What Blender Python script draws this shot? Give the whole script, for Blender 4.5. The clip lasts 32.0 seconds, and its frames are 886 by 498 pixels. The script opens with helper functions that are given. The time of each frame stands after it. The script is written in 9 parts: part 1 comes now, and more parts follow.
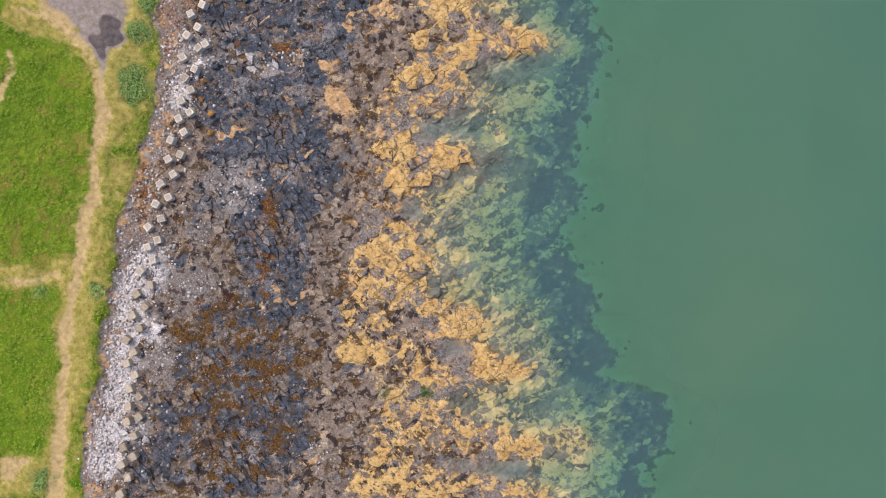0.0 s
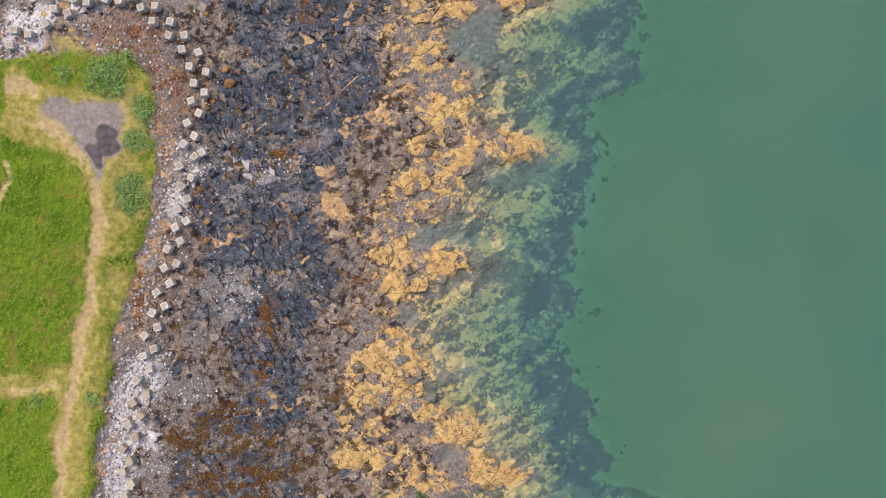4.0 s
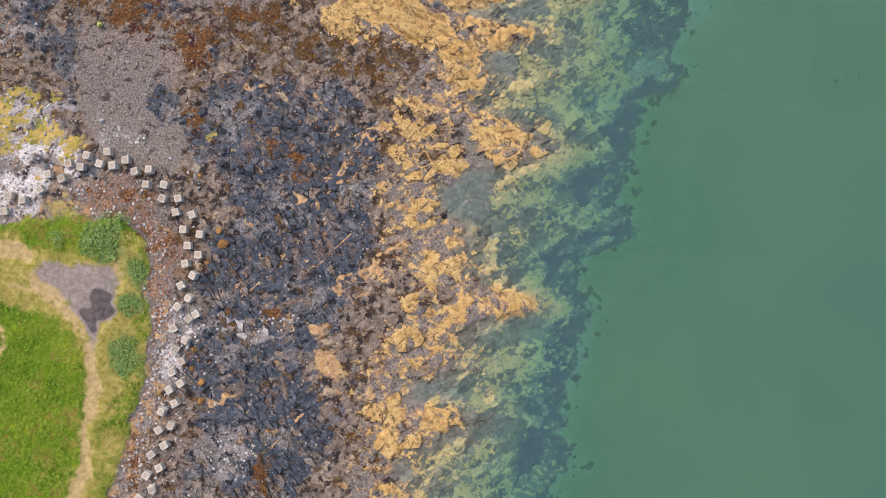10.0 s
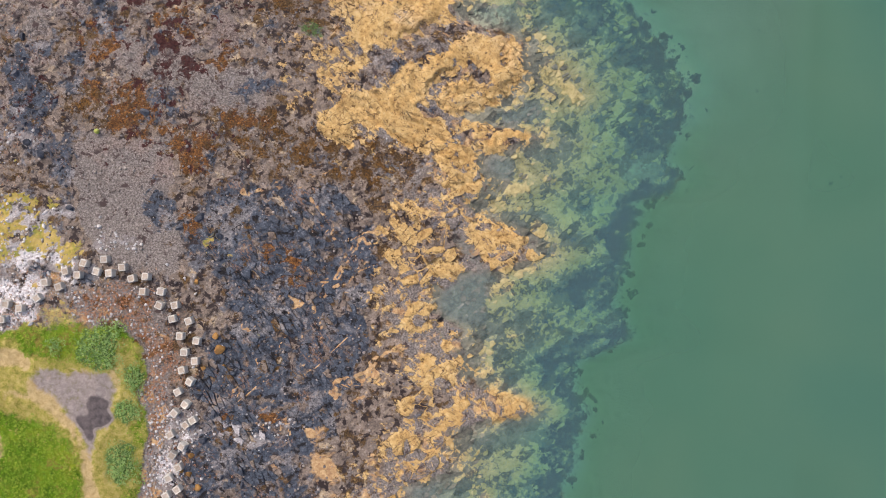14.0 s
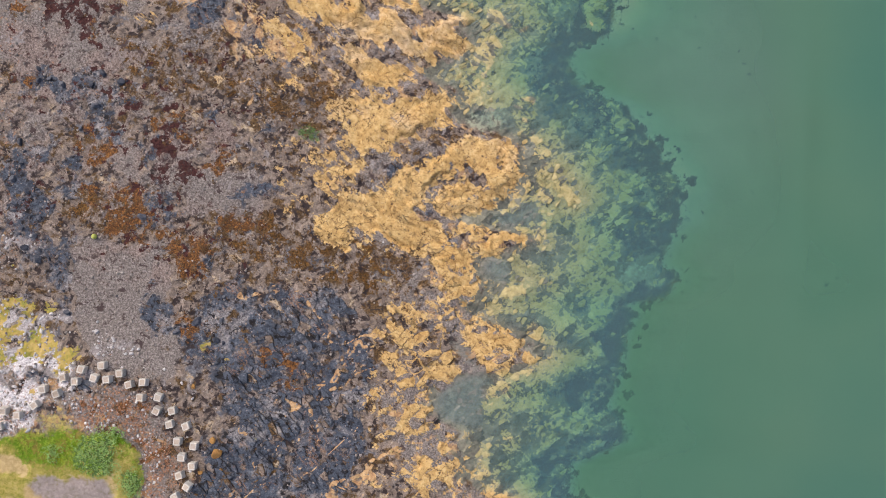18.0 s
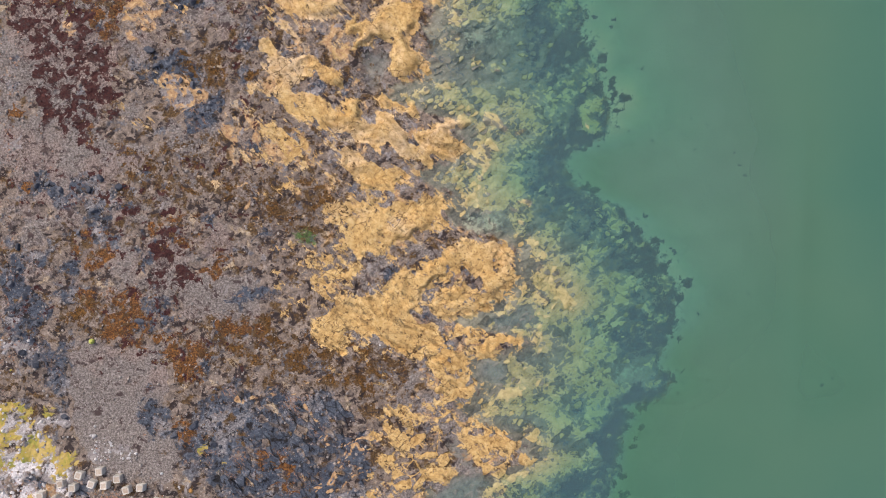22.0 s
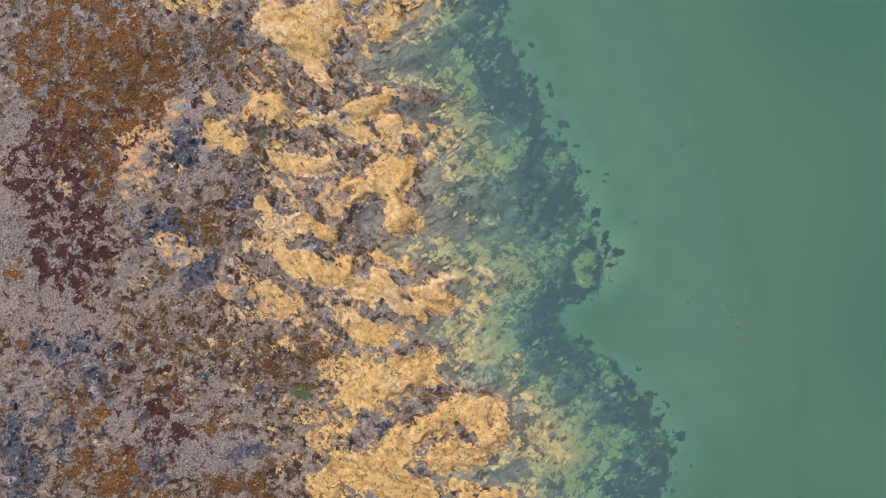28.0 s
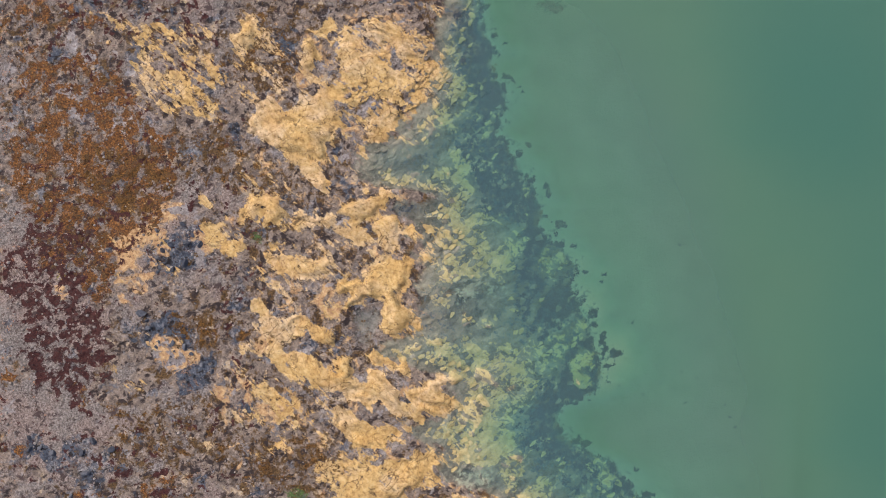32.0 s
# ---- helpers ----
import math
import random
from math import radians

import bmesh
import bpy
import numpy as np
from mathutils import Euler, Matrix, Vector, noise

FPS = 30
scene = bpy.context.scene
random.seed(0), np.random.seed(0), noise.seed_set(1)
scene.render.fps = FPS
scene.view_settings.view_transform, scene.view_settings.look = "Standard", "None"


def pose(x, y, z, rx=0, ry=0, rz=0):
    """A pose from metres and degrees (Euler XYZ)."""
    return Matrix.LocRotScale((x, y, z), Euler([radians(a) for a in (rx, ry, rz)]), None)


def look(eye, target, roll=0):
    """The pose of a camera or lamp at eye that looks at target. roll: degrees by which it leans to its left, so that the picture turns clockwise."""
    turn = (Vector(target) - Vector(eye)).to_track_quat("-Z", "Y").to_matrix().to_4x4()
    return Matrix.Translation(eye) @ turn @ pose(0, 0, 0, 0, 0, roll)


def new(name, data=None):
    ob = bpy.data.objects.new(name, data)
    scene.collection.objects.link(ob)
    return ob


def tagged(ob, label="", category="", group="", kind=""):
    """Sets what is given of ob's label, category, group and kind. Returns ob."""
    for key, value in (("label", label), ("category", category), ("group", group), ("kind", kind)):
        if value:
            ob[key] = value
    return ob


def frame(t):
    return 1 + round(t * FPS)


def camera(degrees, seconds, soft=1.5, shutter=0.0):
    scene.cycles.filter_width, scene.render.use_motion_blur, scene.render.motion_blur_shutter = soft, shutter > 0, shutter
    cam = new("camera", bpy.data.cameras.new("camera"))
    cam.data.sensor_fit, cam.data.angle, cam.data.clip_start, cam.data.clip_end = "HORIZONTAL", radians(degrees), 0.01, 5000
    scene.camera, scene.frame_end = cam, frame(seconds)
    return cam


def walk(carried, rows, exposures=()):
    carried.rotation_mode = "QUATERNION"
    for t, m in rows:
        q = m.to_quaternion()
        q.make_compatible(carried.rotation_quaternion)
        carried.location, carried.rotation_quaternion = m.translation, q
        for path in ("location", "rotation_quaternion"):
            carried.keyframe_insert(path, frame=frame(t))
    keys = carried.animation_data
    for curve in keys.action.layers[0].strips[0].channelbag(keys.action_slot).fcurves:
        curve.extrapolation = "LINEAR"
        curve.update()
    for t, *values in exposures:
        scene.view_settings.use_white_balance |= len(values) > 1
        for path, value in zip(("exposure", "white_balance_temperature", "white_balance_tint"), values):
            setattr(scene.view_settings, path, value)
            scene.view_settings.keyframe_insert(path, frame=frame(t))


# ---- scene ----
cam = camera(71.7, 32.0, soft=1.0)
PATH = [
    (0, 0.302, 2.026, 79.267, 0.000, 0.477, 2.479),
    (1, 0.245, 5.392, 79.266, 0.000, 0.477, 2.523),
    (2, 0.210, 8.802, 79.278, 0.000, 0.477, 2.549),
    (3, 0.191, 12.227, 79.300, 0.000, 0.477, 2.560),
    (3.5, 0.186, 13.939, 79.314, 0.000, 0.477, 2.561),
    (5.5, 0.182, 20.760, 79.388, 0.000, 0.477, 2.539),
    (6, 0.183, 22.456, 79.409, 0.000, 0.477, 2.529),
    (7, 0.185, 25.840, 79.455, 0.000, 0.477, 2.508),
    (8, 0.186, 29.213, 79.502, 0.000, 0.477, 2.488),
    (9, 0.184, 32.579, 79.550, 0.000, 0.477, 2.470),
    (10, 0.178, 35.940, 79.598, 0.000, 0.477, 2.456),
    (11, 0.168, 39.298, 79.647, 0.000, 0.477, 2.446),
    (12, 0.152, 42.653, 79.695, 0.000, 0.477, 2.442),
    (13, 0.133, 46.006, 79.743, 0.000, 0.477, 2.443),
    (14, 0.110, 49.356, 79.792, 0.000, 0.477, 2.447),
    (14.5, 0.097, 51.029, 79.816, 0.000, 0.477, 2.450),
    (16.5, 0.040, 57.710, 79.918, 0.000, 0.477, 2.465),
    (17, 0.025, 59.378, 79.944, 0.000, 0.477, 2.468),
    (18, -0.005, 62.711, 80.000, 0.000, 0.477, 2.472),
    (19, -0.035, 66.044, 80.059, 0.000, 0.477, 2.474),
    (20, -0.063, 69.381, 80.123, 0.000, 0.477, 2.471),
    (21, -0.089, 72.724, 80.190, 0.000, 0.477, 2.463),
    (22, -0.112, 76.079, 80.261, 0.000, 0.477, 2.451),
    (23, -0.132, 79.446, 80.336, 0.000, 0.477, 2.436),
    (24, -0.149, 82.827, 80.411, 0.000, 0.477, 2.417),
    (25, -0.164, 86.219, 80.486, 0.000, 0.477, 2.398),
    (25.5, -0.170, 87.917, 80.523, 0.000, 0.477, 2.388),
    (27.5, -0.198, 94.701, 80.646, 0.000, 0.477, 2.354),
    (28, -0.206, 96.387, 80.667, 0.000, 0.477, 2.347),
    (29, -0.227, 99.741, 80.693, 0.000, 0.477, 2.335),
    (30, -0.256, 103.064, 80.688, 0.000, 0.477, 2.324),
    (31, -0.298, 106.364, 80.642, 0.000, 0.477, 2.309),
    (32, -0.357, 109.669, 80.539, 0.000, 0.477, 2.282),
]
walk(cam, [(t, pose(*row)) for t, *row in PATH])
EXPOSURE, MURK = 0.33, 0.6

# ---- light: a bright, hazy sky with a weak sun behind thin cloud ----
world = bpy.data.worlds.new("sky")
scene.world = world
world.use_nodes = True
nt = world.node_tree
sky = nt.nodes.new("ShaderNodeTexSky")
sky.sky_type, sky.sun_disc = "NISHITA", False
sky.sun_elevation, sky.sun_rotation = radians(52), radians(-45)
sky.air_density, sky.dust_density, sky.ozone_density = 1.0, 6.0, 1.0
back = nt.nodes["Background"]
back.inputs["Strength"].default_value = 0.15
nt.links.new(sky.outputs[0], back.inputs[0])
sun = new("sun", bpy.data.lights.new("sun", "SUN"))
sun.data.energy, sun.data.angle, sun.data.color = 1.0, radians(22), (1.0, 0.95, 0.88)
sun.matrix_world = look((-40, 50, 80), (0, 0, 0))
scene.view_settings.exposure = EXPOSURE

# ---- plan of the shore, in metres ----
STEP = 0.2
core_x, core_y = np.arange(-64, 68.01, STEP), np.arange(-36, 152.01, STEP)
reach = np.array([2, 6, 14, 30, 70, 160, 400, 1000, 2500.0])
XS = np.concatenate([core_x[0] - reach[::-1], core_x, core_x[-1] + reach])
YS = np.concatenate([core_y[0] - reach[::-1], core_y, core_y[-1] + reach])
GX, GY = np.meshgrid(XS, YS)


def lattice(x, y, size, seed):
    """Smooth value noise from 0 to 1 with cells of that size."""
    rnd = np.random.RandomState(seed).rand(257, 257)
    u, v = np.asarray(x) / size + 64.37, np.asarray(y) / size + 64.71
    i, j = np.floor(u).astype(int), np.floor(v).astype(int)
    a, b = u - i, v - j
    a, b = a * a * (3 - 2 * a), b * b * (3 - 2 * b)
    i, j = i % 256, j % 256
    return (rnd[j, i] * (1 - a) + rnd[j, i + 1] * a) * (1 - b) + (rnd[j + 1, i] * (1 - a) + rnd[j + 1, i + 1] * a) * b


def rough(x, y, size, seed):
    return sum(lattice(x, y, size / 2 ** k, seed + k) * 0.5 ** k for k in range(3)) / 1.75


def strata(seed, turn, size, stretch):
    """Folded, drawn-out noise from 0 to 1, like the beds of a worn rock platform."""
    x = GX + (lattice(GX, GY, 13, seed) - 0.5) * 9 + (lattice(GX, GY, 4.5, seed + 1) - 0.5) * 2.6
    y = GY + (lattice(GX, GY, 13, seed + 2) - 0.5) * 9 + (lattice(GX, GY, 4.5, seed + 3) - 0.5) * 2.6
    c, s = math.cos(radians(turn)), math.sin(radians(turn))
    return np.clip((rough((c * x + s * y) / stretch, c * y - s * x, size, seed + 4) - 0.5) * 1.9 + 0.5, 0, 1)


WX = GX + (lattice(GX, GY, 2.6, 1) - 0.5) * 1.5 + (lattice(GX, GY, 0.9, 2) - 0.5) * 0.9
WY = GY + (lattice(GX, GY, 2.6, 3) - 0.5) * 1.5 + (lattice(GX, GY, 0.9, 4) - 0.5) * 0.9
VX, VY = WX + (lattice(GX, GY, 6.5, 16) - 0.5) * 4.5, WY + (lattice(GX, GY, 6.5, 17) - 0.5) * 4.5
MASK = {}


def profile(*pairs):
    ys, xs = zip(*pairs)
    return lambda y: np.interp(y, ys, xs)


def zone(kind, *corners):
    """Adds the area inside the corners, with ragged edges, to the mask of that kind."""
    m = MASK.setdefault(kind, np.zeros(GX.shape, np.float32))
    cx, cy = zip(*corners)
    i0, i1 = np.searchsorted(XS, (min(cx) - 4, max(cx) + 4))
    j0, j1 = np.searchsorted(YS, (min(cy) - 4, max(cy) + 4))
    ragged = kind in ("slate", "pale", "shingle", "brown", "maroon", "rust", "weedy")
    px, py = (VX, VY) if ragged else (WX, WY)
    px, py = px[j0:j1, i0:i1], py[j0:j1, i0:i1]
    inside = np.zeros(px.shape, bool)
    for k in range(len(cx)):
        x0, y0, x1, y1 = cx[k - 1], cy[k - 1], cx[k], cy[k]
        if y0 != y1:
            inside ^= ((y0 > py) != (y1 > py)) & (px < (x1 - x0) * (py - y0) / (y1 - y0) + x0)
    m[j0:j1, i0:i1] = np.maximum(m[j0:j1, i0:i1], inside)


PAINT = {}
grooves = (lattice((GX * 0.77 - GY * 0.64) / 3.5, GX * 0.64 + GY * 0.77, 0.6, 15) - 0.5) * 2.2
FX = GX + (lattice(GX, GY, 1.3, 5) - 0.5) * 0.9 + (lattice(GX, GY, 0.5, 6) - 0.5) * 0.6 + 0.77 * grooves
FY = GY + (lattice(GX, GY, 1.3, 7) - 0.5) * 0.9 + (lattice(GX, GY, 0.5, 8) - 0.5) * 0.6 - 0.64 * grooves


def paint(kind, amount, *corners):
    """Lays an amount of that kind over the area inside the corners, in place of what was there."""
    value, cover = PAINT.setdefault(kind, (np.zeros(GX.shape, np.float32), np.zeros(GX.shape, np.float32)))
    cx, cy = zip(*corners)
    i0, i1 = np.searchsorted(XS, (min(cx) - 2, max(cx) + 2))
    j0, j1 = np.searchsorted(YS, (min(cy) - 2, max(cy) + 2))
    px, py = FX[j0:j1, i0:i1], FY[j0:j1, i0:i1]
    inside = np.zeros(px.shape, bool)
    for k in range(len(cx)):
        x0, y0, x1, y1 = cx[k - 1], cy[k - 1], cx[k], cy[k]
        if y0 != y1:
            inside ^= ((y0 > py) != (y1 > py)) & (px < (x1 - x0) * (py - y0) / (y1 - y0) + x0)
    value[j0:j1, i0:i1][inside] = amount
    cover[j0:j1, i0:i1][inside] = 1


def seam(*stops, width=0.12):
    """Adds a thin, wavering seam along the stops."""
    m = MASK.setdefault("seam", np.zeros(GX.shape, np.float32))
    for (x0, y0), (x1, y1) in zip(stops, stops[1:]):
        i0, i1 = np.searchsorted(XS, (min(x0, x1) - 2, max(x0, x1) + 2))
        j0, j1 = np.searchsorted(YS, (min(y0, y1) - 2, max(y0, y1) + 2))
        px, py = WX[j0:j1, i0:i1] - x0, WY[j0:j1, i0:i1] - y0
        dx, dy = x1 - x0, y1 - y0
        f = np.clip((px * dx + py * dy) / (dx * dx + dy * dy), 0, 1)
        m[j0:j1, i0:i1] = np.maximum(m[j0:j1, i0:i1], np.hypot(px - f * dx, py - f * dy) < width)


def soften(m, n):
    """A soft blur; n is twice the square of its reach in grid steps."""
    fy, fx = np.fft.fftfreq(m.shape[0])[:, None], np.fft.rfftfreq(m.shape[1])[None, :]
    return np.fft.irfft2(np.fft.rfft2(m) * np.exp(-np.pi ** 2 * n * (fx * fx + fy * fy)), m.shape)


KELP_SOUTH = profile((-29.2, 26.6), (-28.3, 27.7), (-26.9, 25.7), (-24.7, 26.4), (-23.5, 28.2), (-22.0, 28.6), (-20.7, 29.4), (-18.7, 29.3), (-17.2, 29.1), (-15.8, 28.4), (-14.5, 24.3), (-13.6, 20.0), (-12.4, 21.3), (-10.6, 22.2), (-8.7, 21.5), (-7.0, 18.5), (-5.8, 18.1), (-5.1, 20.4), (-3.7, 19.3), (-2.3, 18.6), (-0.9, 17.0), (0.6, 17.1), (2.0, 15.9), (2.7, 14.9), (4.2, 14.3), (5.6, 14.3), (6.8, 14.7), (7.8, 16.5), (9.8, 16.4), (11.5, 16.3), (12.1, 14.4), (12.9, 14.7), (13.7, 16.3), (14.5, 15.8), (16.7, 15.5), (19.0, 15.9), (20.4, 16.1), (21.9, 16.3), (24.1, 16.6), (25.6, 17.1))
KELP_MIDDLE = profile((25.6, 17.1), (27.9, 17.9), (29.3, 18.0), (31.5, 17.0), (35.2, 16.5), (37.8, 23.0), (39.0, 24.5), (40.4, 23.7), (42.2, 22.4), (43.3, 20.9), (44.4, 21.4), (46.3, 21.5), (47.8, 22.4), (49.3, 23.3), (50.8, 23.4), (52.3, 23.6), (53.8, 23.9), (55.3, 24.3), (56.6, 23.5), (57.3, 26.8), (58.4, 28.4), (59.6, 28.8), (60.7, 30.0), (61.8, 27.7), (62.8, 27.3), (64.4, 28.0), (65.9, 28.7), (67.4, 29.4), (68.9, 30.0), (70.4, 29.5), (72.6, 29.2), (74.7, 27.6), (76.2, 26.8), (77.6, 25.8), (79.4, 24.1), (81.2, 23.1), (82.6, 20.9), (84.0, 17.5), (85.0, 15.6), (86.1, 14.5))
KELP_NORTH = profile((86.1, 14.5), (88.3, 14.4), (89.4, 15.1), (90.6, 17.2), (91.4, 18.7), (93.0, 20.0), (94.4, 19.7), (95.9, 20.3), (98.1, 19.6), (99.6, 18.5), (100.0, 18.1), (101.5, 17.1), (103.0, 17.5), (104.4, 16.5), (105.9, 16.0), (107.4, 16.2), (108.9, 15.1), (110.3, 13.9), (111.7, 12.0), (113.2, 10.9), (114.7, 10.5), (115.8, 11.7), (116.9, 10.7), (118.4, 9.5), (119.8, 8.7), (121.3, 7.6), (122.7, 6.4), (123.9, 6.9), (124.9, 4.6), (126.4, 5.1), (127.9, 5.4), (129.4, 6.0), (130.6, 5.7), (132.4, 4.1), (134.6, 3.7), (136.1, 5.1), (137.6, 3.5), (139.8, 2.7), (142.7, 1.8))
LINE_KELP = lambda y: np.where(y < 25.6, KELP_SOUTH(y), np.where(y < 86.1, KELP_MIDDLE(y), KELP_NORTH(y)))
WATER_SOUTH = profile((-29.6, 13.9), (-28.1, 11.6), (-26.2, 5.0), (-24.3, 13.6), (-22.8, 14.3), (-20.9, 9.1), (-19.0, 1.7), (-16.0, 3.1), (-13.9, 11.0), (-12.8, 10.9), (-10.8, 6.5), (-9.4, 4.2), (-7.9, 5.6), (-5.4, 4.8), (-4.6, -1.8), (-2.4, -3.0), (-0.9, -2.0), (2.0, -2.5), (4.8, -4.1), (6.3, -3.8), (8.5, -3.9), (10.1, -1.7), (11.9, -0.3), (13.2, 3.1), (15.5, 2.4), (15.8, -3.8), (18.4, -3.6), (19.6, 0.0), (22.6, 0.7), (24.8, 1.7), (26.7, 4.1), (28.1, 10.6), (30.3, 10.5), (31.5, 4.6), (34.4, 3.8), (34.7, 3.7), (35.9, 1.8), (38.5, 1.7), (40.3, -0.6), (43.9, -0.8), (45.9, 2.1), (47.3, 7.9), (48.9, 10.8), (51.5, 10.3), (52.4, 7.7), (54.4, 2.5), (56.7, 3.5), (58.9, 4.5))
WATER_NORTH = profile((58.9, 4.5), (61.9, 4.3), (63.6, 9.8), (65.1, 9.7), (65.9, 2.7), (66.9, 0.4), (68.2, 5.5), (69.8, 7.3), (72.4, 8.7), (74.6, 9.0), (76.8, 8.5), (78.2, 5.9), (79.4, -0.1), (81.2, -0.9), (82.7, -0.2), (83.8, -0.3), (85.1, -4.8), (86.3, -3.3), (87.5, 0.3), (89.1, 1.7), (91.2, 0.1), (91.6, 1.5), (93.4, -1.4), (94.6, -6.7), (96.0, -9.7), (97.2, -7.5), (98.5, -3.8), (100.7, -3.6), (103.6, -4.4), (106.6, -4.0), (108.5, -4.2), (110.3, -4.3), (112.6, -4.0), (114.0, -6.0), (115.0, -7.5), (115.9, -3.4), (117.0, -3.5), (117.9, -11.3), (119.7, -12.1), (122.3, -11.5), (123.5, -8.6), (126.2, -7.6), (128.1, -5.0), (130.4, -3.6), (133.4, -3.4), (136.4, -2.8), (139.4, -2.1), (142.3, -1.9))
LINE_WATER = lambda y: np.where(y < 58.9, WATER_SOUTH(y), WATER_NORTH(y))
zone("slate", (-29.1, 32.3), (-11.5, 33.6), (-12.0, 29.2), (-17.5, 22.3), (-14.3, 15.3), (-11.3, 11.8), (-16.8, 5.7), (-17.9, -1.6), (-16.2, -7.3), (-20.3, -10.4), (-24.7, -7.6), (-27.7, -2.0), (-29.3, 3.7), (-31.6, 8.6), (-32.5, 14.2), (-33.5, 21.3), (-31.7, 27.8))
zone("slate", (-38.4, -25.1), (-33.9, -17.9), (-31.0, -22.1), (-32.0, -29.2), (-36.1, -30.9), (-38.2, -30.0))
zone("slate", (-25.9, -10.5), (-21.7, -11.8), (-15.8, -17.5), (-18.1, -29.1), (-23.7, -30.6), (-26.8, -23.5))
zone("slate", (-31.2, 54.3), (-28.4, 55.8), (-22.7, 57.5), (-16.9, 56.3), (-11.0, 55.1), (-9.3, 48.6), (-9.8, 42.7), (-9.6, 38.3), (-13.0, 32.3), (-20.1, 30.7), (-21.3, 24.7), (-29.7, 24.7), (-31.4, 30.5), (-30.1, 33.4), (-27.5, 37.8), (-29.2, 45.0), (-32.3, 49.2))
zone("slate", (-38.4, 109.7), (-33.3, 108.4), (-32.5, 106.3), (-36.8, 105.4), (-38.3, 106.8))
zone("slate", (-46.0, 83.2), (-40.9, 81.9), (-40.0, 77.6), (-43.6, 76.0), (-47.2, 78.1))
zone("slate", (-38.5, 56.6), (-35.7, 57.4), (-34.6, 50.9), (-38.3, 51.5))
zone("slate", (-31.3, 56.1), (-27.0, 56.9), (-26.9, 52.6), (-31.2, 52.4))
zone("slate", (-34.6, 52.0), (-31.1, 52.1), (-30.9, 49.2), (-34.4, 49.1))
zone("slate", (-38.8, 110.0), (-36.3, 110.9), (-33.0, 109.2), (-32.6, 107.4), (-34.7, 105.8), (-37.9, 106.4))
zone("slate", (-41.1, 101.1), (-37.5, 100.2), (-35.9, 96.7), (-38.8, 97.3), (-41.0, 98.6))
zone("slate", (-35.0, 94.2), (-30.7, 93.3), (-29.9, 91.1), (-34.2, 90.9))
zone("slate", (-45.8, 133.7), (-43.3, 132.7), (-43.9, 129.8), (-45.7, 130.5))
zone("slate", (-42.4, 66.8), (-35.3, 67.8), (-35.2, 64.9), (-41.6, 63.9))
zone("slate", (-32.2, 60.7), (-29.3, 60.9), (-29.2, 59.1), (-32.1, 59.3))
zone("slate", (-37.9, 108.9), (-33.7, 111.3), (-32.1, 108.4), (-34.9, 104.7), (-38.5, 104.9))
zone("pale", (-34.5, 29.0), (-32.4, 27.7), (-32.6, 24.2), (-34.7, 16.9), (-35.5, 19.0), (-35.7, 25.4))
zone("pale", (-39.3, -0.3), (-35.4, 0.6), (-35.2, -3.7), (-37.1, -8.0), (-37.5, -13.7), (-39.5, -20.1), (-41.8, -20.1), (-40.7, -13.8), (-40.3, -8.1), (-40.2, -2.5))
zone("pale", (-41.6, -23.6), (-39.2, -21.5), (-38.8, -30.0), (-43.4, -30.7), (-43.5, -27.9))
zone("pale", (-37.7, -10.2), (-35.0, -9.0), (-35.6, -11.5), (-37.6, -12.3))
zone("pale", (-34.7, 1.6), (-32.6, 1.4), (-33.3, -0.1))
zone("pale", (-56.7, 46.2), (-51.3, 47.9), (-48.3, 46.6), (-46.6, 44.9), (-48.4, 42.2), (-52.6, 41.4), (-53.1, 38.5), (-55.9, 37.7))
zone("pale", (-52.6, 47.1), (-49.1, 48.0), (-46.1, 46.3), (-46.6, 44.5), (-50.8, 44.7))
zone("pale", (-56.6, 60.6), (-55.2, 61.8), (-52.3, 60.4), (-49.3, 58.4), (-50.7, 57.6), (-54.3, 58.2))
zone("pale", (-37.0, 45.4), (-33.4, 44.8), (-31.7, 39.2), (-34.7, 43.4))
zone("pale", (-55.7, 41.4), (-51.5, 41.9), (-52.1, 38.0), (-55.6, 37.9))
zone("pale", (-39.7, 1.6), (-33.9, 1.5), (-35.2, -2.5), (-37.1, -6.8), (-34.5, -9.6), (-36.4, -14.6), (-37.2, -20.3), (-37.9, -27.5), (-42.4, -27.4), (-42.0, -18.8), (-41.4, -11.1), (-40.4, -3.4))
zone("pale", (-33.6, 110.5), (-31.4, 108.5), (-30.9, 105.5), (-32.8, 106.2))
zone("pale", (-58.1, 129.8), (-55.3, 129.9), (-53.8, 127.8), (-56.6, 127.3))
zone("pale", (-58.6, 123.2), (-55.7, 123.7), (-56.4, 121.9), (-58.5, 120.7))
zone("shingle", (-56.2, 87.2), (-53.4, 88.1), (-49.7, 85.3), (-51.1, 84.1), (-54.7, 85.1))
zone("shingle", (-57.1, 129.2), (-55.0, 130.0), (-53.5, 127.6), (-56.3, 127.1))
zone("shingle", (-51.7, 128.0), (-47.8, 128.2), (-48.3, 123.8), (-51.2, 125.1))
zone("shingle", (-51.6, 133.8), (-48.1, 135.4), (-45.8, 131.9), (-50.8, 131.3))
zone("shingle", (-47.5, 52.9), (-44.1, 56.6), (-35.5, 55.5), (-33.1, 50.6), (-34.9, 45.5), (-41.8, 46.0), (-45.6, 48.7))
zone("shingle", (-37.0, -10.2), (-34.2, -10.1), (-31.4, -12.1), (-31.9, -16.4), (-34.7, -16.5), (-36.8, -14.4))
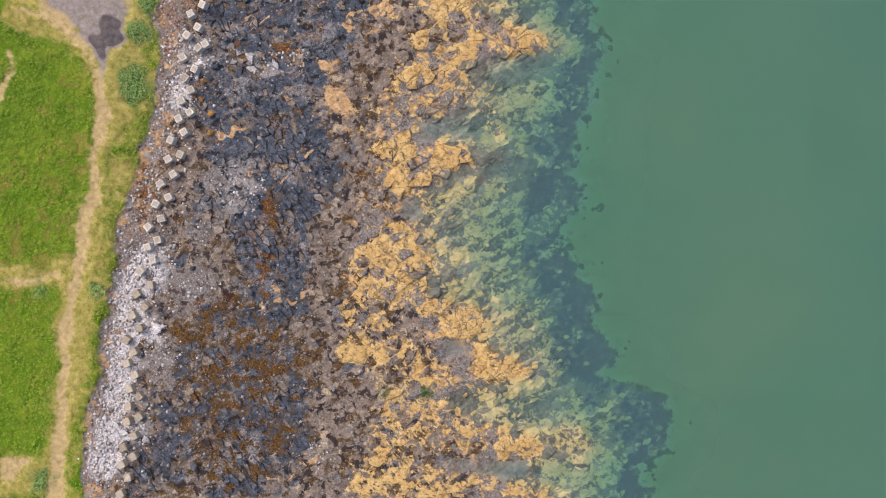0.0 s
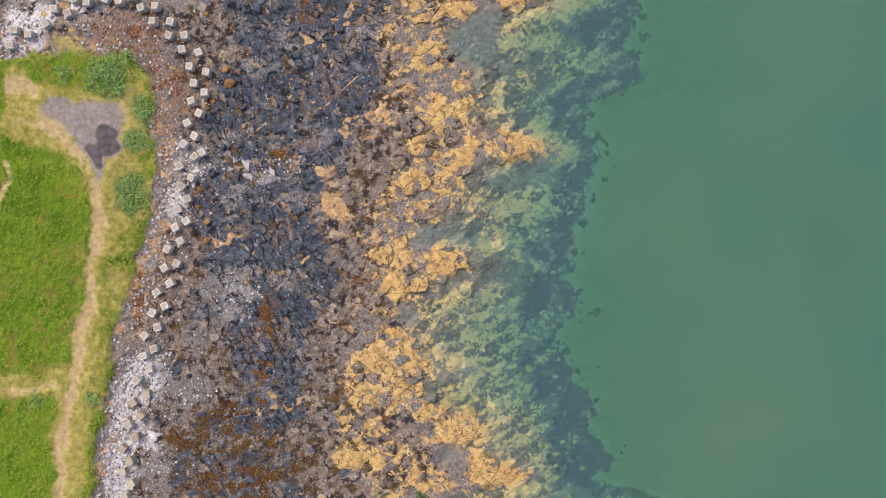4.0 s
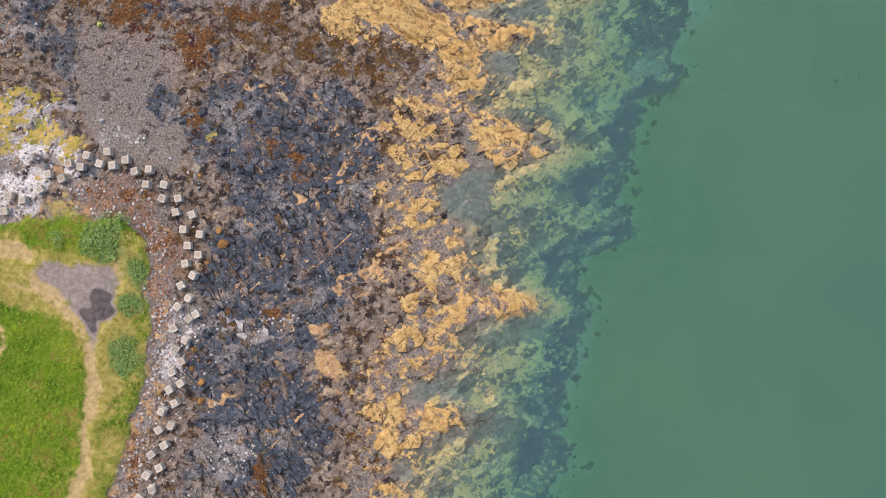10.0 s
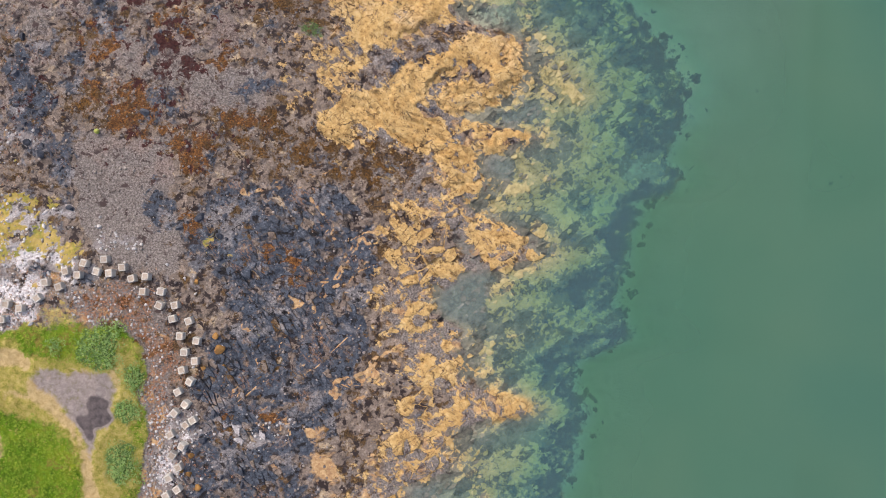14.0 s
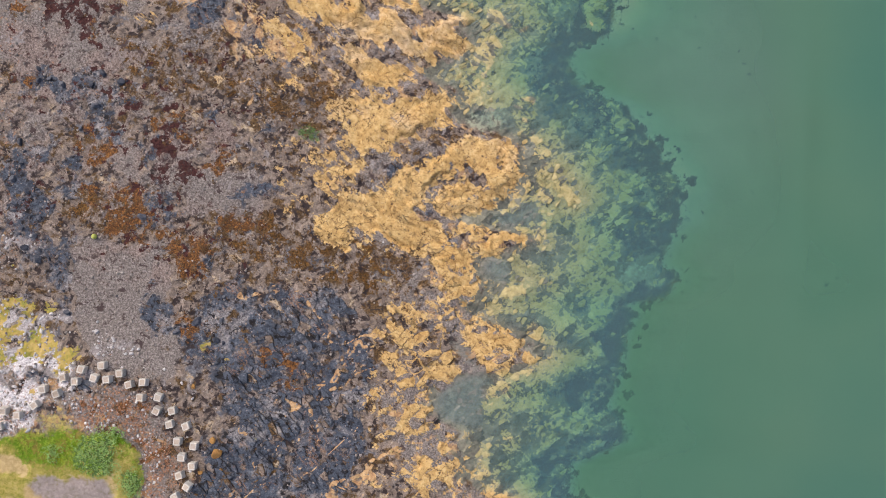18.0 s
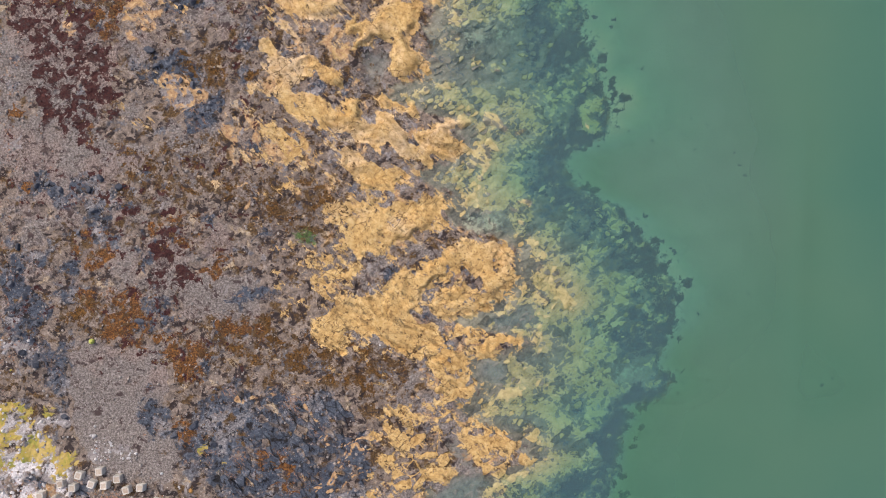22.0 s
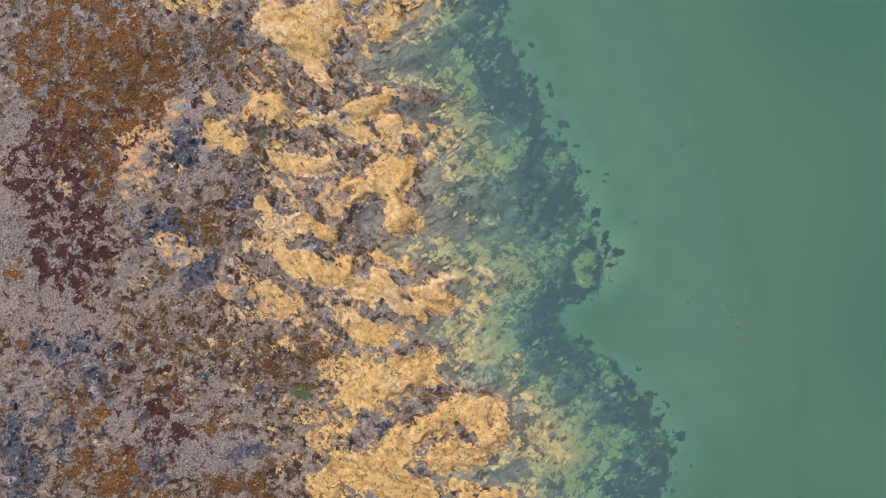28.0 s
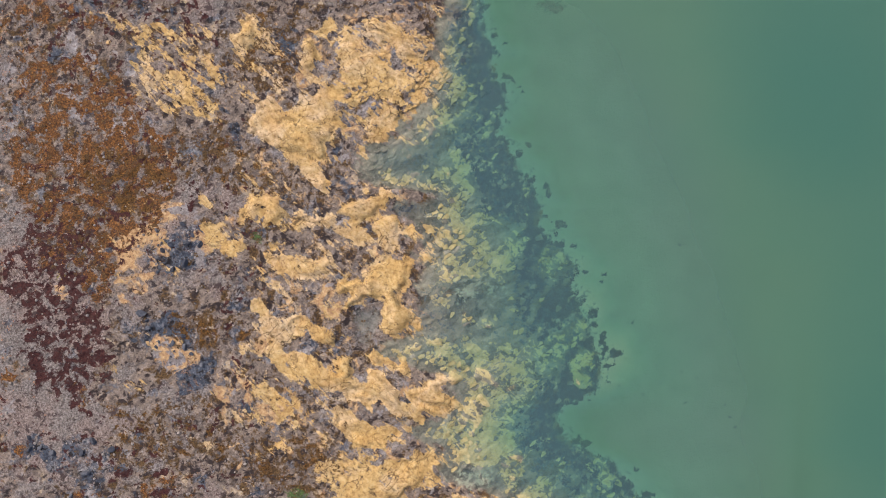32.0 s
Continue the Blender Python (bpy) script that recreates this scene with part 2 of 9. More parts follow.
zone("shingle", (-37.3, -3.8), (-32.5, -2.9), (-32.3, -6.4), (-35.8, -6.6))
zone("shingle", (-58.7, 112.2), (-53.7, 112.5), (-54.1, 105.2), (-58.4, 104.3))
zone("shingle", (-58.2, 100.7), (-54.6, 99.4), (-53.6, 91.5), (-57.8, 91.3))
zone("shingle", (-33.3, 70.6), (-26.9, 71.5), (-26.7, 67.2), (-32.5, 67.0))
zone("shingle", (-57.8, 89.9), (-48.4, 87.4), (-42.6, 85.5), (-43.0, 78.2), (-50.9, 77.9), (-57.5, 83.4))
zone("shingle", (-49.5, 63.4), (-35.2, 62.5), (-34.9, 56.7), (-38.9, 50.8), (-46.7, 50.6), (-47.2, 59.2))
zone("shingle", (-44.1, 125.4), (-36.9, 126.5), (-37.5, 122.8), (-43.2, 122.6))
zone("shingle", (-45.8, 43.8), (-38.8, 42.4), (-34.6, 38.0), (-35.0, 32.3), (-38.0, 37.1), (-44.7, 38.9))
zone("shingle", (-33.2, 10.1), (-29.4, 11.1), (-25.9, 9.9), (-26.4, 6.3), (-29.8, 5.0), (-32.7, 6.7))
zone("shingle", (-32.7, 4.9), (-29.6, 4.7), (-29.7, 1.3), (-32.1, 1.0))
zone("shingle", (-34.6, -2.3), (-31.0, -1.1), (-28.4, -3.1), (-28.6, -7.3), (-33.4, -7.6))
zone("shingle", (-33.3, -2.5), (-28.5, -3.0), (-28.7, -8.8), (-32.8, -8.5))
zone("shingle", (-36.8, -10.4), (-32.3, -10.9), (-32.5, -16.7), (-36.0, -16.4))
zone("shingle", (-58.1, 111.7), (-53.8, 111.1), (-52.9, 106.1), (-54.9, 103.8), (-57.8, 104.4))
zone("shingle", (-52.3, 127.2), (-44.4, 128.3), (-37.1, 125.7), (-38.4, 122.0), (-44.2, 121.7), (-49.3, 123.7))
zone("lichen", (-57.5, 54.2), (-54.7, 54.3), (-52.5, 53.0), (-49.0, 53.2), (-46.5, 49.6), (-45.4, 46.7), (-48.8, 45.1), (-52.5, 46.4), (-53.4, 48.6), (-56.6, 45.9))
zone("lichen", (-56.6, 57.8), (-55.2, 58.2), (-55.2, 57.2), (-56.2, 57.0))
zone("lichen", (-30.7, 48.7), (-29.1, 49.0), (-29.0, 47.3), (-30.4, 47.4))
zone("lichen", (-28.3, 48.5), (-26.9, 48.4), (-27.3, 47.2), (-28.2, 47.3))
zone("lichen", (-23.6, 36.8), (-22.2, 37.2), (-22.5, 36.1), (-23.3, 36.1))
zone("lichen", (-51.5, 107.6), (-50.1, 108.4), (-48.5, 104.8), (-50.7, 104.0))
zone("brown", (-32.3, -7.9), (-26.2, -4.8), (-19.0, -8.9), (-17.2, -17.5), (-18.3, -24.8), (-20.9, -29.9), (-26.5, -29.9), (-31.6, -23.5), (-33.4, -13.6))
zone("brown", (-24.6, 8.9), (-21.9, 9.1), (-21.4, -1.0), (-24.2, -1.1))
zone("brown", (-14.1, 10.9), (-9.8, 11.1), (-8.2, 8.3), (-6.6, 5.4), (-10.2, 4.6), (-12.5, 7.4))
zone("brown", (-30.3, 27.9), (-26.1, 27.5), (-25.9, 22.5), (-29.4, 23.0))
zone("brown", (-27.4, 84.2), (-18.1, 84.0), (-14.9, 78.3), (-17.8, 77.4), (-23.7, 80.0))
zone("brown", (-31.6, 65.1), (-21.6, 65.6), (-17.1, 61.4), (-11.3, 60.9), (-8.2, 57.4), (-14.1, 57.9), (-21.3, 58.3), (-30.0, 59.4))
zone("brown", (-17.9, 62.8), (-7.0, 63.3), (-2.4, 57.7), (-6.6, 54.6), (-14.0, 56.4))
zone("brown", (-28.9, 140.8), (-23.1, 141.1), (-20.7, 136.8), (-22.7, 130.8), (-25.6, 131.4), (-27.2, 136.5))
zone("brown", (-25.9, 120.4), (-19.3, 119.3), (-17.7, 115.7), (-22.1, 115.5), (-27.9, 116.7))
zone("brown", (-28.7, 101.3), (-24.3, 99.3), (-24.2, 95.6), (-28.6, 96.9))
zone("brown", (-24.5, 83.9), (-16.4, 83.4), (-10.6, 82.8), (-16.2, 78.2), (-22.1, 79.5))
zone("brown", (-34.5, 98.9), (-29.5, 99.9), (-27.9, 95.6), (-32.9, 94.6))
zone("brown", (-49.7, 67.8), (-44.8, 69.4), (-43.8, 63.6), (-48.1, 63.5))
zone("brown", (-44.1, 120.3), (-36.9, 119.9), (-36.6, 112.6), (-41.6, 111.7), (-44.0, 115.9))
zone("maroon", (-55.5, 103.7), (-49.8, 104.7), (-44.6, 98.4), (-44.4, 94.1), (-46.3, 88.2), (-48.4, 87.4), (-53.6, 92.2), (-54.6, 100.1))
zone("maroon", (-52.8, 111.3), (-47.1, 110.8), (-43.4, 108.0), (-47.5, 103.5), (-53.4, 107.6))
zone("maroon", (-37.8, 73.3), (-34.9, 74.2), (-32.7, 71.3), (-35.4, 68.3), (-37.6, 69.7))
zone("maroon", (-42.4, 81.1), (-39.5, 79.8), (-40.1, 77.6), (-42.3, 78.2))
zone("maroon", (-28.2, -6.3), (-25.4, -6.2), (-25.3, -9.1), (-28.1, -8.4))
zone("maroon", (-37.1, 75.7), (-33.5, 75.1), (-33.9, 69.3), (-36.1, 68.5), (-37.6, 72.1))
zone("maroon", (-31.6, 81.8), (-29.5, 81.9), (-29.3, 77.5), (-31.1, 77.4))
zone("maroon", (-52.4, 111.2), (-48.8, 110.6), (-45.6, 102.8), (-44.1, 101.3), (-49.1, 101.1), (-52.5, 106.1))
zone("maroon", (-56.4, 103.8), (-52.1, 103.9), (-53.4, 100.9), (-56.3, 100.8))
zone("rust", (-58.2, 121.9), (-54.0, 123.5), (-44.4, 132.7), (-36.8, 122.1), (-37.2, 114.8), (-39.9, 111.1), (-43.5, 109.5), (-53.6, 112.0), (-55.9, 117.7))
zone("rust", (-42.3, 135.7), (-51.8, 139.6), (-58.9, 139.2), (-58.7, 133.5), (-54.5, 135.1))
zone("rust", (-53.5, 108.1), (-50.7, 107.6), (-49.8, 104.7), (-52.7, 104.6))
zone("rust", (-48.7, 112.7), (-41.6, 113.1), (-41.4, 108.8), (-44.1, 103.5), (-46.1, 102.0), (-47.7, 105.5))
zone("rust", (-37.9, 76.2), (-31.5, 77.2), (-32.1, 74.3), (-37.8, 74.8))
zone("rust", (-45.8, 76.6), (-42.9, 75.3), (-43.4, 70.9), (-45.6, 70.8))
zone("rust", (-46.2, 69.4), (-38.3, 68.9), (-38.8, 63.1), (-43.1, 62.2), (-45.4, 66.5))
zone("rust", (-36.6, 63.2), (-30.8, 61.2), (-31.4, 57.5), (-35.0, 58.9))
zone("rust", (-31.0, 67.0), (-27.4, 65.7), (-27.3, 62.8), (-30.1, 62.7))
zone("rust", (-25.2, 48.0), (-20.8, 46.7), (-17.8, 42.4), (-19.2, 41.6), (-22.9, 45.2))
zone("rust", (-39.5, 11.0), (-36.5, 9.7), (-38.3, 4.7), (-40.8, 3.8))
zone("rust", (-35.5, 52.4), (-32.0, 53.3), (-31.8, 50.4), (-34.7, 51.0))
zone("rust", (-38.5, 76.3), (-32.8, 76.6), (-33.5, 74.8), (-38.5, 74.9))
zone("rust", (-35.8, 62.0), (-29.3, 61.6), (-31.3, 57.5), (-34.9, 58.4))
zone("rust", (-42.0, 41.8), (-38.8, 41.3), (-36.7, 38.6), (-38.7, 38.5))
zone("rust", (-57.7, 120.4), (-48.4, 119.4), (-44.2, 121.0), (-42.5, 116.7), (-43.8, 112.3), (-50.9, 111.3), (-55.3, 114.0))
zone("rust", (-54.6, 131.4), (-45.3, 131.1), (-50.2, 127.3), (-54.3, 124.2), (-56.5, 125.5))
zone("peach", (-23.3, 90.5), (-18.9, 91.4), (-18.8, 88.4), (-22.4, 87.6))
zone("peach", (-44.1, 105.0), (-41.3, 106.9), (-39.1, 104.5), (-39.7, 102.7), (-42.6, 102.5))
zone("peach", (-43.4, 107.3), (-40.6, 108.9), (-38.3, 106.8), (-38.9, 103.8), (-42.5, 103.7))
zone("peach", (-38.7, 96.5), (-34.5, 97.5), (-31.4, 93.2), (-33.5, 92.4))
zone("peach", (-38.6, 95.8), (-34.3, 96.7), (-32.1, 93.9), (-35.6, 92.3))
zone("peach", (-20.7, 136.8), (-19.3, 136.9), (-19.0, 130.3), (-21.2, 130.2))
zone("peach", (-17.3, 104.7), (-14.3, 104.0), (-14.2, 100.4), (-16.4, 101.0))
zone("peach", (-18.0, 25.1), (-15.8, 24.4), (-16.5, 23.7))
zone("peach", (-17.6, 25.2), (-15.4, 24.8), (-16.1, 23.9), (-17.5, 24.2))
zone("peach", (-22.0, 90.7), (-18.4, 90.5), (-18.7, 88.6), (-21.6, 88.5))
zone("peach", (-24.9, 98.2), (-23.1, 97.6), (-23.3, 95.3), (-25.2, 96.0))
zone("peach", (-43.2, 105.0), (-40.0, 107.4), (-38.5, 104.5), (-40.5, 102.2), (-42.3, 102.2))
zone("dry", (-55.2, 37.0), (-52.2, 33.6), (-48.6, 32.3), (-40.9, 33.0), (-39.3, 31.2), (-39.7, 26.2), (-41.2, 23.4), (-43.3, 23.4), (-54.8, 27.1))
zone("dry", (-55.0, 32.1), (-50.7, 32.2), (-50.6, 28.7), (-54.9, 29.2))
zone("dry", (-56.6, 30.5), (-48.8, 30.8), (-48.7, 27.3), (-52.3, 29.3), (-56.4, 27.7))
zone("dry", (-45.8, 24.6), (-42.9, 23.4), (-41.4, 27.0), (-40.6, 31.3), (-37.4, 31.7), (-37.2, 27.4), (-38.4, 24.5), (-39.4, 17.3), (-41.8, 12.9), (-42.9, 5.8), (-41.9, 0.3), (-43.9, -2.6), (-45.4, 0.1), (-43.7, 10.0), (-44.5, 20.5))
zone("dry", (-48.2, -0.7), (-42.6, 0.2), (-43.0, -6.8), (-43.4, -13.8), (-44.6, -19.5), (-45.7, -25.1), (-45.5, -30.9), (-48.3, -31.0), (-48.6, -24.6), (-47.6, -14.0), (-47.6, -7.0))
zone("dry", (-55.1, -2.4), (-48.1, -2.8), (-48.0, -5.3), (-55.0, -4.9))
zone("dry", (-54.1, -25.5), (-50.6, -25.4), (-48.4, -27.4), (-48.3, -30.2), (-53.9, -30.4))
zone("dry", (-55.2, 37.7), (-48.3, 40.8), (-44.6, 38.2), (-46.7, 37.4), (-51.7, 37.9))
zone("dry", (-52.2, 33.6), (-39.7, 33.3), (-38.6, 31.2), (-39.1, 26.2), (-40.9, 24.1), (-45.5, 25.4), (-50.6, 29.4), (-52.8, 31.4))
zone("dry", (-51.5, 40.5), (-48.0, 41.7), (-44.4, 41.5), (-42.9, 37.9), (-51.3, 37.5))
zone("path", (-44.0, 23.3), (-42.9, 23.0), (-42.5, 17.1), (-43.0, 12.8), (-43.6, 7.9), (-43.9, 1.6), (-44.7, -2.7), (-45.8, -8.3), (-45.9, -13.9), (-46.0, -19.5), (-46.0, -25.2), (-45.8, -30.9), (-47.6, -31.0), (-48.0, -25.2), (-47.6, -18.2), (-47.3, -11.2), (-46.6, -5.5), (-46.1, -1.3), (-45.2, 4.3), (-44.6, 10.0), (-44.1, 15.6), (-44.2, 20.5))
zone("path", (-55.3, 25.6), (-54.5, 24.3), (-54.2, 22.2), (-55.2, 18.3), (-55.9, 16.1), (-56.0, 17.9), (-55.1, 22.1))
zone("path", (-55.1, -3.4), (-50.9, -3.8), (-47.4, -3.5), (-47.3, -4.2), (-50.8, -4.6), (-55.1, -4.1))
zone("path", (-50.2, 30.8), (-47.3, 28.1), (-43.6, 24.0), (-44.3, 23.3), (-48.7, 27.3), (-51.6, 30.0))
zone("path", (-55.1, 34.9), (-52.2, 34.0), (-50.7, 31.9), (-52.1, 31.1), (-55.0, 32.8))
zone("path", (-54.8, 28.9), (-50.6, 29.1), (-45.5, 26.5), (-45.5, 25.8), (-51.3, 28.3), (-54.8, 28.2))
zone("path", (-50.0, 32.1), (-40.9, 32.3), (-39.9, 30.5), (-40.4, 28.3), (-41.2, 31.2), (-49.3, 31.3))
zone("path", (-54.1, -26.2), (-51.3, -25.7), (-49.9, -26.7), (-51.9, -28.9), (-54.0, -29.0))
zone("lush", (-45.3, 36.7), (-41.9, 37.9), (-40.8, 35.5), (-41.7, 32.7), (-43.7, 32.9), (-45.2, 34.6))
zone("lush", (-39.7, 32.8), (-37.8, 32.5), (-37.7, 29.7), (-39.0, 29.6))
zone("lush", (-41.2, 22.8), (-39.0, 23.7), (-37.7, 22.4), (-38.5, 18.1), (-40.1, 18.0), (-41.1, 20.7))
zone("lush", (-41.1, 27.7), (-38.6, 28.7), (-37.8, 26.7), (-39.7, 25.8))
zone("lush", (-49.8, -28.1), (-48.1, -27.4), (-47.7, -29.4), (-49.0, -30.2))
zone("lush", (-43.5, -4.0), (-42.4, -4.3), (-42.7, -6.1), (-43.8, -5.8))
zone("shoal_and_glint", (46.3, 23.2), (52.8, 24.2), (56.6, 18.5), (55.5, 13.3), (49.6, 13.8), (44.3, 18.0))
# no real shallow: bed raised to paint a sky reflection on the sea
zone("shoal_and_glint", (44.9, 65.4), (55.8, 65.8), (56.2, 56.2), (49.7, 56.7))
zone("shoal_and_glint", (29.6, 98.3), (38.5, 98.7), (44.9, 87.8), (44.0, 72.8), (31.0, 64.8), (26.6, 79.6))
zone("shoal_and_glint", (15.2, 26.3), (18.8, 27.9), (19.5, 13.2), (16.6, 10.9))
zone("shoal_and_glint", (6.4, 138.2), (18.3, 139.6), (29.6, 121.4), (36.5, 99.3), (27.3, 83.9), (19.7, 86.7), (14.9, 113.3))
zone("deep", (50.8, 36.6), (55.8, 36.8), (56.1, 28.0), (51.2, 27.8))
zone("deep", (44.4, 99.0), (56.5, 106.9), (57.5, 84.6), (48.9, 80.5))
zone("deep", (50.0, 50.8), (56.2, 54.8), (58.6, 0.9), (51.9, 6.6), (45.1, 28.5))
zone("deep", (32.4, 143.9), (56.0, 144.8), (57.2, 116.5), (44.6, 119.7), (32.8, 135.0))
zone("deep", (47.7, 81.3), (56.0, 89.1), (57.5, 55.8), (52.5, 55.6))
zone("grass", (-62.4, 34.5), (-37.9, 35.9), (-37.7, 31.6), (-37.2, 27.4), (-36.6, 21.1), (-37.4, 16.1), (-38.9, 13.1), (-39.4, 8.8), (-40.8, 3.1), (-41.2, -1.8), (-41.9, -8.1), (-42.4, -13.8), (-43.5, -19.4), (-44.0, -25.1), (-44.1, -30.8), (-44.4, -39.1), (-59.2, -39.8))
zone("grass", (-60.9, 36.8), (-55.2, 37.0), (-51.0, 39.7), (-46.1, 40.6), (-43.9, 38.2), (-40.5, 37.9), (-38.4, 34.7), (-37.6, 30.4), (-37.1, 26.8), (-36.7, 23.3), (-60.2, 22.6))
zone("weedy", (-11.2, 26.4), (-7.5, 26.5), (3.1, 34.4), (13.3, 35.0), (13.0, 26.9), (2.8, 23.4), (-0.6, 18.1), (3.1, 16.1), (3.3, 11.7), (-3.8, 7.8), (-2.1, 2.0), (3.9, -2.1), (7.9, -8.6), (13.2, -13.5), (8.9, -14.4), (16.5, -20.0), (13.8, -26.0), (13.2, -29.8), (-10.9, -30.6), (-11.3, -21.7), (-5.7, -15.7), (-11.6, -14.4), (-13.3, -9.4), (-10.5, -5.7), (-13.6, -1.4), (-10.3, 5.3), (-11.3, 11.8), (-10.7, 15.5), (-14.5, 18.9))
zone("weedy", (-20.8, 80.2), (-13.8, 84.9), (-0.6, 84.9), (11.3, 82.6), (14.8, 69.5), (13.8, 58.4), (4.4, 53.6), (11.1, 52.4), (11.4, 46.5), (3.3, 44.7), (-0.0, 37.2), (1.5, 35.4), (5.4, 31.4), (4.9, 25.4), (-6.9, 25.0), (-5.7, 32.6), (-10.3, 36.8), (-9.1, 44.2), (-10.8, 50.0), (-6.8, 57.5), (-17.1, 62.1), (-20.3, 68.6))
zone("weedy", (-18.3, 89.1), (-5.2, 89.7), (-3.6, 85.4), (-13.7, 82.7), (-19.6, 86.1))
zone("weedy", (-29.6, 140.7), (-25.3, 141.0), (-18.7, 139.9), (-8.5, 141.1), (-2.4, 137.7), (-3.5, 128.1), (-8.5, 122.7), (-15.0, 120.9), (-14.8, 116.5), (-1.6, 117.1), (-4.3, 109.6), (-3.8, 98.5), (-11.1, 96.1), (2.5, 89.1), (-4.8, 85.2), (0.5, 83.2), (-3.0, 77.0), (-17.6, 76.6), (-12.0, 82.8), (-19.6, 88.4), (-25.6, 94.1), (-25.9, 101.4), (-27.7, 110.1), (-26.6, 118.9), (-27.6, 126.2), (-30.0, 133.4))
zone("weedy", (-43.0, 135.7), (-35.2, 136.8), (-29.8, 129.0), (-30.4, 125.3), (-36.9, 125.0), (-42.8, 128.4))
zone("weedy", (-36.6, 99.6), (-28.4, 93.3), (-29.8, 91.0), (-37.1, 95.2))
zone("weedy", (-34.4, 116.4), (-29.1, 111.5), (-27.6, 108.7), (-33.4, 109.2))
zone("weedy", (-31.9, 95.7), (-24.8, 97.5), (-19.5, 92.0), (-13.5, 87.2), (-13.1, 78.4), (-20.3, 76.6), (-26.3, 81.4), (-30.9, 87.7))
zone("weedy", (-12.0, -0.4), (-6.4, 5.7), (1.0, 3.1), (3.8, -10.0), (0.6, -21.8), (-9.6, -22.2), (-13.0, -10.6))
seam((-18.7, 57.3), (-16.8, 57.7), (-15.4, 59.2))
seam((-26.3, 54.7), (-24.3, 55.8), (-22.1, 56.4))
seam((-18.0, 54.8), (-16.6, 53.1), (-14.8, 52.7))
seam((-14.9, 45.7), (-13.5, 47.0), (-11.7, 49.4), (-10.2, 50.9), (-7.5, 52.1))
seam((-18.1, 46.5), (-15.2, 45.7))
seam((-17.2, 41.1), (-15.2, 43.8), (-11.6, 45.4))
seam((-21.5, 43.1), (-18.6, 41.4), (-20.0, 40.2))
seam((-13.9, 31.1), (-10.4, 33.1), (-6.8, 35.4), (-4.7, 36.6))
seam((-14.2, 30.0), (-11.0, 31.9))
seam((-23.3, 53.9), (-21.9, 56.1), (-19.1, 57.0))
seam((-18.3, 55.5), (-16.8, 53.4), (-13.8, 50.6))
seam((-14.3, 45.5), (-11.5, 48.5), (-10.1, 50.0))
seam((-26.1, 10.6), (-22.0, 11.6), (-17.1, 14.0))
seam((-18.1, 11.4), (-17.1, 12.6))
seam((-25.4, -6.6), (-21.9, -5.7), (-17.8, -4.1))
seam((-23.8, -28.8), (-19.6, -28.4), (-15.4, -25.5))
seam((-15.0, 30.5), (-12.1, 31.4), (-8.6, 33.4))
seam((-14.2, 29.8), (-11.4, 30.7))
seam((-29.7, 14.4), (-25.6, 16.0))
seam((-23.1, 21.2), (-20.1, 18.6))
seam((-28.4, 92.5), (-25.4, 90.4))
seam((-29.6, 83.3), (-26.0, 83.2), (-23.8, 82.2))
seam((-26.6, 80.6), (-24.5, 81.4))
seam((-20.9, 83.5), (-18.7, 81.8), (-15.1, 81.6))
seam((-14.1, 30.8), (-10.2, 33.5), (-5.9, 36.4))
seam((-14.2, 29.7), (-11.5, 30.9), (-8.7, 32.8))
seam((-12.5, 28.6), (-9.3, 30.6))
zone("cracked", (-3.9, 75.2), (7.1, 76.8), (8.8, 72.1), (4.5, 68.3), (0.1, 68.1), (-2.2, 71.6))
zone("cracked", (-1.2, 63.6), (4.1, 60.9), (3.6, 55.7), (-0.2, 57.0))
zone("cracked", (-16.4, 137.8), (-9.9, 140.3), (-3.2, 137.7), (-2.9, 131.8), (-5.7, 127.2), (-11.6, 127.0), (-15.4, 131.2))
zone("cracked", (-14.4, 105.5), (-4.9, 108.1), (-3.9, 99.3), (-7.5, 98.4), (-8.4, 102.1), (-13.5, 101.1))
zone("cracked", (3.7, 95.8), (11.1, 96.8), (10.6, 90.9), (3.3, 87.7))

# ---- patches: how thickly weed, bare rock, stones and pools cover the shore ----
paint("gold", 0.38, (-12.2, 33.5), (3.8, 34.4), (4.1, 26.4), (-2.7, 16.5), (-10.0, 16.2), (-11.7, 22.7), (-8.3, 27.2))
paint("gold", 0.90, (-4.0, 33.2), (-1.3, 34.1), (1.6, 34.3), (2.3, 31.1), (0.6, 32.0), (-0.4, 30.1), (-2.6, 30.4), (-4.5, 31.0))
paint("gold", 0.85, (-5.5, 30.3), (-3.4, 31.1), (-1.1, 29.7), (-2.5, 28.2), (-1.0, 27.9), (-2.1, 26.8), (-4.6, 27.0), (-5.8, 28.4))
paint("gold", 0.10, (-1.1, 30.1), (1.8, 30.6), (2.8, 31.1), (1.5, 28.4), (0.0, 28.7))
paint("gold", 0.95, (-0.7, 29.0), (0.8, 28.5), (3.1, 30.9), (3.9, 28.6), (3.4, 26.4), (2.0, 25.6), (0.1, 26.5))
paint("gold", 0.95, (-7.4, 24.0), (-6.0, 25.5), (-4.2, 26.1), (-2.7, 24.9), (-2.3, 23.5), (-4.5, 22.7), (-7.4, 22.9))
paint("gold", 0.90, (-2.4, 25.3), (-1.0, 27.9), (0.1, 26.5), (1.3, 24.8), (1.0, 23.3), (-0.1, 22.5), (-2.0, 23.9))
paint("gold", 0.88, (-3.3, 22.0), (-1.9, 22.8), (-0.1, 22.5), (0.4, 20.3), (-0.3, 19.2), (-2.4, 18.4), (-3.6, 19.1), (-3.6, 20.1))
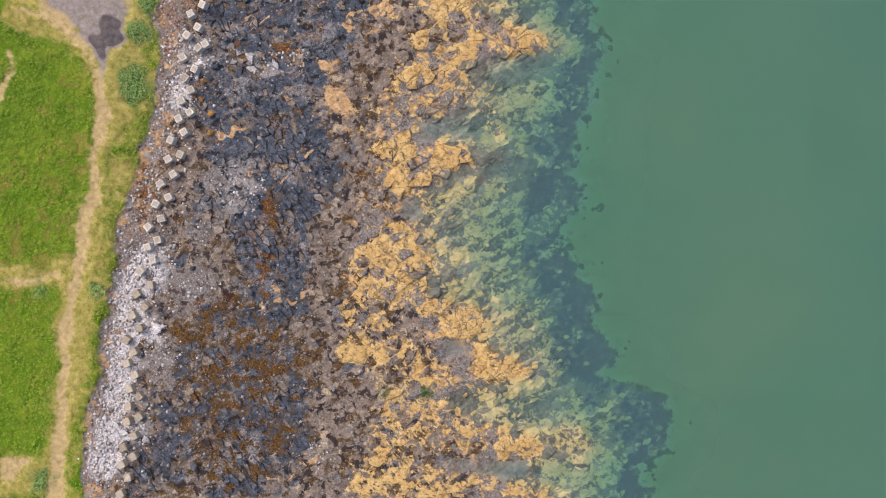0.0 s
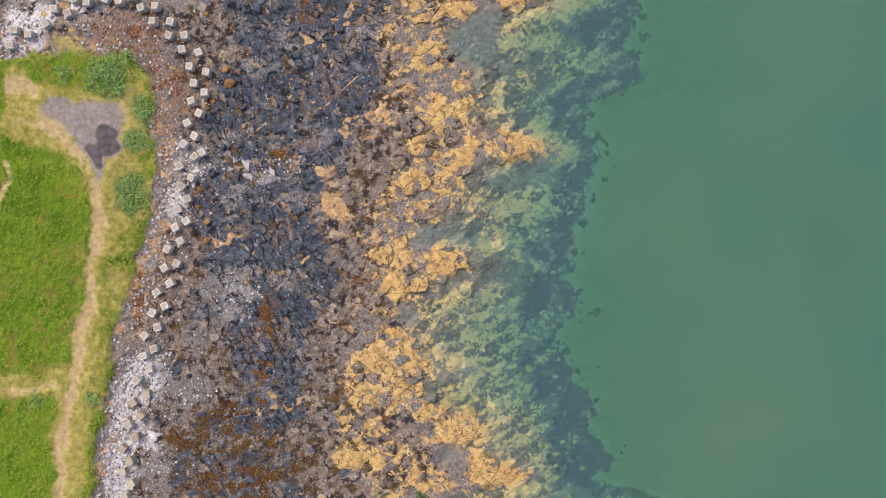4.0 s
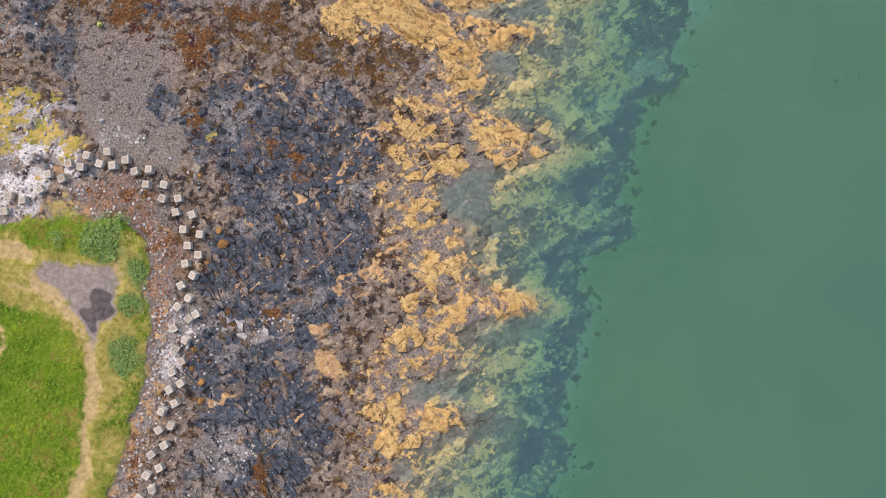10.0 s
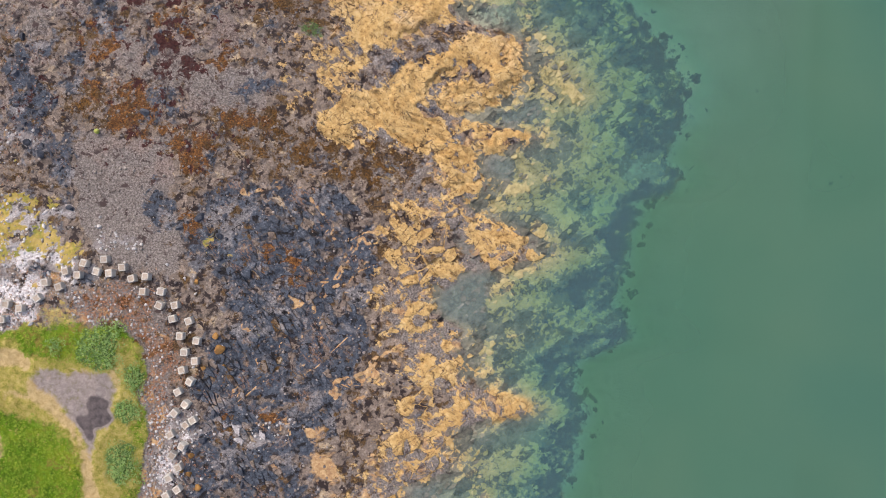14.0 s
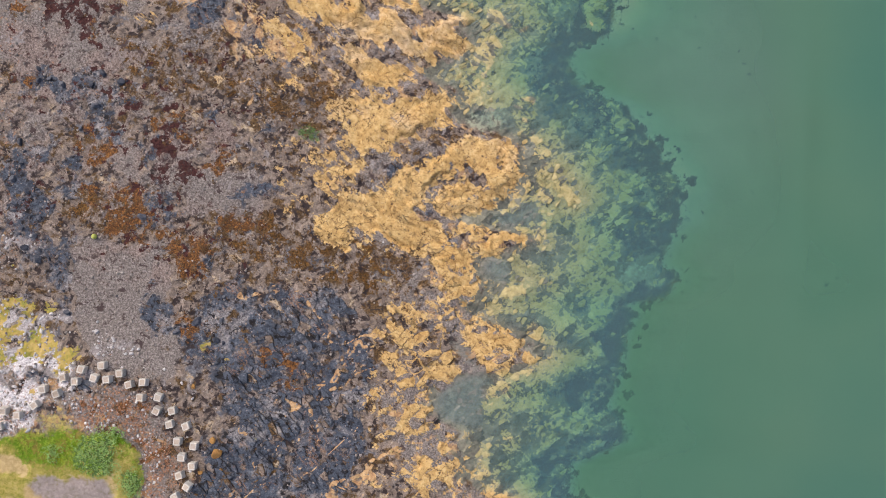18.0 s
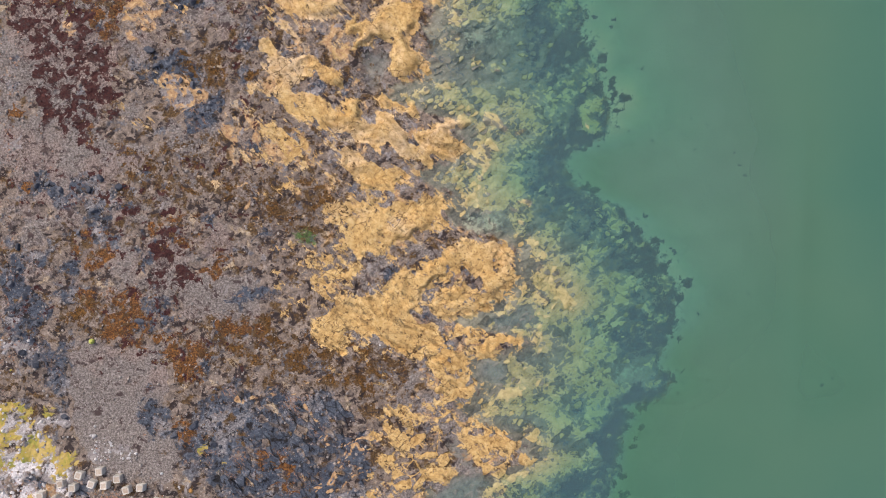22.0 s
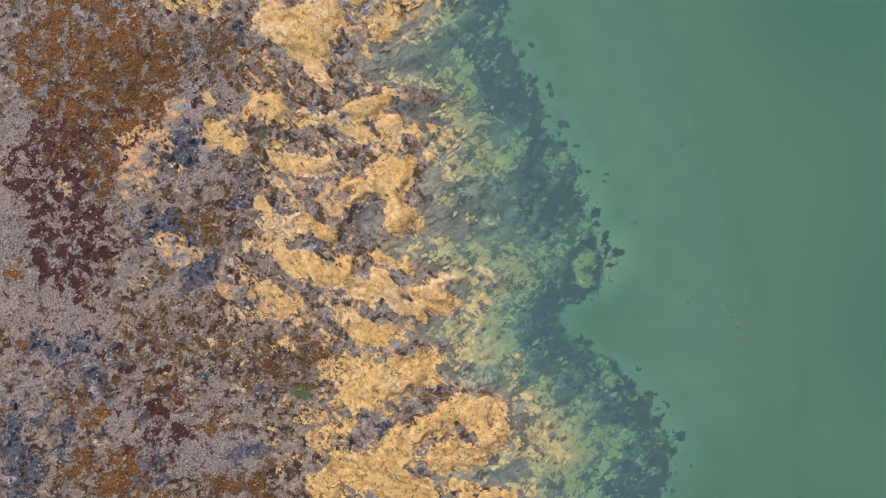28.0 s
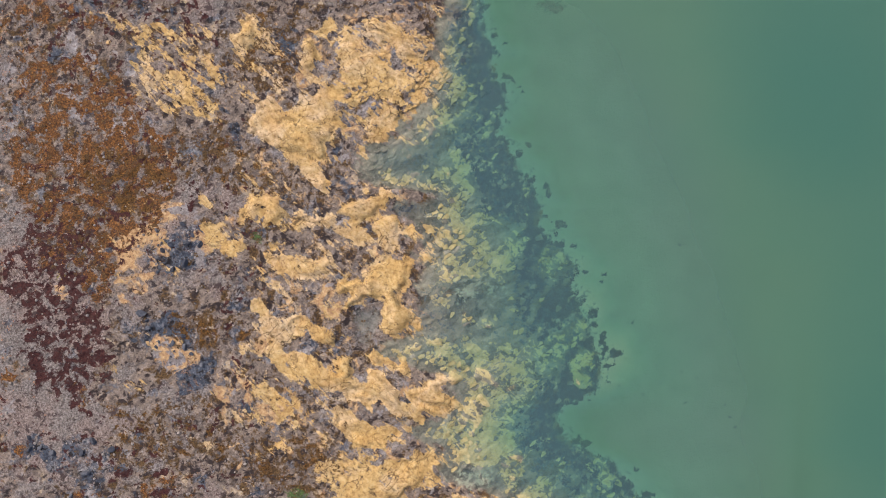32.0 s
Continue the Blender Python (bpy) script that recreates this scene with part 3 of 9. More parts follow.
paint("gold", 0.60, (-5.2, 21.9), (-3.7, 21.6), (-3.6, 19.1), (-5.0, 18.6), (-5.9, 20.0))
paint("gold", 0.10, (-10.3, 30.7), (-8.5, 31.2), (-6.2, 30.2), (-6.5, 27.3), (-9.0, 27.5))
paint("gold", 0.55, (3.4, 34.4), (6.7, 34.6), (5.7, 32.4), (4.3, 31.9))
paint("gold", 0.75, (4.4, 30.1), (5.7, 32.0), (8.3, 32.5), (10.8, 33.7), (12.2, 34.9), (13.0, 34.9), (13.1, 32.4), (12.5, 29.4), (10.7, 27.9), (7.4, 27.0), (4.8, 27.9))
paint("gold", 0.08, (9.0, 33.6), (10.1, 33.3), (9.6, 32.2), (8.9, 32.7))
paint("gold", 0.30, (3.4, 26.5), (7.4, 26.7), (11.4, 28.6), (15.1, 28.4), (14.5, 24.7), (6.5, 23.6), (2.1, 23.4))
paint("gold", 0.55, (2.1, 23.4), (5.0, 24.3), (5.1, 20.6), (3.0, 19.8), (1.5, 20.8))
paint("gold", 0.70, (6.1, 23.2), (12.7, 24.1), (13.5, 23.2), (9.5, 21.7), (5.8, 22.0))
paint("gold", 0.60, (7.0, 20.7), (9.5, 21.6), (12.9, 19.2), (12.2, 18.4), (8.8, 19.7), (7.0, 19.2))
paint("gold", 0.85, (4.1, 18.7), (5.9, 19.6), (7.5, 17.4), (6.8, 15.6), (4.6, 15.1), (3.8, 16.9))
paint("gold", 0.25, (0.4, 19.3), (3.7, 19.4), (3.9, 15.3), (3.1, 16.1), (0.2, 16.0))
paint("gold", 0.75, (10.2, 14.6), (11.3, 14.8), (11.3, 13.9), (10.4, 13.7))
paint("gold", 0.55, (7.3, 12.3), (9.9, 12.8), (10.4, 9.9), (8.2, 10.1))
paint("gold", 0.75, (7.5, 7.9), (9.3, 8.4), (9.8, 6.9), (8.1, 6.8))
paint("gold", 0.15, (3.2, 15.0), (9.8, 15.3), (9.9, 12.8), (4.2, 9.2), (3.3, 12.5))
paint("kelp", 0.55, (3.2, 15.0), (7.6, 15.5), (10.2, 13.5), (7.1, 9.4), (4.2, 9.2))
paint("kelp", 0.90, (13.3, 26.5), (17.6, 29.3), (18.0, 27.8), (17.0, 25.6), (16.2, 21.9), (15.9, 18.5), (15.4, 16.7), (16.2, 13.6), (14.3, 13.0), (12.4, 15.1), (12.6, 18.4), (13.2, 21.7))
paint("kelp", 0.60, (10.6, 12.1), (13.2, 12.9), (13.1, 6.3), (10.3, 4.0), (9.7, 7.6))
paint("kelp", 0.90, (13.9, 12.2), (16.4, 11.6), (16.5, 7.8), (14.2, 6.7), (13.3, 9.3))
paint("kelp", 0.55, (7.7, 21.1), (12.2, 18.4), (12.3, 15.8), (7.9, 17.1))
paint("pool", 0.80, (-3.9, 17.9), (0.1, 19.2), (0.2, 16.3), (-3.0, 14.9), (-4.2, 15.8))
paint("gold", 0.08, (-3.9, 17.9), (0.1, 19.2), (0.2, 16.3), (-3.0, 14.9), (-4.2, 15.8))
paint("gold", 0.90, (-3.0, 14.7), (-1.2, 15.0), (-0.9, 15.8), (2.4, 15.7), (3.2, 13.9), (2.2, 12.8), (0.7, 12.3), (-1.5, 12.8), (-3.0, 13.3))
paint("gold", 0.03, (0.7, 12.5), (2.2, 13.1), (2.9, 12.5), (1.5, 11.6))
paint("gold", 0.82, (-9.6, 15.9), (-7.1, 16.1), (-3.8, 16.1), (-3.7, 14.7), (-2.6, 14.4), (-1.5, 12.8), (0.7, 12.3), (-1.0, 11.2), (-2.9, 11.4), (-4.0, 12.8), (-6.2, 12.4), (-7.7, 13.8), (-9.3, 13.0), (-10.6, 12.5), (-11.0, 14.0))
paint("gold", 0.15, (-11.4, 14.5), (-9.6, 14.6), (-9.0, 13.0), (-10.9, 12.5))
paint("gold", 0.90, (-8.4, 12.1), (-6.2, 12.2), (-4.3, 10.3), (-3.9, 8.8), (-5.7, 8.5), (-7.5, 9.0), (-7.6, 10.5))
paint("gold", 0.75, (-4.3, 11.7), (-2.2, 11.5), (-1.7, 10.4), (-3.5, 9.8))
paint("gold", 0.60, (-3.9, 9.2), (-2.4, 8.5), (-0.9, 7.5), (-1.6, 6.0), (-3.4, 6.7), (-4.5, 7.7))
paint("pool", 0.80, (-6.7, 8.3), (-4.2, 8.5), (-4.1, 5.9), (-6.6, 5.4))
paint("gold", 0.05, (-7.5, 8.2), (-4.3, 8.3), (-4.1, 5.9), (-7.3, 5.4))
paint("gold", 0.50, (-3.0, 6.0), (0.6, 6.5), (3.0, 2.2), (-2.1, 2.0))
paint("gold", 0.60, (0.2, 8.7), (3.4, 8.8), (4.0, 5.6), (1.4, 5.1))
paint("gold", 0.76, (-10.2, 3.8), (-7.3, 5.0), (-5.5, 5.1), (-4.0, 4.1), (-3.0, 3.0), (-2.7, 1.2), (-2.3, -0.9), (-3.7, -3.2), (-5.5, -4.7), (-6.1, -6.2), (-8.4, -4.8), (-10.6, -2.7), (-12.1, -2.1), (-12.1, 0.5), (-10.9, 2.7))
paint("gold", 0.55, (-2.4, 0.9), (0.1, 1.2), (0.9, -0.8), (-1.2, -2.3), (-2.5, -1.7))
paint("kelp", 0.55, (-1.9, -2.4), (0.9, -0.8), (4.5, 0.8), (5.6, 0.5), (2.4, -1.8), (-1.9, -3.8))
paint("gold", 0.05, (-1.9, -2.4), (0.9, -0.8), (4.5, 0.8), (5.6, 0.5), (2.4, -1.6), (-1.9, -3.2))
paint("gold", 0.70, (-2.2, -3.1), (0.3, -2.6), (-0.0, -4.1), (-2.2, -4.6))
paint("gold", 0.92, (-3.2, -5.7), (-1.1, -5.3), (1.4, -3.7), (2.2, -5.5), (4.4, -4.3), (4.8, -6.5), (5.3, -8.3), (3.9, -9.2), (1.3, -9.2), (0.1, -7.4), (-1.0, -6.7), (-2.5, -6.8))
paint("gold", 0.60, (4.9, 0.1), (10.4, 1.1), (11.6, -1.8), (12.1, -4.7), (8.5, -6.0), (5.5, -5.4), (4.3, -2.9))
paint("gold", 0.75, (4.8, -6.5), (7.0, -6.0), (10.7, -6.3), (12.6, -6.9), (10.5, -9.2), (7.2, -9.5), (5.3, -9.4))
paint("gold", 0.70, (10.1, -8.8), (12.9, -6.9), (13.4, -9.1), (10.9, -9.6))
paint("gold", 0.85, (3.9, -10.2), (5.7, -9.8), (7.2, -11.2), (6.6, -12.3), (8.1, -13.0), (12.5, -13.5), (12.2, -14.4), (8.9, -15.3), (6.7, -14.3), (4.4, -13.5), (3.6, -11.7))
paint("gold", 0.60, (7.9, -10.0), (11.9, -9.1), (13.2, -12.8), (8.8, -12.2))
paint("gold", 0.70, (8.9, -15.9), (12.5, -14.6), (12.9, -15.3), (9.3, -16.9))
paint("gold", 0.05, (-6.1, -6.6), (-1.7, -6.7), (-0.1, -9.6), (-3.1, -9.7), (-6.0, -9.1))
paint("pool", 0.80, (-0.5, -10.5), (3.9, -9.5), (4.2, -11.1), (1.4, -12.5), (-0.8, -12.0))
paint("gold", 0.10, (-1.2, -10.0), (3.9, -9.5), (4.2, -11.1), (1.5, -12.8), (-1.1, -12.5))
paint("gold", 0.55, (-13.4, -5.4), (-12.3, -5.0), (-10.1, -7.1), (-9.7, -8.2), (-11.5, -7.9), (-13.0, -7.2))
paint("gold", 0.78, (-13.2, -10.1), (-8.8, -10.3), (-6.0, -9.5), (-3.8, -10.1), (-1.9, -11.1), (-1.1, -12.5), (-2.9, -13.3), (-5.8, -12.7), (-8.7, -12.9), (-10.2, -13.6), (-13.1, -12.3))
paint("gold", 0.75, (-5.4, -13.8), (-2.5, -13.5), (0.0, -14.0), (-0.6, -14.9), (-3.2, -15.9), (-3.5, -17.0), (-5.6, -17.8), (-5.3, -16.4))
paint("gold", 0.78, (-0.5, -17.3), (1.6, -16.8), (2.5, -19.4), (1.4, -20.1), (-0.5, -18.7))
paint("gold", 0.85, (-8.1, -19.0), (-6.7, -18.5), (-6.1, -19.7), (-7.7, -20.5))
paint("gold", 0.50, (-9.8, -21.6), (-5.5, -20.7), (-5.4, -23.6), (-9.0, -23.8))
paint("gold", 0.85, (1.8, -20.5), (4.0, -20.1), (5.5, -21.5), (6.2, -20.4), (8.4, -20.7), (9.6, -22.4), (8.2, -23.6), (5.6, -23.0), (3.4, -24.5), (2.6, -22.7))
paint("gold", 0.05, (6.2, -21.5), (7.7, -21.8), (7.4, -22.9), (6.3, -22.6))
paint("gold", 0.90, (9.5, -21.7), (11.4, -21.3), (11.7, -20.2), (13.9, -19.9), (14.7, -22.2), (13.7, -23.7), (11.5, -24.2), (9.6, -23.5))
paint("gold", 0.75, (11.5, -24.2), (15.4, -21.5), (16.6, -22.9), (13.7, -24.8))
paint("gold", 0.72, (15.3, -19.6), (17.8, -18.4), (20.2, -21.2), (20.3, -24.2), (17.3, -23.6), (15.1, -21.8))
paint("gold", 0.72, (16.2, -23.6), (20.3, -23.4), (20.7, -26.4), (18.2, -27.9), (16.7, -26.5))
paint("gold", 0.68, (20.7, -17.2), (23.6, -16.0), (24.4, -18.5), (22.3, -20.4), (20.4, -19.4))
paint("kelp", 0.80, (20.3, -15.0), (22.5, -15.3), (26.5, -14.7), (28.7, -15.7), (29.5, -20.7), (28.3, -23.4), (25.8, -23.9), (24.6, -18.8), (23.4, -16.0), (20.7, -16.5))
paint("kelp", 0.70, (12.6, 1.9), (15.9, 2.0), (17.1, -0.8), (20.6, -5.1), (17.3, -6.0), (12.9, -5.8), (11.3, -1.8))
paint("kelp", 0.75, (12.9, -6.2), (18.4, -7.0), (21.8, -9.4), (21.9, -11.6), (19.8, -13.6), (16.9, -14.8), (13.2, -12.0))
paint("gold", 0.60, (-9.3, -24.5), (-5.3, -24.0), (-0.9, -25.7), (4.3, -27.8), (4.4, -30.1), (-11.6, -30.6), (-10.3, -26.7))
paint("gold", 0.90, (-1.2, -28.2), (0.6, -27.8), (1.8, -29.3), (4.4, -29.6), (4.4, -30.1), (0.0, -30.2))
paint("gold", 0.88, (-5.2, -28.0), (-3.7, -27.6), (-2.9, -29.4), (-5.1, -29.8))
paint("gold", 0.88, (-6.8, -24.8), (-5.3, -24.4), (-5.3, -25.8), (-6.7, -26.2))
paint("gold", 0.65, (6.5, -27.7), (10.9, -26.8), (14.6, -28.1), (15.4, -29.7), (5.9, -30.1))
paint("gold", 0.55, (15.7, -27.3), (20.4, -26.7), (21.2, -29.4), (16.1, -29.6))
paint("pool", 0.70, (0.5, -23.8), (4.9, -25.2), (11.5, -25.3), (13.8, -27.4), (9.4, -27.0), (5.7, -27.1), (1.3, -26.3))
paint("gold", 0.08, (0.5, -24.2), (4.9, -25.2), (11.5, -25.3), (13.8, -27.4), (9.4, -27.0), (5.7, -27.1), (1.3, -26.3))
paint("algae", 1.00, (-2.4, -16.2), (-1.7, -15.5), (-0.7, -16.9), (-1.6, -18.8), (-2.6, -17.3))
paint("algae", 1.00, (-12.1, 18.1), (-11.2, 18.7), (-10.8, 18.0), (-11.5, 17.6))
paint("algae", 0.80, (-8.6, -16.5), (-6.4, -15.7), (-6.4, -17.5), (-8.2, -17.6))
paint("algae", 0.70, (-9.2, -19.1), (-8.1, -19.7), (-8.8, -20.5))
paint("pale", 0.69, (-35.8, 26.5), (-32.7, 27.7), (-29.6, 26.5), (-26.1, 26.4), (-26.0, 24.6), (-30.2, 24.3), (-32.2, 23.5), (-35.7, 24.0))
paint("pale", 0.55, (-28.8, 26.2), (-19.1, 26.9), (-18.9, 23.7), (-23.8, 21.9), (-28.7, 23.7))
paint("pale", 0.57, (-28.6, 10.9), (-24.8, 11.8), (-23.2, 9.0), (-24.5, 4.6), (-28.0, 5.2), (-29.1, 8.0))
paint("pale", 0.55, (-32.7, 3.5), (-30.0, 4.0), (-29.2, 1.5), (-31.9, 0.7))
paint("pale", 1.24, (-39.7, -1.0), (-37.4, 0.1), (-36.6, -2.3), (-37.6, -5.2), (-37.8, -8.1), (-37.3, -10.9), (-37.9, -13.7), (-38.7, -17.3), (-39.6, -19.4), (-41.6, -18.7), (-41.4, -15.2), (-39.9, -12.4), (-40.1, -8.1), (-40.2, -4.6))
paint("pale", 1.10, (-37.4, -9.5), (-35.3, -8.7), (-34.9, -10.8), (-36.6, -11.6))
paint("pale", 0.64, (-37.3, -11.6), (-32.8, -10.7), (-32.0, -14.3), (-34.0, -15.0), (-36.8, -15.1))
paint("pale", 0.55, (-34.5, -3.0), (-29.7, -2.1), (-29.0, -4.2), (-31.6, -6.4), (-33.7, -5.8))
paint("pale", 1.10, (-42.0, -23.6), (-40.1, -24.4), (-39.6, -28.6), (-41.5, -29.3), (-42.9, -27.1))
paint("pale", 0.57, (-17.6, -24.0), (-14.1, -23.2), (-13.3, -25.4), (-16.1, -26.9))
paint("pale", 1.01, (-35.9, 21.1), (-33.5, 22.7), (-32.4, 19.9), (-34.0, 17.0), (-35.4, 17.6))
paint("pale", 0.92, (-35.1, 27.9), (-33.4, 28.4), (-33.6, 24.1), (-35.3, 24.0))
paint("slate", 1.02, (-31.7, 21.4), (-28.6, 20.5), (-23.6, 18.3), (-24.9, 15.4), (-28.3, 14.1), (-31.1, 14.6), (-31.6, 17.8))
paint("slate", 1.02, (-37.2, -22.9), (-33.7, -22.1), (-30.9, -24.2), (-31.4, -28.5), (-35.5, -28.6), (-37.0, -25.8))
paint("slate", 1.02, (-35.4, -6.9), (-32.3, -7.1), (-33.6, -9.3), (-36.4, -9.1))
paint("slate", 0.94, (-21.5, 1.2), (-17.3, 1.3), (-17.3, -7.4), (-20.4, -8.9), (-22.0, -4.6))
paint("slate", 0.94, (-32.5, 32.0), (-27.7, 31.7), (-28.3, 28.8), (-31.7, 28.1))
paint("slate", 1.02, (-22.8, 32.0), (-18.6, 32.0), (-19.1, 28.7), (-22.0, 28.5))
paint("slate", 0.94, (-33.0, 9.2), (-28.1, 8.0), (-28.0, 5.2), (-32.1, 5.0))
paint("slate", 0.85, (-38.1, -0.6), (-32.6, -0.0), (-32.8, -2.2), (-36.6, -2.3))
paint("slate", 0.94, (-41.0, -25.1), (-40.5, -21.5), (-38.5, -22.3), (-38.7, -25.1))
paint("brown", 1.04, (-34.4, -7.2), (-32.3, -7.5), (-31.5, -10.0), (-33.5, -10.7))
paint("brown", 0.96, (-27.5, -6.6), (-22.6, -6.5), (-21.8, -9.7), (-27.3, -9.8))
paint("brown", 1.12, (-21.8, -9.3), (-19.7, -8.9), (-19.9, -11.8), (-21.6, -12.2))
paint("brown", 1.12, (-27.2, -13.4), (-23.0, -13.3), (-19.4, -14.7), (-20.0, -16.8), (-26.3, -17.0))
paint("brown", 1.04, (-32.4, -20.0), (-31.0, -20.7), (-29.2, -24.2), (-30.9, -24.9), (-32.3, -22.1))
paint("brown", 1.04, (-26.1, -23.4), (-23.3, -23.4), (-23.9, -26.3), (-26.0, -26.3))
paint("brown", 1.04, (-33.2, -25.7), (-31.1, -26.4), (-31.4, -27.8), (-33.2, -27.5))
paint("rust", 1.04, (-23.6, 8.3), (-21.8, 8.7), (-21.3, 4.0), (-23.0, 3.2))
paint("rust", 1.04, (-24.3, 0.7), (-22.2, 1.1), (-21.7, -1.7), (-24.1, -2.9))
paint("rust", 0.96, (-25.5, -4.0), (-22.0, -3.6), (-21.9, -5.4), (-24.7, -5.5))
paint("rust", 0.96, (-31.0, -5.0), (-29.3, -4.5), (-29.5, -6.7), (-30.9, -6.7))
paint("rust", 0.96, (-28.5, 27.0), (-25.8, 27.5), (-26.0, 25.3), (-28.5, 25.5))
paint("rust", 0.96, (-23.7, 27.7), (-19.8, 27.2), (-20.1, 26.1), (-23.3, 26.3))
paint("peach", 1.30, (-17.6, 25.2), (-15.1, 25.5), (-14.0, 24.4), (-16.1, 23.7))
paint("peach", 1.20, (-23.3, 27.0), (-19.8, 27.1), (-19.7, 26.4), (-22.6, 26.2))
paint("gold", 0.30, (-26.6, 86.1), (-17.8, 84.3), (-16.3, 81.5), (-16.4, 66.9), (-21.4, 65.9), (-25.5, 78.8))
paint("gold", 0.80, (-23.5, 97.2), (-20.6, 97.3), (-21.2, 95.1), (-19.3, 93.7), (-17.4, 92.0), (-15.2, 91.0), (-17.4, 90.6), (-20.4, 92.2), (-21.9, 93.6), (-23.4, 95.0))
paint("gold", 0.95, (-20.5, 94.8), (-18.3, 95.6), (-16.1, 93.5), (-13.8, 92.6), (-14.3, 94.4), (-13.2, 95.5), (-12.4, 92.3), (-9.4, 91.7), (-7.9, 90.7), (-8.6, 88.8), (-10.4, 88.3), (-12.2, 88.6), (-13.0, 90.4), (-14.8, 90.3), (-16.7, 91.3), (-18.5, 92.3))
paint("gold", 0.93, (-11.3, 94.1), (-8.0, 93.2), (-6.5, 91.1), (-4.5, 88.7), (-3.0, 86.9), (-5.2, 87.2), (-7.5, 88.5), (-8.6, 90.6), (-10.5, 92.4))
paint("gold", 0.93, (-4.6, 90.5), (-2.1, 92.3), (-0.7, 92.2), (0.0, 90.4), (2.0, 89.4), (0.7, 87.5), (-1.2, 87.4), (-3.1, 88.7))
paint("gold", 0.08, (-7.6, 92.9), (-5.1, 92.3), (-4.6, 90.9), (-6.5, 91.3))
paint("gold", 0.88, (-10.7, 95.6), (-8.9, 96.1), (-8.1, 94.7), (-5.2, 94.5), (-4.0, 93.8), (-5.1, 92.9), (-6.9, 93.7), (-9.5, 94.6))
paint("gold", 0.98, (-15.2, 89.9), (-13.3, 88.2), (-10.7, 87.2), (-8.5, 87.0), (-5.9, 85.3), (-5.5, 84.8), (-7.6, 83.7), (-10.5, 83.6), (-12.0, 84.6), (-13.6, 86.7), (-14.7, 88.1))
paint("gold", 0.00, (-11.8, 88.9), (-10.7, 88.3), (-7.7, 86.7), (-8.2, 86.3), (-11.3, 87.7))
paint("gold", 0.05, (-8.6, 90.3), (-7.4, 88.1), (-5.6, 87.0), (-7.8, 87.0), (-8.9, 88.4))
paint("gold", 0.80, (-0.7, 93.3), (2.2, 93.4), (2.7, 92.0), (0.5, 91.5), (-0.7, 92.2))
paint("gold", 0.80, (1.7, 89.0), (4.6, 91.0), (6.8, 90.7), (6.5, 88.9), (4.0, 87.3), (2.1, 87.5))
paint("gold", 0.68, (3.7, 94.2), (5.8, 95.5), (6.5, 97.0), (10.2, 98.0), (11.0, 96.2), (9.6, 94.6), (7.1, 92.2), (5.3, 91.7), (3.8, 92.4))
paint("gold", 0.60, (7.1, 92.2), (10.4, 92.8), (11.3, 89.6), (8.0, 89.3))
paint("gold", 0.80, (16.5, 97.2), (19.5, 97.3), (19.6, 95.8), (18.5, 94.0), (19.3, 92.5), (18.3, 91.4), (16.4, 92.4), (15.9, 95.0))
paint("kelp", 0.70, (13.9, 99.3), (18.3, 99.5), (20.3, 96.6), (20.1, 92.2), (18.7, 90.8), (16.4, 91.6), (15.5, 94.9), (14.0, 96.4))
paint("kelp", 0.75, (10.4, 92.5), (13.0, 94.1), (14.3, 89.7), (15.2, 85.3), (18.2, 84.3), (23.1, 81.6), (24.0, 79.0), (26.7, 76.9), (29.5, 71.8), (29.6, 67.4), (26.3, 67.3), (25.4, 71.7), (21.5, 75.9), (19.2, 79.5), (13.9, 82.3), (9.3, 83.5), (9.9, 87.3))
paint("gold", 0.78, (-16.2, 81.1), (-11.9, 81.7), (-8.2, 80.8), (-6.1, 82.0), (-3.2, 83.2), (-1.0, 83.3), (-0.6, 82.6), (-3.1, 79.9), (-5.2, 78.0), (-8.0, 76.0), (-11.6, 73.7), (-14.4, 73.2), (-15.3, 75.7), (-13.2, 77.2), (-14.7, 78.6))
paint("gold", 0.95, (-8.1, 77.8), (-4.5, 80.2), (-1.0, 83.0), (-0.6, 81.9), (-2.3, 80.0), (-5.9, 77.2))
paint("gold", 0.50, (-18.9, 75.5), (-13.1, 75.8), (-11.5, 72.9), (-15.0, 69.9), (-18.4, 71.9))
paint("gold", 0.55, (-0.3, 83.4), (3.4, 83.2), (4.2, 81.7), (2.0, 81.3), (0.2, 81.9))
paint("gold", 0.72, (7.2, 82.3), (10.1, 82.5), (11.0, 79.9), (9.6, 77.3), (7.3, 78.2))
paint("gold", 0.90, (20.6, 80.7), (22.4, 81.2), (22.9, 79.3), (21.4, 78.5))
paint("clear", 0.90, (2.4, 80.9), (5.7, 81.8), (6.8, 80.8), (5.8, 78.2), (3.3, 77.7), (1.0, 79.4))
paint("gold", 0.10, (2.0, 80.9), (5.7, 81.8), (6.8, 80.8), (5.8, 78.2), (3.3, 77.7), (1.0, 79.2))
paint("gold", 0.92, (-2.1, 74.5), (0.0, 76.4), (2.2, 76.9), (5.9, 76.7), (8.5, 76.5), (8.6, 73.9), (8.0, 71.6), (7.0, 69.7), (4.7, 69.6), (2.5, 70.6), (1.7, 72.8), (-0.6, 73.1), (-2.7, 70.8), (-4.2, 71.4))
paint("gold", 0.00, (1.3, 73.7), (2.3, 74.1), (3.9, 72.2), (4.3, 70.7), (3.2, 70.9))
paint("gold", 0.00, (6.0, 73.7), (7.1, 74.2), (6.8, 73.0))
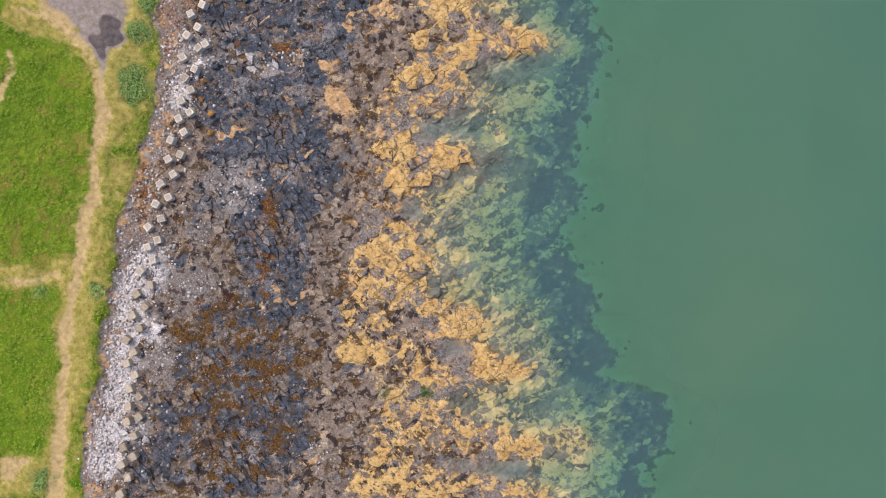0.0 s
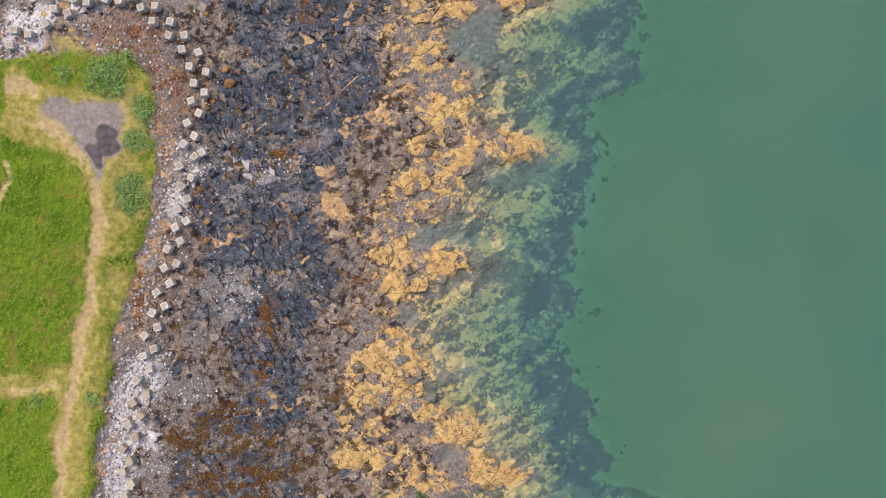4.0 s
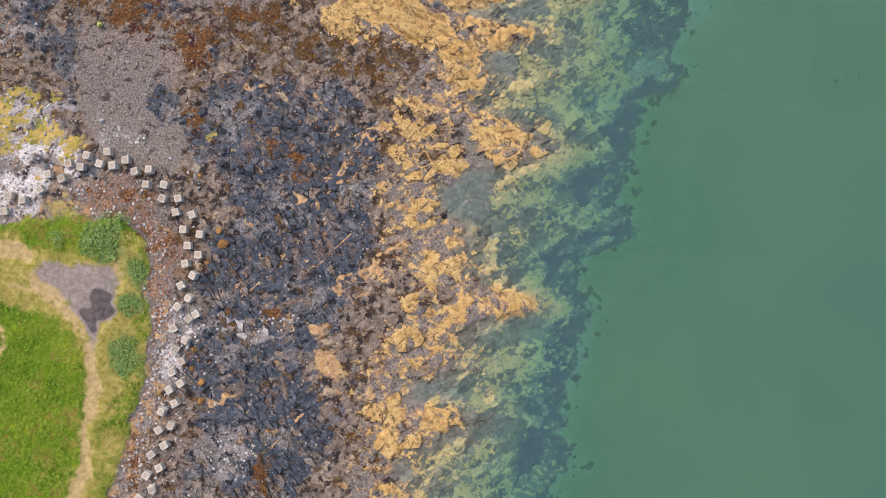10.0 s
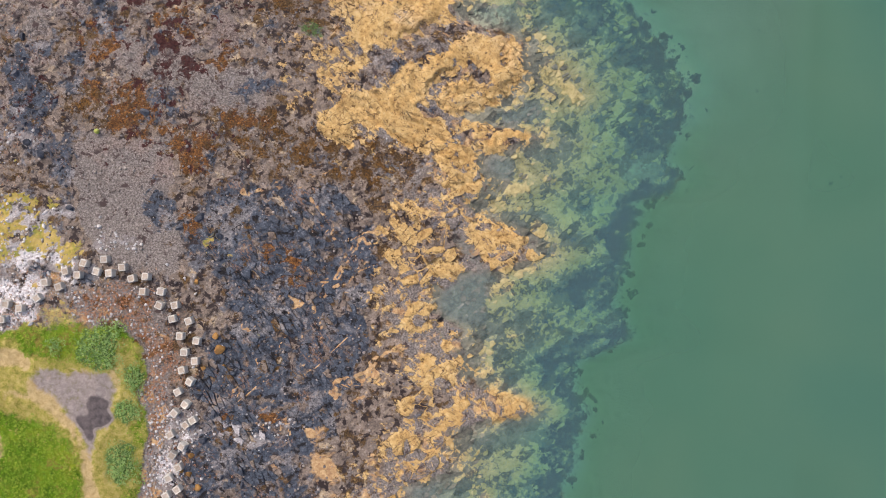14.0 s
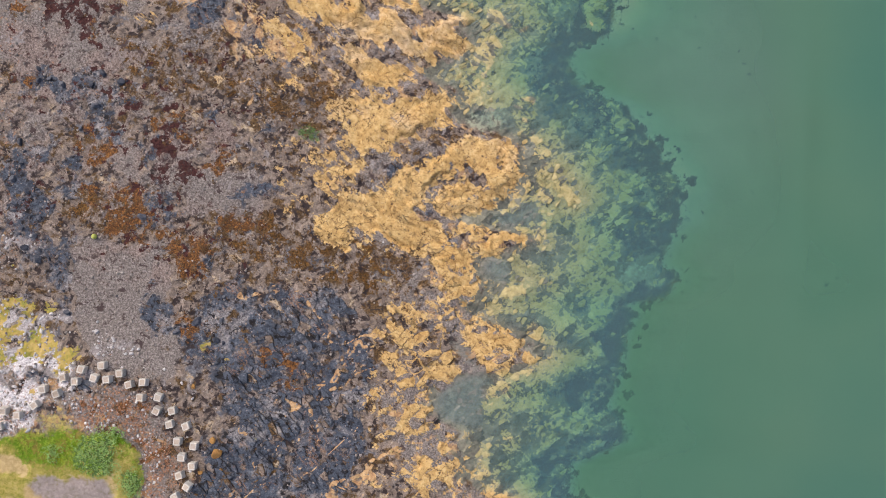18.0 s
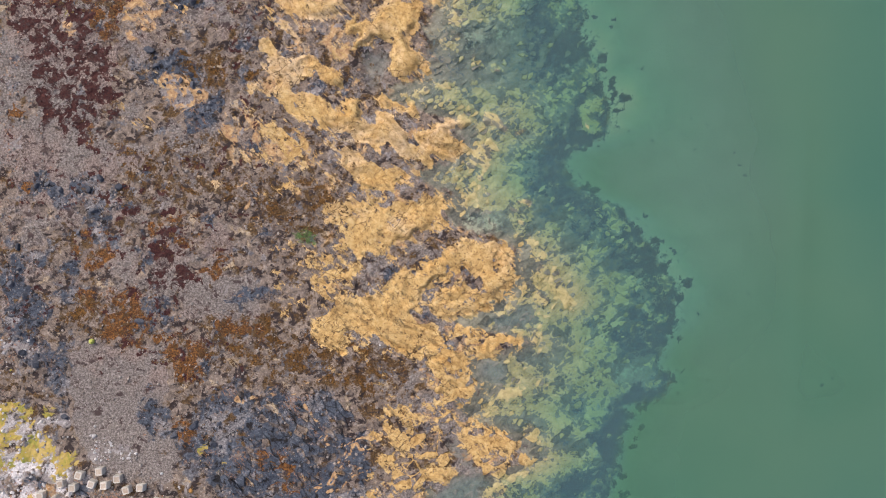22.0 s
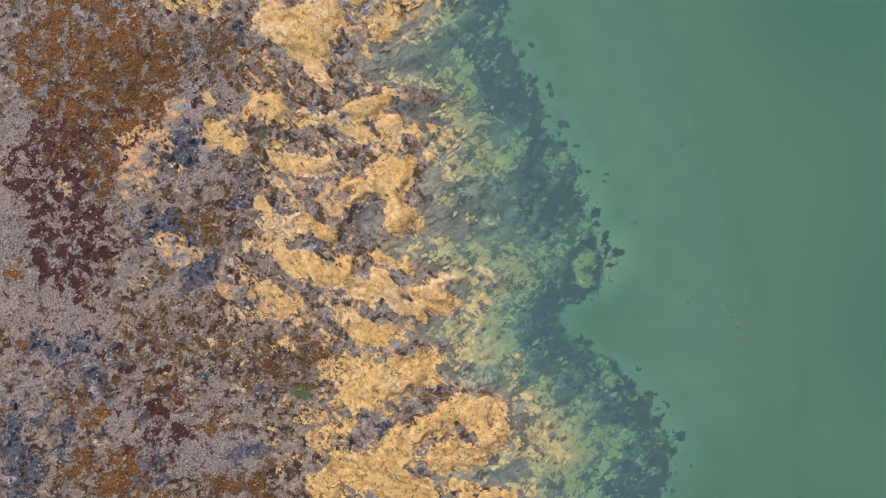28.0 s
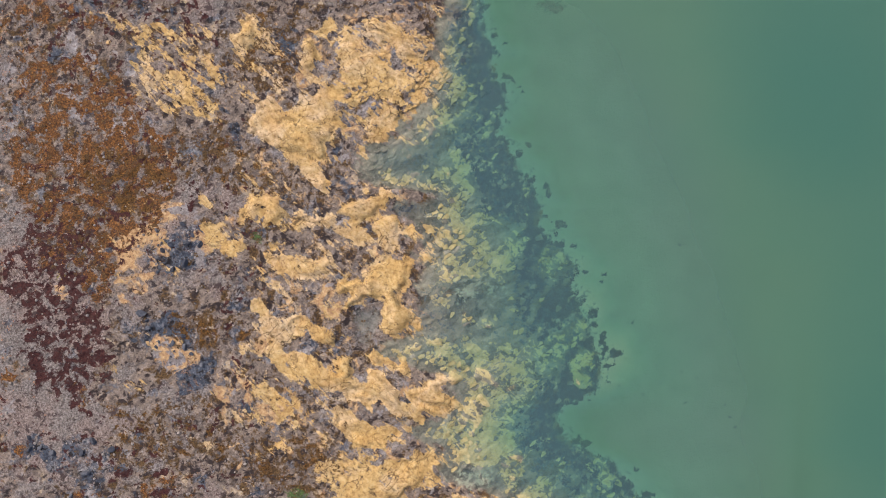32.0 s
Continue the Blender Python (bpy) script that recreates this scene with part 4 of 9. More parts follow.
paint("gold", 0.15, (-13.0, 72.5), (-7.9, 73.8), (-7.1, 72.4), (-11.4, 69.6), (-14.3, 69.5))
paint("gold", 0.95, (-7.1, 71.7), (-3.9, 72.9), (-2.3, 71.2), (-4.1, 69.2), (-1.9, 69.0), (-1.4, 67.2), (-3.6, 66.0), (-1.0, 66.0), (-0.2, 63.9), (-1.6, 62.7), (-3.0, 62.0), (-5.2, 62.2), (-7.5, 63.6), (-10.4, 64.6), (-12.6, 64.8), (-13.3, 62.3), (-16.9, 63.2), (-17.1, 66.1), (-15.0, 68.0), (-12.8, 68.9), (-8.4, 69.0))
paint("gold", 0.00, (-4.0, 68.7), (-1.8, 68.6), (-2.1, 66.4), (-4.3, 66.5))
paint("gold", 0.05, (-6.3, 70.2), (-5.2, 70.7), (-5.4, 69.4))
paint("gold", 0.93, (-1.5, 69.7), (1.0, 70.9), (4.0, 69.6), (6.2, 69.0), (2.6, 67.3), (-0.3, 66.1), (-1.4, 67.2))
paint("gold", 0.85, (10.9, 74.0), (13.1, 74.8), (15.0, 73.8), (18.1, 70.6), (18.9, 68.4), (15.3, 66.8), (12.3, 67.8), (14.0, 70.1), (11.3, 71.8))
paint("gold", 0.75, (8.5, 69.4), (10.2, 72.5), (11.0, 71.0), (9.3, 68.0))
paint("pool", 0.90, (5.5, 68.0), (11.5, 68.8), (12.3, 66.7), (6.4, 66.0))
paint("gold", 0.08, (1.9, 67.1), (5.5, 68.2), (11.5, 68.8), (11.9, 67.0), (6.4, 66.0), (2.3, 65.9))
paint("gold", 0.60, (2.3, 66.1), (4.9, 66.3), (4.2, 64.1), (2.7, 64.8))
paint("gold", 0.88, (3.9, 63.3), (5.7, 64.5), (7.9, 65.0), (10.5, 65.1), (10.2, 64.0), (7.2, 63.8), (5.8, 62.3), (4.0, 62.2))
paint("gold", 0.90, (12.0, 65.9), (13.4, 66.3), (14.0, 63.0), (12.9, 61.5), (12.1, 63.7))
paint("gold", 0.92, (-2.3, 61.6), (-0.1, 63.2), (1.7, 62.5), (3.6, 61.1), (4.1, 58.6), (3.5, 56.3), (0.9, 56.6), (-0.7, 58.4), (-1.8, 59.4))
paint("gold", 0.85, (-0.2, 56.6), (1.0, 54.4), (2.5, 53.7), (2.2, 52.2), (0.7, 52.9), (-0.5, 54.7))
paint("gold", 0.80, (7.7, 61.7), (9.9, 62.1), (12.6, 61.1), (13.0, 59.6), (14.5, 58.6), (12.7, 57.8), (10.4, 58.8), (8.2, 57.6))
paint("gold", 0.60, (4.9, 57.9), (8.2, 57.6), (7.9, 56.5), (5.3, 56.4))
paint("pool", 0.90, (4.4, 61.5), (7.3, 62.0), (7.8, 59.1), (5.2, 58.6))
paint("gold", 0.05, (4.4, 61.5), (7.3, 62.0), (7.8, 59.1), (5.2, 58.6))
paint("gold", 0.97, (2.2, 51.5), (4.0, 52.3), (4.7, 53.1), (7.7, 52.4), (9.6, 51.7), (10.0, 50.3), (11.2, 48.8), (9.8, 48.0), (7.9, 47.2), (5.7, 47.5), (4.9, 48.6), (2.7, 49.3))
paint("gold", 0.72, (8.2, 49.5), (11.2, 49.2), (11.7, 47.0), (9.4, 47.3))
paint("gold", 0.68, (6.1, 47.2), (8.3, 46.9), (9.2, 45.0), (7.3, 44.2), (5.8, 45.7))
paint("gold", 0.60, (15.0, 54.9), (18.1, 53.6), (20.4, 51.4), (21.6, 49.3), (19.0, 48.4), (17.4, 51.3), (15.5, 52.7))
paint("gold", 0.60, (14.0, 43.7), (17.0, 44.3), (16.7, 42.0), (14.9, 41.6))
paint("gold", 0.85, (8.3, 39.1), (9.8, 39.9), (10.2, 37.7), (11.4, 36.2), (9.6, 35.4), (8.0, 37.2))
paint("gold", 0.55, (4.1, 42.6), (7.4, 42.0), (9.0, 40.2), (6.8, 39.8))
paint("gold", 0.60, (8.9, 35.0), (12.2, 35.9), (13.0, 33.9), (8.5, 33.7))
paint("gold", 0.25, (-16.1, 61.0), (-3.0, 61.6), (-2.0, 55.7), (-3.5, 55.7), (-7.1, 54.1), (-10.8, 55.4), (-13.8, 58.2))
paint("gold", 0.78, (-6.4, 54.9), (-3.5, 55.7), (-3.4, 53.5), (-4.0, 51.3), (-1.8, 50.6), (-0.4, 51.4), (0.5, 49.2), (1.3, 47.8), (0.6, 47.0), (-1.7, 48.4), (-3.1, 47.6), (-2.3, 46.2), (-3.4, 44.6), (-5.2, 44.2), (-6.8, 46.7), (-7.6, 48.9), (-6.9, 51.2), (-9.8, 50.3), (-12.0, 49.9), (-10.6, 51.0), (-7.0, 52.6))
paint("gold", 0.85, (-2.7, 46.9), (0.5, 47.7), (1.7, 46.7), (1.4, 45.5), (-0.9, 45.8))
paint("gold", 0.88, (-5.8, 41.6), (-2.9, 42.8), (-1.1, 42.9), (-1.0, 40.3), (-2.0, 38.4), (-4.2, 38.7), (-5.4, 39.4))
paint("gold", 0.00, (-2.3, 44.7), (-0.8, 44.4), (-1.5, 43.6))
paint("gold", 0.45, (-10.5, 48.1), (-6.8, 47.5), (-5.2, 43.1), (-5.7, 38.6), (-10.2, 41.4))
paint("gold", 0.60, (-0.5, 37.0), (1.7, 38.9), (1.7, 37.4), (-0.4, 35.5), (-1.9, 35.5))
paint("gold", 0.85, (-2.6, 34.7), (1.8, 35.6), (4.1, 33.6), (-2.5, 33.5))
paint("pool", 0.90, (-0.4, 44.8), (2.1, 45.6), (4.2, 47.1), (5.8, 46.4), (5.2, 42.7), (4.6, 39.7), (0.1, 40.3), (-0.7, 42.5))
paint("gold", 0.06, (-0.6, 44.4), (2.1, 45.6), (4.2, 47.1), (5.8, 46.4), (5.2, 42.7), (4.6, 39.7), (0.1, 39.6), (-0.8, 41.8))
paint("pool", 0.70, (0.0, 51.4), (1.8, 51.5), (5.0, 47.9), (4.2, 47.1), (1.2, 49.2))
paint("gold", 0.08, (0.4, 51.4), (2.0, 51.1), (5.0, 47.9), (4.1, 47.1), (1.6, 49.3))
paint("kelp", 0.80, (20.4, 66.9), (29.3, 67.3), (28.3, 63.6), (22.8, 62.7), (21.3, 64.8))
paint("kelp", 0.95, (22.3, 58.6), (28.9, 59.6), (29.5, 61.5), (30.3, 60.4), (28.2, 57.3), (23.1, 57.5))
paint("kelp", 0.75, (20.2, 55.1), (23.9, 55.7), (23.7, 51.6), (23.4, 48.6), (21.8, 44.8), (20.8, 41.1), (19.3, 42.5), (18.3, 46.9), (19.7, 50.7))
paint("kelp", 0.80, (21.6, 41.1), (23.4, 40.5), (24.6, 39.0), (22.5, 36.7), (21.0, 37.4))
paint("kelp", 0.60, (8.9, 42.8), (12.6, 42.2), (16.4, 40.2), (16.6, 35.0), (13.6, 36.3), (11.3, 39.2))
paint("kelp", 0.70, (13.6, 61.5), (15.5, 62.0), (16.3, 59.0), (14.5, 59.0))
paint("clear", 0.80, (21.7, 62.2), (26.5, 62.5), (26.7, 59.7), (22.3, 58.9))
paint("maroon", 1.01, (-54.8, 95.4), (-51.2, 95.6), (-51.1, 92.4), (-53.9, 92.6))
paint("maroon", 1.01, (-46.7, 95.9), (-44.2, 96.0), (-44.4, 93.5), (-46.2, 93.7))
paint("maroon", 1.09, (-52.5, 91.9), (-47.5, 91.8), (-45.8, 92.3), (-45.2, 88.0), (-46.6, 87.2), (-48.1, 89.3), (-51.7, 89.5))
paint("maroon", 0.86, (-37.5, 74.3), (-33.2, 74.1), (-32.4, 72.0), (-36.7, 71.4))
paint("maroon", 0.78, (-38.5, 71.3), (-34.5, 70.8), (-35.1, 67.9), (-38.0, 68.8))
paint("maroon", 0.25, (-58.0, 89.5), (-48.8, 88.5), (-48.3, 77.0), (-57.4, 75.1))
paint("shingle", 1.30, (-58.0, 89.5), (-48.1, 88.6), (-38.8, 88.0), (-39.4, 84.7), (-53.6, 84.7), (-57.9, 85.2))
paint("shingle", 1.20, (-48.5, 81.0), (-43.5, 81.2), (-44.1, 77.9), (-48.4, 77.7))
paint("shingle", 1.30, (-34.6, 71.9), (-25.2, 71.6), (-25.0, 65.8), (-33.6, 66.1))
paint("shingle", 1.40, (-46.8, 58.3), (-35.5, 59.5), (-35.3, 55.9), (-38.8, 52.9), (-39.3, 50.0), (-45.4, 48.4), (-47.3, 52.5))
paint("slate", 1.10, (-54.6, 82.8), (-50.7, 82.3), (-48.8, 79.5), (-50.2, 78.7), (-52.1, 81.2), (-54.5, 81.4))
paint("slate", 0.77, (-57.2, 69.4), (-53.0, 70.3), (-52.1, 64.6), (-57.0, 63.7))
paint("slate", 1.19, (-55.9, 73.1), (-53.4, 72.4), (-54.1, 70.6), (-55.8, 70.9))
paint("slate", 1.19, (-49.6, 72.6), (-46.7, 72.0), (-47.4, 70.6), (-49.5, 70.8))
paint("slate", 1.02, (-51.1, 59.6), (-47.6, 59.0), (-46.7, 55.4), (-48.8, 54.3), (-51.0, 56.0))
paint("slate", 1.10, (-31.0, 54.3), (-27.7, 54.4), (-27.7, 52.9), (-30.5, 52.8))
paint("slate", 1.02, (-34.0, 51.6), (-30.8, 51.4), (-31.4, 49.6), (-33.6, 49.8))
paint("slate", 1.02, (-52.7, 62.4), (-49.1, 62.2), (-50.5, 60.0))
paint("slate", 0.85, (-38.7, 67.3), (-35.8, 68.2), (-35.7, 66.0), (-38.2, 65.6))
paint("slate", 0.77, (-32.3, 61.1), (-30.5, 61.5), (-30.1, 59.7), (-31.9, 59.7))
paint("slate", 0.94, (-35.5, 93.5), (-33.3, 92.9), (-30.4, 91.3), (-33.9, 90.7))
paint("rust", 1.20, (-58.1, 90.9), (-55.0, 91.8), (-55.3, 90.3), (-58.1, 89.8))
paint("rust", 1.28, (-38.7, 76.0), (-32.2, 76.3), (-32.5, 74.9), (-38.2, 74.6))
paint("rust", 0.96, (-46.5, 74.9), (-43.3, 75.4), (-42.8, 71.5), (-45.6, 72.1))
paint("rust", 0.96, (-30.4, 75.0), (-28.2, 74.3), (-28.2, 72.5), (-29.9, 72.1))
paint("rust", 0.80, (-46.6, 68.4), (-39.5, 69.5), (-39.4, 67.3), (-45.8, 67.0))
paint("rust", 1.28, (-34.0, 59.2), (-31.2, 59.0), (-31.8, 57.9), (-33.6, 58.1))
paint("rust", 1.04, (-24.2, 46.9), (-21.3, 47.0), (-21.2, 45.9), (-23.8, 46.0))
paint("rust", 0.96, (-36.4, 63.8), (-32.1, 64.0), (-31.9, 60.7), (-35.5, 61.0))
paint("brown", 0.96, (-16.1, 61.8), (-14.0, 61.9), (-7.4, 61.4), (-7.2, 56.3), (-12.3, 56.1), (-15.3, 58.9))
paint("brown", 0.96, (-25.6, 63.9), (-20.6, 64.5), (-21.2, 60.8), (-24.8, 60.7))
paint("brown", 0.88, (-43.6, 82.3), (-40.7, 81.7), (-40.6, 78.8), (-42.4, 79.1))
paint("pale", 0.83, (-46.2, 77.5), (-43.7, 77.6), (-44.0, 75.1), (-46.1, 75.0))
paint("pale", 1.20, (-55.7, 45.9), (-51.6, 46.7), (-49.6, 48.2), (-46.4, 45.6), (-46.8, 42.8), (-50.9, 40.5), (-55.0, 38.9))
paint("pale", 0.69, (-46.6, 51.8), (-38.4, 48.6), (-38.9, 46.5), (-44.5, 47.0))
paint("pale", 0.74, (-38.5, 80.4), (-36.1, 81.9), (-36.3, 80.1), (-37.7, 79.3))
paint("peach", 1.30, (-22.4, 90.3), (-18.4, 89.8), (-19.1, 87.9), (-22.0, 87.8))
paint("peach", 0.90, (-29.7, 92.4), (-26.0, 89.0), (-27.3, 86.7), (-29.2, 88.1))
paint("algae", 1.00, (-20.5, 77.6), (-17.6, 77.8), (-17.1, 75.6), (-19.3, 76.2))
paint("algae", 0.90, (-7.5, 54.8), (-6.4, 54.9), (-7.1, 53.9))
paint("gold", 0.80, (-15.6, 137.1), (-12.8, 138.7), (-11.4, 140.2), (-9.1, 138.8), (-5.4, 137.9), (-3.5, 136.6), (-3.4, 134.4), (-4.1, 132.5), (-4.0, 129.5), (-5.4, 128.3), (-8.0, 129.0), (-11.7, 129.9), (-14.6, 130.5), (-15.5, 133.4))
paint("gold", 0.05, (-9.4, 135.9), (-7.9, 135.2), (-6.3, 133.1), (-7.0, 132.7), (-8.9, 133.7))
paint("gold", 0.78, (-18.6, 137.7), (-16.5, 139.2), (-15.7, 138.2), (-16.4, 137.0), (-18.2, 136.2))
paint("gold", 0.85, (-20.7, 135.4), (-18.9, 136.9), (-18.4, 133.3), (-19.0, 130.3), (-20.1, 131.0))
paint("gold", 0.65, (-18.3, 131.1), (-15.4, 130.5), (-11.0, 129.9), (-11.6, 127.7), (-14.6, 128.3), (-17.5, 129.6))
paint("gold", 1.05, (-26.5, 126.3), (-24.0, 128.2), (-22.5, 126.5), (-21.1, 126.9), (-20.4, 128.0), (-18.3, 129.6), (-16.8, 129.3), (-15.2, 126.8), (-14.8, 125.3), (-15.8, 123.8), (-16.9, 122.7), (-17.9, 121.2), (-19.4, 120.4), (-22.3, 121.0), (-23.8, 122.7), (-25.3, 123.4), (-26.4, 124.4))
paint("gold", 0.05, (-22.6, 129.0), (-20.8, 129.1), (-20.5, 127.7), (-21.8, 126.5), (-22.7, 127.5))
paint("gold", 0.88, (-21.9, 121.0), (-19.7, 120.4), (-17.9, 120.1), (-15.6, 116.5), (-16.3, 116.1), (-18.5, 117.8), (-20.1, 119.6))
paint("gold", 0.75, (-11.2, 127.3), (-8.7, 128.2), (-6.5, 127.9), (-6.1, 127.2), (-7.9, 126.0), (-7.4, 124.6), (-9.2, 123.4), (-11.0, 122.6), (-11.5, 124.0))
paint("gold", 0.70, (-3.4, 134.4), (-1.2, 135.2), (-1.2, 133.4), (-0.7, 131.5), (-2.1, 129.6), (-3.1, 127.7), (-3.6, 130.3))
paint("gold", 0.50, (-8.5, 124.1), (-1.2, 126.3), (-0.8, 124.9), (-3.3, 123.3), (-6.2, 122.4))
paint("gold", 0.55, (-13.6, 122.8), (-11.1, 123.7), (-10.6, 121.8), (-12.0, 120.3))
paint("gold", 0.70, (-3.5, 118.5), (-1.0, 120.1), (-0.2, 119.4), (-0.5, 117.1), (-2.3, 116.7), (-3.1, 117.4))
paint("gold", 0.85, (-11.9, 117.0), (-9.7, 117.5), (-7.5, 116.8), (-4.5, 116.6), (-7.5, 115.7), (-9.7, 116.0), (-11.1, 116.3))
paint("gold", 0.90, (-15.1, 113.9), (-13.0, 115.9), (-8.2, 115.7), (-8.2, 115.0), (-9.9, 113.8), (-11.0, 112.6), (-13.2, 112.5))
paint("gold", 0.80, (-21.3, 112.9), (-17.6, 113.5), (-14.7, 113.2), (-14.7, 112.5), (-19.0, 111.9), (-21.2, 112.2))
paint("gold", 0.90, (-9.6, 113.4), (-7.4, 113.9), (-6.9, 110.2), (-7.9, 109.4), (-9.8, 110.8))
paint("gold", 0.85, (-13.9, 112.1), (-11.3, 111.9), (-10.5, 110.4), (-11.6, 109.2), (-14.6, 109.9))
paint("gold", 0.65, (-26.4, 115.7), (-22.8, 115.8), (-21.6, 113.3), (-22.7, 111.8), (-25.6, 112.4))
paint("gold", 0.80, (-5.9, 112.8), (-4.4, 112.5), (-4.7, 110.7), (-6.2, 111.4))
paint("gold", 0.50, (-4.5, 114.7), (-0.8, 114.5), (0.0, 113.1), (-2.9, 113.0))
paint("gold", 0.60, (-4.0, 112.5), (-0.7, 112.7), (-0.2, 109.7), (-3.2, 109.6))
paint("gold", 0.10, (-11.4, 122.2), (-1.1, 123.4), (-0.3, 120.8), (-7.6, 119.8), (-11.3, 119.6))
paint("kelp", 0.60, (-11.4, 121.8), (-1.1, 123.4), (-0.3, 120.8), (-7.6, 119.8))
paint("kelp", 0.75, (-1.9, 142.2), (2.2, 141.6), (3.9, 135.8), (5.7, 129.2), (4.7, 124.7), (7.4, 123.4), (9.5, 118.3), (11.9, 115.4), (11.2, 112.4), (14.3, 110.3), (6.1, 109.9), (3.7, 114.3), (1.2, 120.2), (-1.1, 123.0), (1.6, 129.0), (-0.8, 134.8))
paint("kelp", 0.90, (-8.2, 115.2), (-4.5, 115.5), (-1.2, 116.2), (-4.5, 114.6), (-8.1, 113.5))
paint("gold", 0.05, (-8.2, 115.2), (-4.5, 115.5), (-1.2, 116.2), (-4.5, 114.6), (-8.1, 113.6))
paint("clear", 0.90, (4.5, 112.9), (7.8, 113.0), (8.3, 111.2), (5.3, 110.7))
paint("kelp", 0.90, (9.6, 142.9), (14.9, 143.1), (13.8, 142.1), (10.8, 142.1))
paint("gold", 0.90, (-11.1, 105.6), (-8.6, 107.2), (-7.5, 108.4), (-4.6, 108.1), (-4.5, 106.6), (-6.3, 105.1), (-6.9, 102.8), (-5.4, 101.4), (-3.5, 99.7), (-5.3, 98.5), (-7.5, 98.0), (-8.6, 99.1), (-8.3, 101.3), (-9.2, 103.5), (-10.6, 103.4), (-13.5, 101.9), (-14.3, 102.6), (-12.8, 103.7), (-15.1, 104.7))
paint("gold", 0.82, (-23.9, 107.3), (-21.8, 108.2), (-18.9, 107.9), (-15.9, 107.7), (-16.2, 106.2), (-18.0, 105.4), (-20.2, 105.6), (-22.4, 105.9))
paint("gold", 0.85, (-17.4, 99.1), (-16.3, 99.6), (-14.0, 97.1), (-15.5, 97.0), (-17.0, 98.1))
paint("gold", 0.97, (-25.1, 99.2), (-24.0, 101.1), (-22.2, 99.3), (-20.6, 97.2), (-20.9, 95.3), (-21.6, 93.9), (-22.7, 95.7), (-23.2, 97.8))
paint("gold", 0.75, (-21.4, 99.4), (-18.6, 100.2), (-17.8, 98.8), (-19.9, 97.9))
paint("gold", 0.02, (-21.0, 97.2), (-18.8, 98.0), (-19.1, 95.8), (-20.5, 93.9), (-20.9, 95.3))
paint("gold", 0.85, (1.6, 100.9), (3.4, 101.4), (3.9, 99.2), (2.4, 99.5))
paint("gold", 0.88, (4.6, 101.1), (6.1, 99.6), (5.4, 98.9), (4.2, 99.9))
paint("gold", 0.75, (-0.1, 97.2), (0.7, 96.8), (0.4, 95.0), (-1.1, 95.3))
paint("gold", 0.65, (-6.8, 98.4), (-3.1, 98.6), (-2.3, 97.5), (-5.3, 97.4))
paint("gold", 0.50, (-2.8, 110.4), (-0.6, 109.7), (-0.5, 106.8), (-2.3, 106.0))
paint("gold", 0.65, (-5.0, 110.3), (-2.1, 109.7), (-2.0, 108.2), (-3.8, 108.1))
paint("clear", 0.90, (0.4, 104.2), (3.3, 105.1), (3.7, 103.2), (0.8, 102.0))
paint("clear", 0.60, (3.7, 105.5), (7.7, 106.4), (7.1, 103.4), (4.1, 102.5))
paint("kelp", 0.65, (7.6, 110.1), (14.3, 110.3), (16.3, 107.4), (16.0, 104.4), (18.1, 100.0), (20.1, 95.7), (19.1, 91.9), (17.1, 94.8), (12.7, 95.4), (12.5, 98.3), (10.1, 104.2), (6.9, 107.1))
paint("kelp", 0.55, (-4.1, 105.2), (-0.4, 105.3), (0.5, 100.9), (3.6, 98.1), (-2.3, 97.8), (-3.9, 100.7))
paint("pool", 0.90, (-12.7, 101.2), (-9.1, 102.0), (-8.8, 99.1), (-11.9, 98.1))
paint("gold", 0.04, (-12.7, 101.2), (-9.1, 102.0), (-8.8, 99.1), (-11.9, 98.1))
paint("pool", 0.60, (-13.4, 98.0), (-8.2, 97.6), (-7.4, 96.2), (-11.1, 95.9))
paint("gold", 0.12, (-13.4, 98.0), (-8.2, 97.5), (-7.4, 96.2), (-11.1, 95.9))
paint("gold", 0.90, (-36.6, 136.0), (-34.4, 136.1), (-32.5, 134.0), (-33.6, 132.5), (-31.7, 131.1), (-30.9, 128.2), (-33.4, 129.2), (-34.9, 129.5), (-33.9, 132.5), (-35.1, 134.6))
paint("gold", 0.78, (-28.3, 136.4), (-27.4, 140.1), (-26.7, 140.9), (-26.4, 136.5), (-26.8, 133.9), (-28.2, 133.8))
paint("gold", 0.80, (-41.8, 132.1), (-40.0, 132.2), (-38.5, 130.8), (-37.4, 130.1), (-37.7, 127.9), (-35.5, 126.6), (-36.2, 125.8), (-38.4, 126.4), (-39.9, 128.2), (-41.0, 129.2))
paint("gold", 0.70, (-35.2, 127.3), (-33.4, 128.5), (-33.0, 126.7), (-34.4, 125.9))
paint("gold", 0.45, (-46.7, 138.4), (-41.7, 137.9), (-40.8, 134.3), (-44.5, 135.6))
paint("gold", 0.70, (-32.7, 111.4), (-30.6, 111.8), (-26.9, 109.4), (-26.1, 108.0), (-29.0, 107.9), (-31.2, 109.2))
paint("gold", 0.40, (-30.6, 112.9), (-23.4, 111.8), (-23.3, 108.8), (-29.0, 108.6))
paint("gold", 0.80, (-43.3, 105.8), (-40.5, 107.1), (-39.7, 105.3), (-38.6, 103.9), (-42.1, 102.6), (-43.6, 103.7))
paint("gold", 0.60, (-36.5, 96.6), (-32.9, 96.0), (-31.0, 93.9), (-33.5, 93.8))
paint("gold", 0.50, (-24.5, 93.0), (-25.5, 91.2), (-26.2, 91.5), (-25.5, 92.6))
